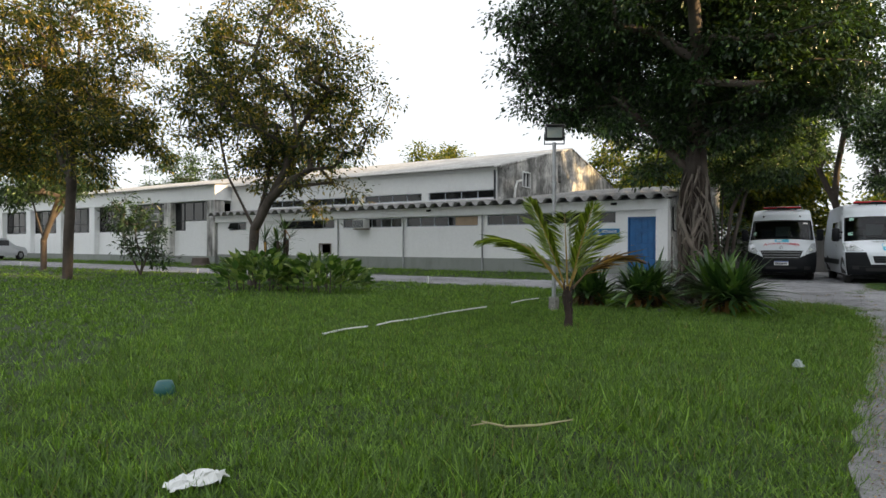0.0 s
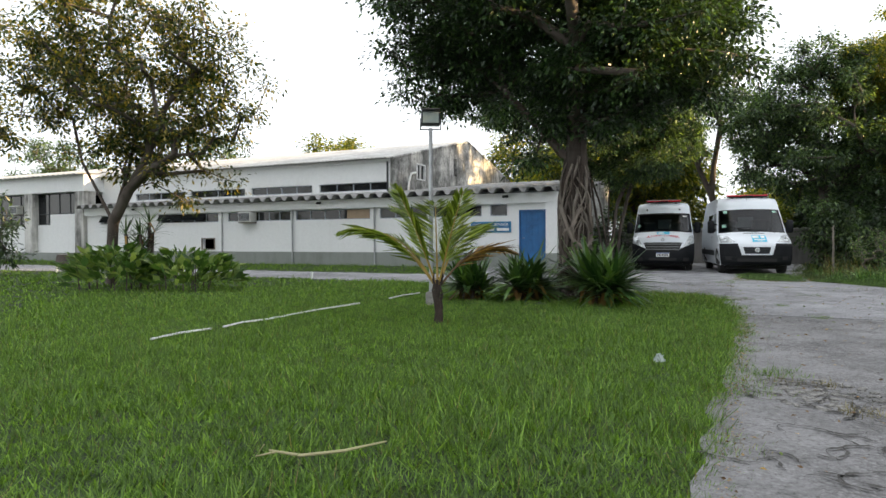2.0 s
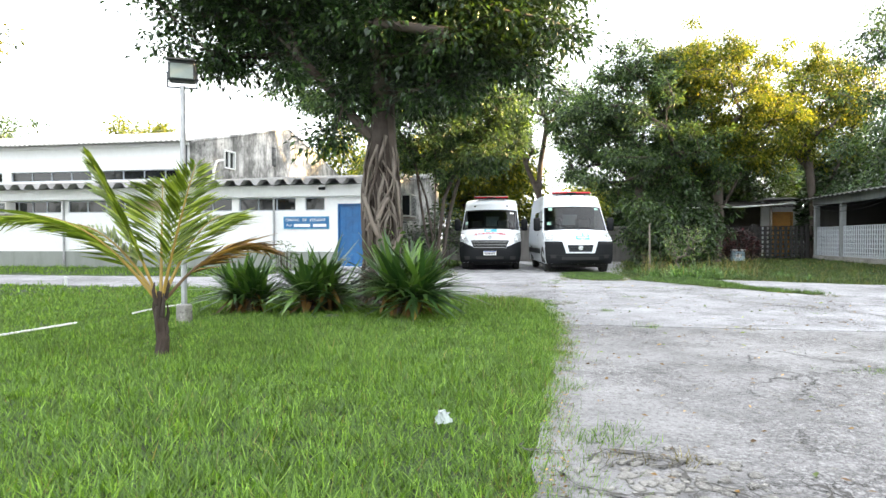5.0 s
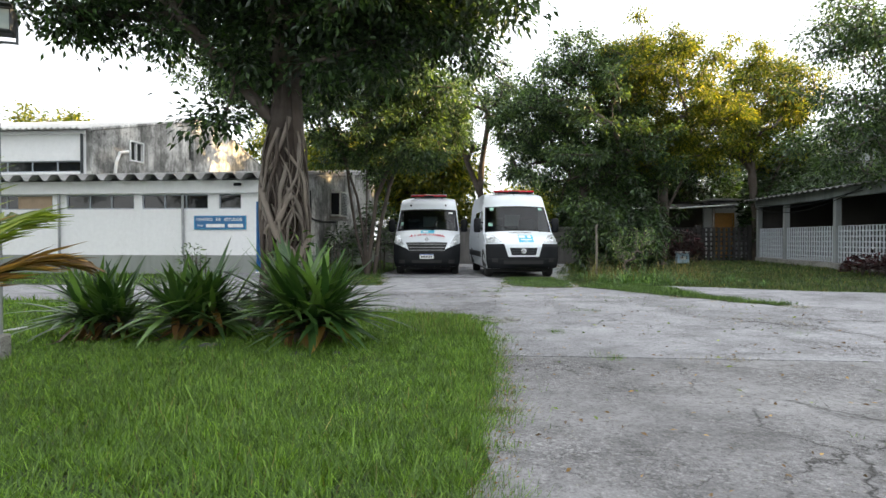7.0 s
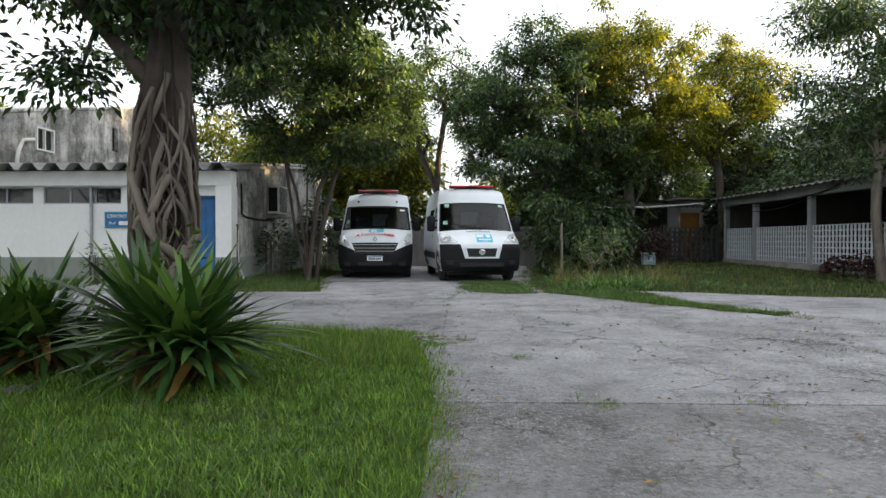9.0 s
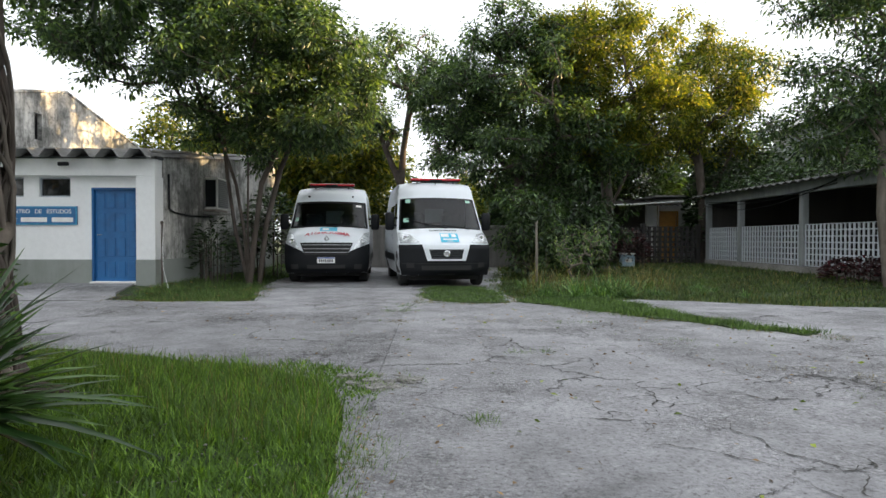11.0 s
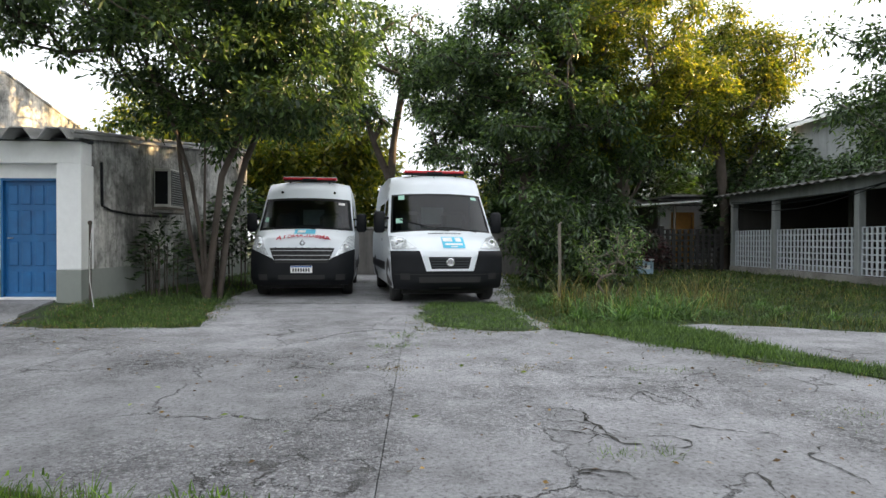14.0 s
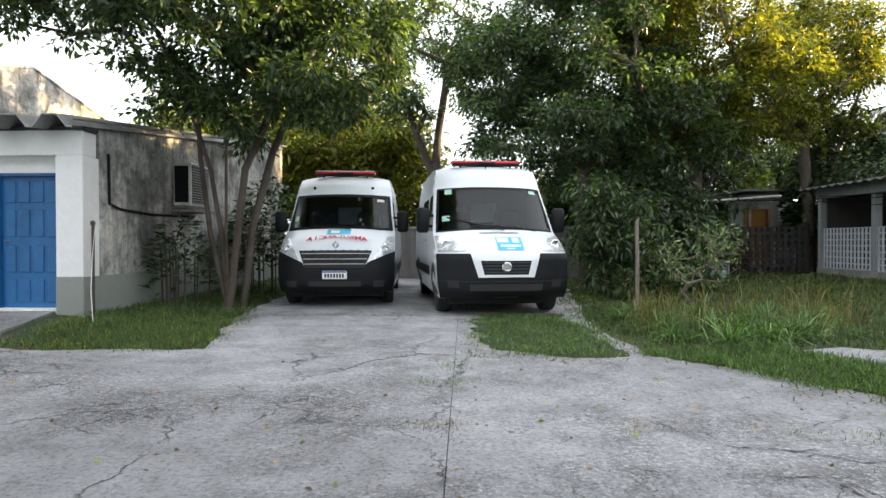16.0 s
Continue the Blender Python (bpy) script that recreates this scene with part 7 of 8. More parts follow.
def fig_roots():
    """The fig's swollen bole and the aerial roots that knit round it and run down to the ground."""
    rng = np.random.default_rng(63)
    host = bpy.data.objects["tree"]

    def girth(z):
        return float(np.interp(z, (0, 0.25, 0.8, 1.4, 1.9, 2.5, 3.2), (0.36, 0.27, 0.225, 0.245, 0.265, 0.22, 0.13)))

    # fluted bole
    bm = bmesh.new()
    sides, rings = 28, []
    for k in range(26):
        z = -0.04 + 3.2 * k / 25
        ring = []
        for q in range(sides):
            a = q * math.tau / sides
            r = girth(z) * (1 + 0.10 * math.sin(5 * a + 1.7 * z) + 0.08 * math.sin(9 * a - 2.6 * z + 1) + 0.04 * math.sin(17 * a + 5 * z)) - 0.03
            ring.append(bm.verts.new((r * math.cos(a) + 0.03 * math.sin(1.9 * z), r * math.sin(a), z)))
        rings.append(ring)
    for r0, r1 in zip(rings, rings[1:]):
        for q in range(sides):
            bm.faces.new((r0[q], r0[(q + 1) % sides], r1[(q + 1) % sides], r1[q]))
    bm.faces.new(rings[-1])
    part("bole", bm, BARK_DARK, host, "fluted dark brown bole", True)
    for k in range(92):
        a0 = k / 92 * math.tau + rng.uniform(-0.15, 0.15)
        turn = (1 if k % 2 else -1) * (rng.uniform(0.1, 1.1) if k % 3 else rng.uniform(1.4, 4.2))
        zt = rng.uniform(0.9, 2.75)
        r0 = 0.010 + 0.028 * rng.uniform() ** 2
        ph, wob = rng.uniform(0, 6.28), rng.uniform(0.15, 0.6)
        pts, rad = [], []
        for s in range(22):
            u = s / 21
            z = zt * (1 - u)
            R = girth(z) + 0.016 + 0.022 * (k % 3) + 0.02 * math.sin(6 * u + ph) + 0.10 * max(0, u - 0.82) - 0.5 * max(0, 0.12 - u)
            a = a0 + turn * u + wob * math.sin(5.5 * u + ph) + 0.12 * math.sin(17 * u + 2 * ph)
            pts.append((R * math.cos(a), R * math.sin(a), z - 0.02))
            rad.append(r0 * (0.7 + 0.5 * u) * (1 + 0.22 * math.sin(11 * u + ph)))
        part("aerial_root", tube(pts, rad, 7), (BARK_GREY, BARK_BROWN, BARK_PALE, BARK_BROWN, BARK_GREY)[k % 5], host, "", True)
    # thick roots that cross the trunk near its foot
    for a_lo, a_hi, z0, rise, r in ((-2.7, 0.2, 0.42, 0.75, 0.055), (-0.6, -2.4, 0.85, 0.9, 0.04), (-2.2, -0.9, 1.2, 0.5, 0.035), (0.1, -1.7, 0.15, 0.55, 0.045)):
        pts = []
        for q in range(16):
            u = q / 15
            a, z = a_lo + (a_hi - a_lo) * u, z0 + rise * u ** 1.5 + 0.04 * math.sin(9 * u)
            R = girth(z) + 0.055
            pts.append((R * math.cos(a), R * math.sin(a), z))
        part("aerial_root", tube(pts, [r * (1 + 0.18 * math.sin(5 * q)) for q in range(16)], 8), BARK_PALE, host, "", True)
    for k in range(9):
        a = k * 0.7 + rng.uniform(-0.2, 0.2)
        L = rng.uniform(0.25, 0.6)
        part("surface_root", tube([(0.28 * math.cos(a), 0.28 * math.sin(a), 0.22), (0.42 * math.cos(a), 0.42 * math.sin(a), 0.07), ((0.42 + L) * math.cos(a + 0.2), (0.42 + L) * math.sin(a + 0.2), -0.02)], [0.05, 0.04, 0.015], 7), BARK_BROWN, host, "", True)


fig_roots()
broad_bush("bright green sprouts at the fig's foot", (-1.35, 12.2), 0.3, 0.25, 1.3, 130, 0.13, 0.05, LEAF_SHRUB, 64, "sprouting_shrub", 5)

# ---- small things ----
pole = thing("floodlight_pole", "slim grey steel pole with a square floodlight", "street lamp", (-3.43, 9.98, 0))
part("pole", tube([(0, 0, 0.0), (0, 0, 2.98)], [0.036, 0.032], 12), GREY_METAL, pole)
part("footing", box((-0.075, -0.075, -0.02), (0.075, 0.075, 0.24), 0.018), CEMENT, pole, "rough concrete footing")
fl = part("floodlight", box((-0.16, -0.10, 3.02), (0.16, 0.10, 3.26), 0.02), DARK_METAL, pole, "dark square floodlight housing")
fl.matrix_local = pose(0, 0, 0, 0, 0, 28)
part("glass", box((-0.13, -0.108, 3.05), (0.13, -0.101, 3.23)), LAMP_GLASS, fl)
part("visor", box((-0.16, -0.2, 3.255), (0.16, -0.09, 3.27)), DARK_METAL, fl)
part("yoke", boxes([((-0.18, -0.02, 2.96), (-0.163, 0.02, 3.14)), ((0.163, -0.02, 2.96), (0.18, 0.02, 3.14)), ((-0.18, -0.02, 2.945), (0.18, 0.02, 2.96))]), DARK_METAL, fl)

stake = thing("wooden_stake", "thin weathered wooden stake in the tall grass", "stake", (3.9, 22.3, 0))
part("shaft", tube([(0, 0, -0.05), (0.01, 0.0, 0.8), (-0.005, 0.0, 1.48)], [0.035, 0.032, 0.028], 7), TIMBER, stake)
part("tip", tube([(-0.005, 0, 1.44), (0.03, 0, 1.52)], [0.03, 0.012], 6), TIMBER, stake)

bin_ = thing("plastic_crate", "small pale blue and white plastic box on the grass", "box", (8.75, 31.2, 0.09))
part("body", box((-0.24, -0.18, 0), (0.24, 0.18, 0.46), 0.02), plain("pale_blue", (0.36, 0.50, 0.62), 0.5), bin_)
part("lid", box((-0.26, -0.2, 0.44), (0.26, 0.2, 0.5), 0.015), PVC, bin_)
part("label_mark", box((-0.12, -0.186, 0.16), (0.12, -0.181, 0.3)), PVC, bin_)

pipe_wall = thing("standing_pipe", "thin rusty pipe standing at the wall corner", "pipe", (-4.07, 21.32, 0.05))
part("pipe", tube([(0, 0, -0.05), (0.0, 0, 0.7), (0.005, 0, 1.36)], 0.022, 8), BARK_BROWN, pipe_wall)
part("knob", lathe([(0.02, 1.35), (0.035, 1.37), (0.035, 1.40), (0.015, 1.42)], 10), BARK_BROWN, pipe_wall)
part("string", tube([(0.03, 0, 1.3), (0.05, -0.1, 0.9), (0.15, -0.3, 0.45), (0.45, -0.75, 0.05)], 0.005, 4), PVC, pipe_wall, "loose white cord")

for k, (x, y) in enumerate(((-9.65, 15.02), (-21.0, 15.1), (-37.0, 15.3), (-14.6, 15.05), (-5.2, 14.9))):
    m = thing("marker_stub", "short white marker stub at the path edge", "marker", (x, y, 0), 0, "white path markers")
    part("stub", tube([(0, 0, -0.03), (0, 0, 0.20)], [0.035, 0.03], 8), PVC, m)
    part("cap", lathe([(0.03, 0.195), (0.038, 0.2), (0.03, 0.225), (0.01, 0.23)], 8), PVC, m)

lay = thing("plastic_pipe", "long white plastic pipe lying in the grass", "pipe", (0, 0, 0))
for ya, yb in ((5.3, 6.15), (6.35, 7.05), (7.1, 9.4), (10.4, 11.6)):
    part("length", tube([(-4.48, ya, 0.055), (-4.5, (ya + yb) / 2, 0.066), (-4.47, yb, 0.06)], 0.0125, 8), PVC, lay)

stick = thing("dry_frond_stalk", "dry straw-coloured frond stalk on the grass", "stalk", (0, 0, 0))
part("stalk", tube([(-0.44, 3.33, 0.085), (-0.58, 3.16, 0.07), (-0.74, 3.03, 0.065), (-0.88, 2.97, 0.09)], [0.004, 0.008, 0.008, 0.005], 6), STRAW, stick)
part("stub", tube([(-0.84, 2.98, 0.085), (-0.92, 2.92, 0.07), (-0.90, 2.96, 0.12)], [0.006, 0.005, 0.003], 6), STRAW, stick)

pot = thing("plastic_pot", "upturned teal plastic pot half hidden in grass", "pot", (-3.42, 2.52, -0.03))
part("bowl", lathe([(0.015, 0.14), (0.055, 0.136), (0.074, 0.09), (0.085, 0.0), (0.078, 0.0)], 18), TEAL, pot, "", True)
part("rim", lathe([(0.083, 0.0), (0.093, 0.005), (0.093, 0.022), (0.083, 0.026)], 18), TEAL, pot)


def crumpled(name, label, at, w, d, h, rz, mat, seed):
    rng = np.random.default_rng(seed)
    t = thing(name, label, "litter", at, rz)
    n, m = 12, 8
    bm = bmesh.new()
    g = [[bm.verts.new((w * (i / n - 0.5) + rng.normal() * 0.008, d * (j / m - 0.5) + rng.normal() * 0.008, h * math.sin(math.pi * i / n) ** 0.5 * math.sin(math.pi * j / m) ** 0.5 + abs(rng.normal()) * 0.012)) for j in range(m + 1)] for i in range(n + 1)]
    for i in range(n):
        for j in range(m):
            bm.faces.new((g[i][j], g[i + 1][j], g[i + 1][j + 1], g[i][j + 1]))
    bot = bm.faces.new([r[0] for r in g] + [g[n][j] for j in range(1, m + 1)] + [g[i][m] for i in range(n - 1, -1, -1)] + [g[0][j] for j in range(m - 1, 0, -1)])
    part("shell", bm, mat, t)
    part("fold", tube([(-w * 0.3, 0, h * 0.9), (w * 0.25, d * 0.1, h)], 0.006, 5), mat, t)


crumpled("foam_tray", "crumpled white foam tray in the grass", (-1.55, 1.5, 0.04), 0.27, 0.12, 0.045, 70, PVC, 81)
crumpled("plastic_cup", "small crushed clear plastic cup in the grass", (0.57, 6.24, 0.045), 0.065, 0.05, 0.06, 10, plain("clear_cup", (0.42, 0.47, 0.46), 0.3), 82)

stump = thing("tree_stump", "sawn brown tree stump by the path", "stump", (-27.6, 19.9, 0.08))
part("bole", lathe([(0.62, -0.05), (0.46, 0.12), (0.42, 0.35), (0.40, 0.42), (0.38, 0.42)], 14), BARK_BROWN, stump)
part("cut_face", lathe([(0.39, 0.421), (0.38, 0.428), (0.02, 0.43)], 14), TIMBER, stump)


def leaf_litter(name, label, area, count, size, mat, seed, z=0.03):
    rng = np.random.default_rng(seed)
    P = np.array(area)
    x, y = rng.uniform(P[:, 0].min(), P[:, 0].max(), count * 6), rng.uniform(P[:, 1].min(), P[:, 1].max(), count * 6)
    k = inside(area, x, y)
    x, y = x[k][:count], y[k][:count]
    p = np.stack([x, y, ground_h(x, y) + z], -1)
    a = rng.uniform(0, math.tau, len(x))
    v, f = leaves_np(rng, p, np.stack([np.cos(a), np.sin(a), rng.uniform(0, 0.25, len(x))], -1), size, size * 0.45, 0.0, 0.2)
    return tagged(mesh_np(name, v, f, mat), label, "leaves", kind="stuff")


DRIVE = [(1.2, 1.0), (1.25, 12.5), (-0.5, 15.0), (-3.5, 18.5), (3.0, 18.6), (4.6, 16.2), (8.0, 13.0), (8.0, 1.0)]
leaf_litter("fallen_leaves", "scattered dry brown leaves on the concrete", DRIVE, 1100, 0.042, LEAF_DRY, 91)
leaf_litter("fallen_leaves", "scattered fresh yellow-green leaves on the concrete", DRIVE, 160, 0.055, LEAF_PALM, 92)
leaf_litter("fallen_leaves", "dead leaves on the grass by the end wall", SIDE_STRIP, 160, 0.06, LEAF_DRY, 93, 0.05)
LAWN_RIM = [(1.02, 1.5), (1.17, 1.5), (1.14, 3.0), (1.24, 5.5), (1.29, 7.0), (1.34, 9.0), (1.34, 10.8), (1.22, 12.2), (1.1, 12.1), (1.15, 9.0), (1.08, 5.0)]
leaf_litter("leaf_debris", "brown leaf scraps and chips along the lawn edge", LAWN_RIM, 900, 0.022, LEAF_DRY, 94, 0.028)
CRACK_TUFTS = [(1.14, 16.35, 0.25), (1.14, 17.6, 0.22), (1.12, 18.4, 0.3), (1.6, 5.9, 0.22), (1.5, 6.3, 0.2), (1.45, 6.15, 0.15), (1.85, 5.2, 0.2), (1.2, 7.9, 0.15), (2.2, 10.5, 0.18), (3.2, 10.5, 0.2), (1.3, 13.0, 0.3), (0.9, 13.25, 0.3), (2.3, 16.35, 0.2), (3.4, 16.3, 0.3), (4.1, 14.8, 0.35), (4.4, 13.4, 0.3), (4.7, 12.4, 0.35), (3.5, 8.2, 0.3), (5.0, 13.0, 0.3), (2.5, 14.2, 0.15), (1.2, 9.8, 0.12), (1.25, 8.6, 0.12), (1.9, 12.0, 0.12), (4.9, 9.4, 0.3), (5.5, 11.5, 0.3)]
for k, (x, y, r) in enumerate(CRACK_TUFTS):
    ring = [(x + r * (1.6 if k % 2 else 0.7) * math.cos(a), y + r * (0.4 if k % 2 else 1.0) * math.sin(a)) for a in np.linspace(0, math.tau, 9)[:-1]]
    o = grass_blades("crack_tuft", "small tuft of weeds in a concrete crack", ring, 130, 0.045, GRASS if k % 3 else GRASS_DRY, 200 + k, 1.1, 0.004, tuft=0.2)
    o.location.z = 0.02


DARK_EARTH = plain("dark_earth", (0.055, 0.052, 0.047), 0.95, 0, 0.3, 9, 0.6)
cracks = thing("pavement_cracks", "dark branching cracks filled with earth in the concrete", "pavement", kind="structure")


def crack(x, y, heading, length, width, rnd, depth=0):
    """A ragged gap that wanders over the slab, with side branches."""
    n = max(6, int(length / 0.035))
    bm = bmesh.new()
    prev, branches = None, []
    for k in range(n + 1):
        u = k / n
        w = 0.8 * width * (0.15 + 1.2 * rnd.random() ** 2) * math.sin(math.pi * (0.06 + 0.9 * u))
        dx, dy = -math.sin(heading), math.cos(heading)
        row = [bm.verts.new((x + dx * w, y + dy * w, 0.0308)), bm.verts.new((x - dx * w * (0.3 + rnd.random()), y - dy * w * (0.3 + rnd.random()), 0.0308))]
        if prev:
            bm.faces.new((prev[0], row[0], row[1], prev[1]))
        prev = row
        if depth < 2 and 0.15 < u < 0.85 and rnd.random() < 0.07:
            branches.append((x, y, heading + rnd.choice((-1, 1)) * rnd.uniform(0.6, 1.4)))
        heading += rnd.uniform(-0.75, 0.75)
        x, y = x + math.cos(heading) * length / n, y + math.sin(heading) * length / n
    bmesh.ops.recalc_face_normals(bm, faces=bm.faces)
    part("crack", bm, DARK_EARTH, cracks)
    for b in branches:
        crack(*b, length * rnd.uniform(0.3, 0.6), width * 0.8, rnd, depth + 1)


rnd = random.Random(77)
for cx, cy, spread, n, length, width in ((1.6, 5.6, 0.35, 12, 0.55, 0.022), (1.85, 4.9, 0.4, 9, 0.5, 0.020), (1.62, 4.1, 0.35, 8, 0.55, 0.020), (4.6, 14.0, 1.2, 9, 1.3, 0.012), (4.4, 11.5, 1.2, 6, 1.2, 0.012), (3.0, 12.2, 0.8, 5, 0.9, 0.011), (1.9, 3.0, 0.4, 4, 0.5, 0.016), (2.7, 14.2, 0.4, 7, 0.6, 0.016), (1.05, 13.05, 0.3, 5, 0.4, 0.016), (2.9, 10.6, 1.0, 5, 0.9, 0.010), (3.4, 15.2, 1.0, 7, 0.9, 0.010), (4.2, 8.0, 1.0, 5, 1.0, 0.012), (3.6, 16.9, 0.7, 6, 0.8, 0.010), (-1.5, 17.0, 1.0, 3, 0.8, 0.007), (2.2, 12.6, 0.8, 4, 0.7, 0.008)):
    for _ in range(n):
        crack(cx + rnd.uniform(-spread, spread), cy + rnd.uniform(-spread, spread), rnd.choice((0, math.pi / 2, math.pi)) + rnd.uniform(-0.7, 0.7), length * rnd.uniform(0.6, 1.3), width, rnd)


def rubble(name, label, cx, cy, rx, ry, count, size, seed):
    """Broken chips of concrete in a worn hollow."""
    rng = np.random.default_rng(seed)
    V, F = [], []
    base = np.array([[-1, -1, 0], [1, -1, 0], [1, 1, 0], [-1, 1, 0], [-0.7, -0.7, 1], [0.7, -0.7, 1], [0.7, 0.7, 1], [-0.7, 0.7, 1]], float)
    quads = np.array([[3, 2, 1, 0], [4, 5, 6, 7], [0, 1, 5, 4], [1, 2, 6, 5], [2, 3, 7, 6], [3, 0, 4, 7]])
    for k in range(count):
        a, r = rng.uniform(0, math.tau), rng.uniform() ** 0.7
        s = size * rng.uniform(0.3, 1.2)
        b = (base + rng.normal(size=base.shape) * 0.18) * np.array([s, s * rng.uniform(0.5, 1), s * 0.35])
        t = rng.uniform(0, math.tau)
        c_, s_ = math.cos(t), math.sin(t)
        b = b @ np.array([[c_, s_, 0], [-s_, c_, 0], [0, 0, 1]])
        V.append(b + np.array([cx + rx * r * math.cos(a), cy + ry * r * math.sin(a), 0.018]))
        F.append(quads + 8 * k)
    return tagged(mesh_np(name, np.concatenate(V), np.concatenate(F), CEMENT), label, "rubble", kind="stuff")


rubble("concrete_chips", "broken concrete chips in a worn hollow", 1.68, 5.6, 0.42, 0.5, 160, 0.028, 96)
rubble("concrete_chips", "broken concrete chips by the worn joint", 1.15, 13.0, 0.35, 0.3, 60, 0.05, 97)
rubble("gravel", "loose grit scattered over the drive", 1.6, 14.0, 3.4, 3.8, 2600, 0.011, 98)
rubble("gravel", "loose grit scattered over the drive", 2.8, 7.0, 1.8, 5.0, 1500, 0.010, 99)


def small_car():
    """Silver hatchback, seen from behind on the far path."""
    c = thing("hatchback_car", "silver compact hatchback parked by the far building", "car", (-49.0, 18.7, 0.12), 28)
    side = [(0.15, 0.3), (0.0, 0.55), (0.02, 0.85), (0.22, 1.0), (0.5, 1.42), (0.9, 1.52), (1.9, 1.5), (2.7, 1.0), (3.6, 0.85), (3.8, 0.6), (3.75, 0.3)]
    bm = bmesh.new()
    rings = []
    for x, k in ((-0.84, 0.97), (-0.70, 1.0), (0.70, 1.0), (0.84, 0.97)):
        rings.append([bm.verts.new((x * (1 - 0.16 * max(0, z - 0.9) / 0.6), (y - 1.9) * k, z)) for y, z in side])
    for a, b in zip(rings, rings[1:]):
        for i in range(len(side)):
            j = (i + 1) % len(side)
            bm.faces.new((a[i], a[j], b[j], b[i]))
    bm.faces.new(rings[0][::-1])
    bm.faces.new(rings[-1])
    bmesh.ops.recalc_face_normals(bm, faces=bm.faces)
    part("body", bm, plain("silver_paint", (0.55, 0.56, 0.58), 0.3, 0.6, 0.05), c)
    for s in (-1, 1):
        part("side_window", boxes([((s * 0.795 - 0.006, -1.25, 1.0), (s * 0.795 + 0.006, 0.2, 1.36))]), GLASS, c)
        for y in (-1.2, 1.2):
            w = part("wheel", lathe([(0.2, -0.09), (0.30, -0.09), (0.31, 0.0), (0.30, 0.09), (0.2, 0.09)], 18, None, "x", (s * 0.77, y, 0.31)), RUBBER, c)
            part("rim", lathe([(0.2, 0.085 * s), (0.15, 0.095 * s), (0.03, 0.1 * s)], 14, None, "x", (s * 0.77, y, 0.31)), GREY_METAL, w)
    part("rear_window", boxes([((-0.62, -1.66, 1.05), (0.62, -1.55, 1.38))]), GLASS, c)
    part("tail_lamp", box((-0.8, -1.88, 0.8), (-0.66, -1.7, 1.0)), RED_LENS, c)
    part("tail_lamp", box((0.66, -1.88, 0.8), (0.8, -1.7, 1.0)), RED_LENS, c)


small_car()
tree("sparse leggy shrub in front of the white building", (-22.0, 13.3), [[(0, 0, 0), (0.1, 0, 0.5), (-0.3, 0, 1.4)], [(0.05, 0, 0), (0.5, 0, 0.9), (1.2, 0, 2.0)], [(-0.1, 0, 0), (-0.7, 0, 0.8), (-1.2, 0, 1.5)]],
     [(0, 0, 1.6, 1.6, 0.8, 1.2), (0.8, 0, 0.7, 0.9, 0.5, 0.4), (-1.0, 0, 2.4, 0.9, 0.7, 0.7)], 70, 26, 0.2, 0.07, BARK_BROWN, LEAF_DARK, 83, 0.05, 0.22, name="shrub", category="shrub")


# ---- worn edges, stones and climbing growth ----
for k, (x, y, r) in enumerate(((-0.72, 10.38, 0.10), (-1.75, 10.72, 0.14), (-1.95, 10.6, 0.09), (-0.35, 10.5, 0.07))):
    rng = np.random.default_rng(300 + k)
    st = thing("flat_stone", "flat grey stone half buried at the plant's foot", "stone", (x, y, 0.0), 40 * k, "stones under the spiky plants")
    bm = bmesh.new()
    bmesh.ops.create_icosphere(bm, subdivisions=2, radius=r * 0.8)
    for v in bm.verts:
        v.co = Vector((v.co.x * 1.25, v.co.y * 0.85, v.co.z * 0.45 + 0.01)) + Vector(rng.normal(size=3) * r * 0.06)
    part("rock", bm, CONCRETE_DARK, st)
for poly, seed in ((GRASS_ISLAND, 310), (GRASS_STRIP, 311), (SIDE_STRIP[:3] + SIDE_STRIP[-1:], 312)):
    cx, cy = sum(p[0] for p in poly) / len(poly), sum(p[1] for p in poly) / len(poly)
    wide = rough([(x + 0.16 * np.sign(x - cx), y + 0.22 * np.sign(y - cy)) for x, y in poly], 0.25, 0.2, seed)
    leaf_litter("leaf_debris", "brown leaf scraps and dead grass round the verge", wide, 900, 0.03, LEAF_DRY, seed, 0.03)
    grass_blades("edge_grass", "thin straggling grass creeping out of the verge", wide, 2600, 0.04, GRASS_MID, seed + 10, 1.3, 0.006, tuft=0.2).location.z = 0.02
    grass_blades("dry_grass", "browned trodden grass round the verge", wide, 2200, 0.035, GRASS_DRY, seed + 20, 1.4, 0.006, tuft=0.2).location.z = 0.02


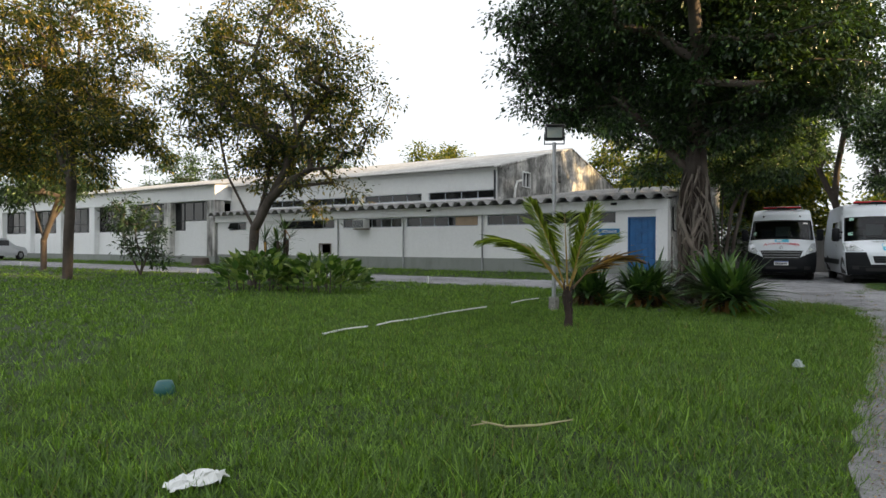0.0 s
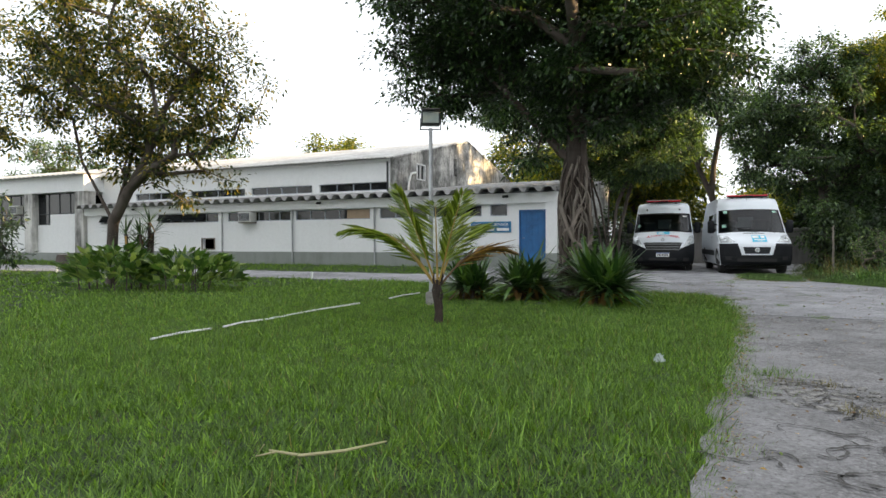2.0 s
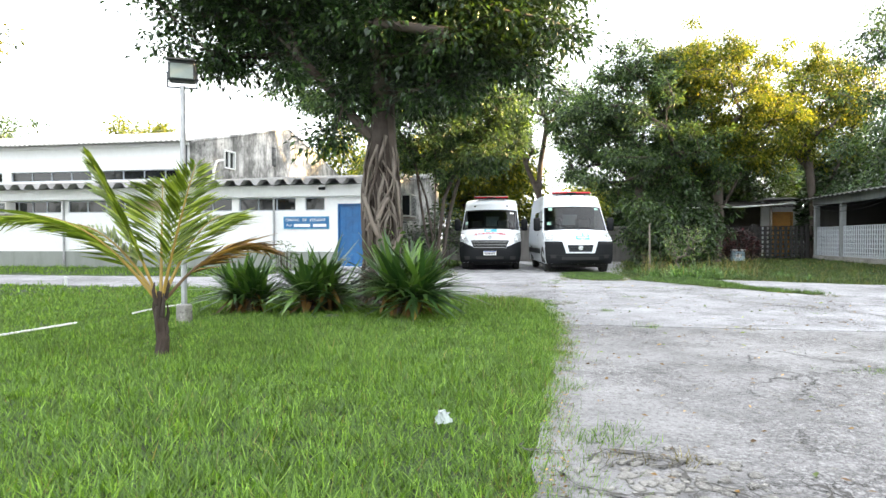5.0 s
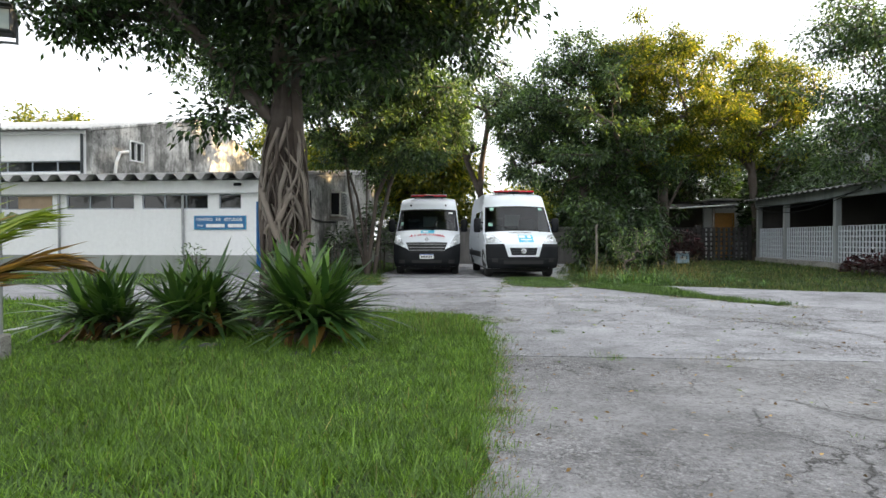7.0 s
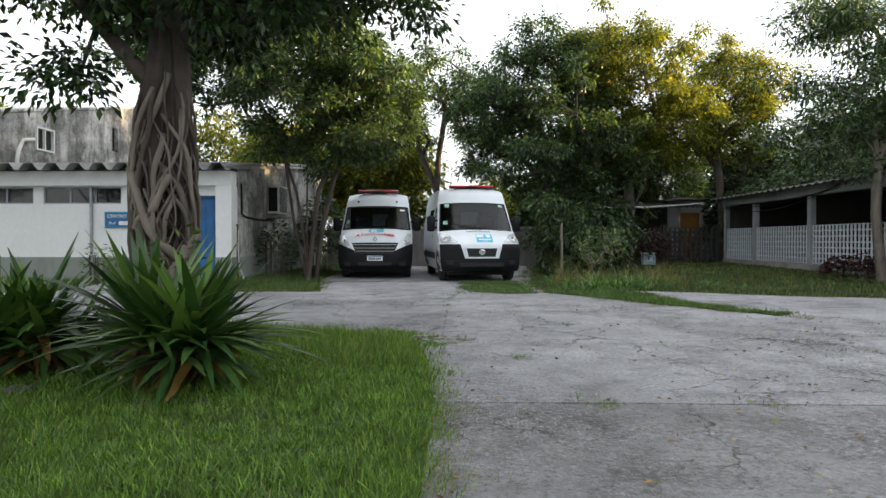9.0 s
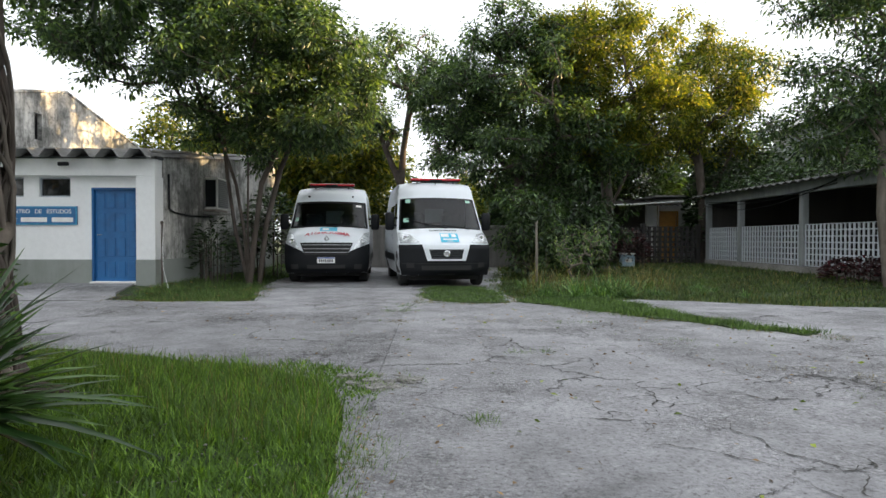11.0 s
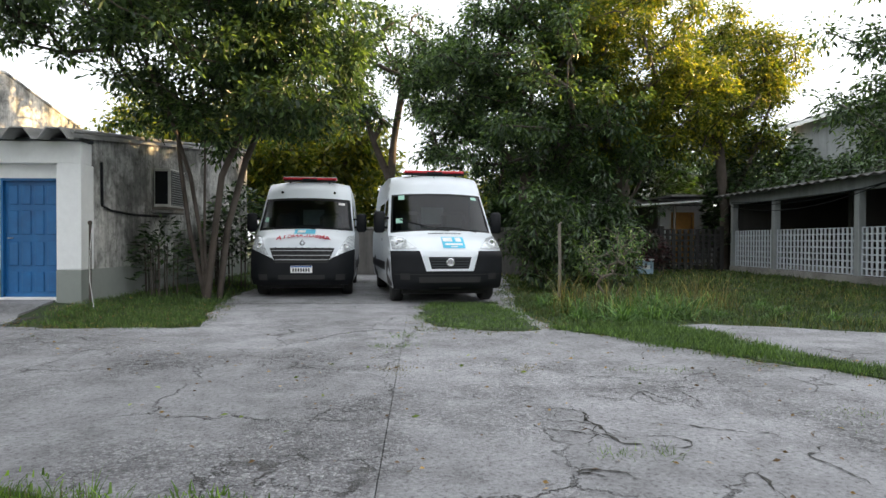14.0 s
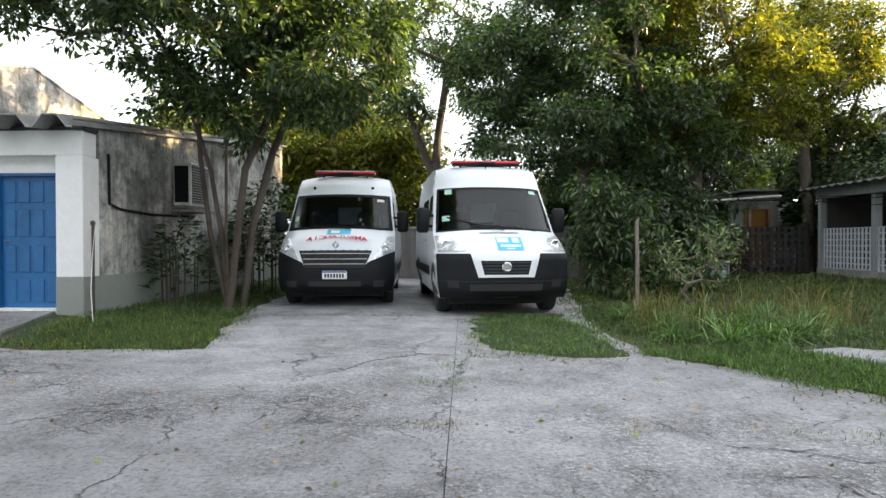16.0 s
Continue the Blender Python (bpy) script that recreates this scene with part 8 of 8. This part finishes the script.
def roof_vine(label, x0, x1, y0, y1, count, hang, seed):
    """A creeper that lies in heaps over the shed roof and runs out towards its edge."""
    rng = np.random.default_rng(seed)
    v = thing("climbing_vine", label, "vine", (0, 0, 0))
    for k in range(7):
        y = y0 + (y1 - y0) * (k + rng.uniform(0.2, 0.8)) / 7
        pts = [(x0 + (x1 - x0) * u, y + 0.5 * math.sin(3 * u + k), 2.82 + 0.147 * (x0 + (x1 - x0) * u - SX + 0.45) + 0.05) for u in np.linspace(0, 1, 8)]
        part("stem", tube(pts, 0.018, 5), BARK_BROWN, v)
    n = count
    x, y = rng.uniform(x0, x1, n), rng.uniform(y0, y1, n)
    heap = 0.5 + 0.5 * np.sin(x * 2.3 + 2 * np.sin(y * 1.1)) * np.sin(y * 1.9 + np.sin(x * 1.7))
    z = 2.76 + 0.147 * (x - SX + 0.45) + (0.12 + 0.75 * heap) * rng.uniform(0, 1, n)
    edge = rng.uniform(size=n) < 0.05
    x = np.where(edge, x0 - 0.4 * rng.uniform(0, 1, n), x)
    z = np.where(edge, 2.79 + 0.147 * (x - SX + 0.45) + hang * rng.uniform(0, 1, n) ** 2 * heap, z)
    al = rng.normal(size=(n, 3)) * 0.6 + np.array([-0.5, 0, 0.1])
    lv, lf = leaves_np(rng, np.stack([x, y, z], -1), al, 0.15, 0.075, 0.4)
    mesh_np("foliage", lv, lf, LEAF_DARK, v)


roof_vine("dense dark creeper heaped over the shed roof", SX + 0.5, SX + 4.3, 27.0, 32.0, 7000, 0.25, 320)
roof_vine("thin dark creeper along the shed roof", SX + 0.9, SX + 4.3, 18.0, 27.0, 3600, 0.12, 321)
for k, (x, y, r) in enumerate(((0.93, 13.16, 0.13), (1.1, 13.0, 0.09), (1.16, 12.78, 0.11), (0.98, 12.9, 0.07))):
    frag = random.Random(330 + k)
    piece = thing("broken_slab", "broken piece of grey concrete at the lawn corner", "concrete", (x, y, 0.02), 0, "broken pieces of the drive")
    ring = [(r * frag.uniform(0.7, 1.15) * math.cos(a), 0.75 * r * frag.uniform(0.7, 1.15) * math.sin(a)) for a in np.linspace(0, math.tau, 8)[:-1]]
    bm = bmesh.new()
    low = [bm.verts.new((px, py, -0.02)) for px, py in ring]
    high = [bm.verts.new((px * 0.92, py * 0.92, 0.028 + frag.uniform(-0.006, 0.006))) for px, py in ring]
    for i in range(7):
        bm.faces.new((low[i], low[(i + 1) % 7], high[(i + 1) % 7], high[i]))
    bm.faces.new(high)
    bmesh.ops.recalc_face_normals(bm, faces=bm.faces)
    part("block", bm, CEMENT, piece)
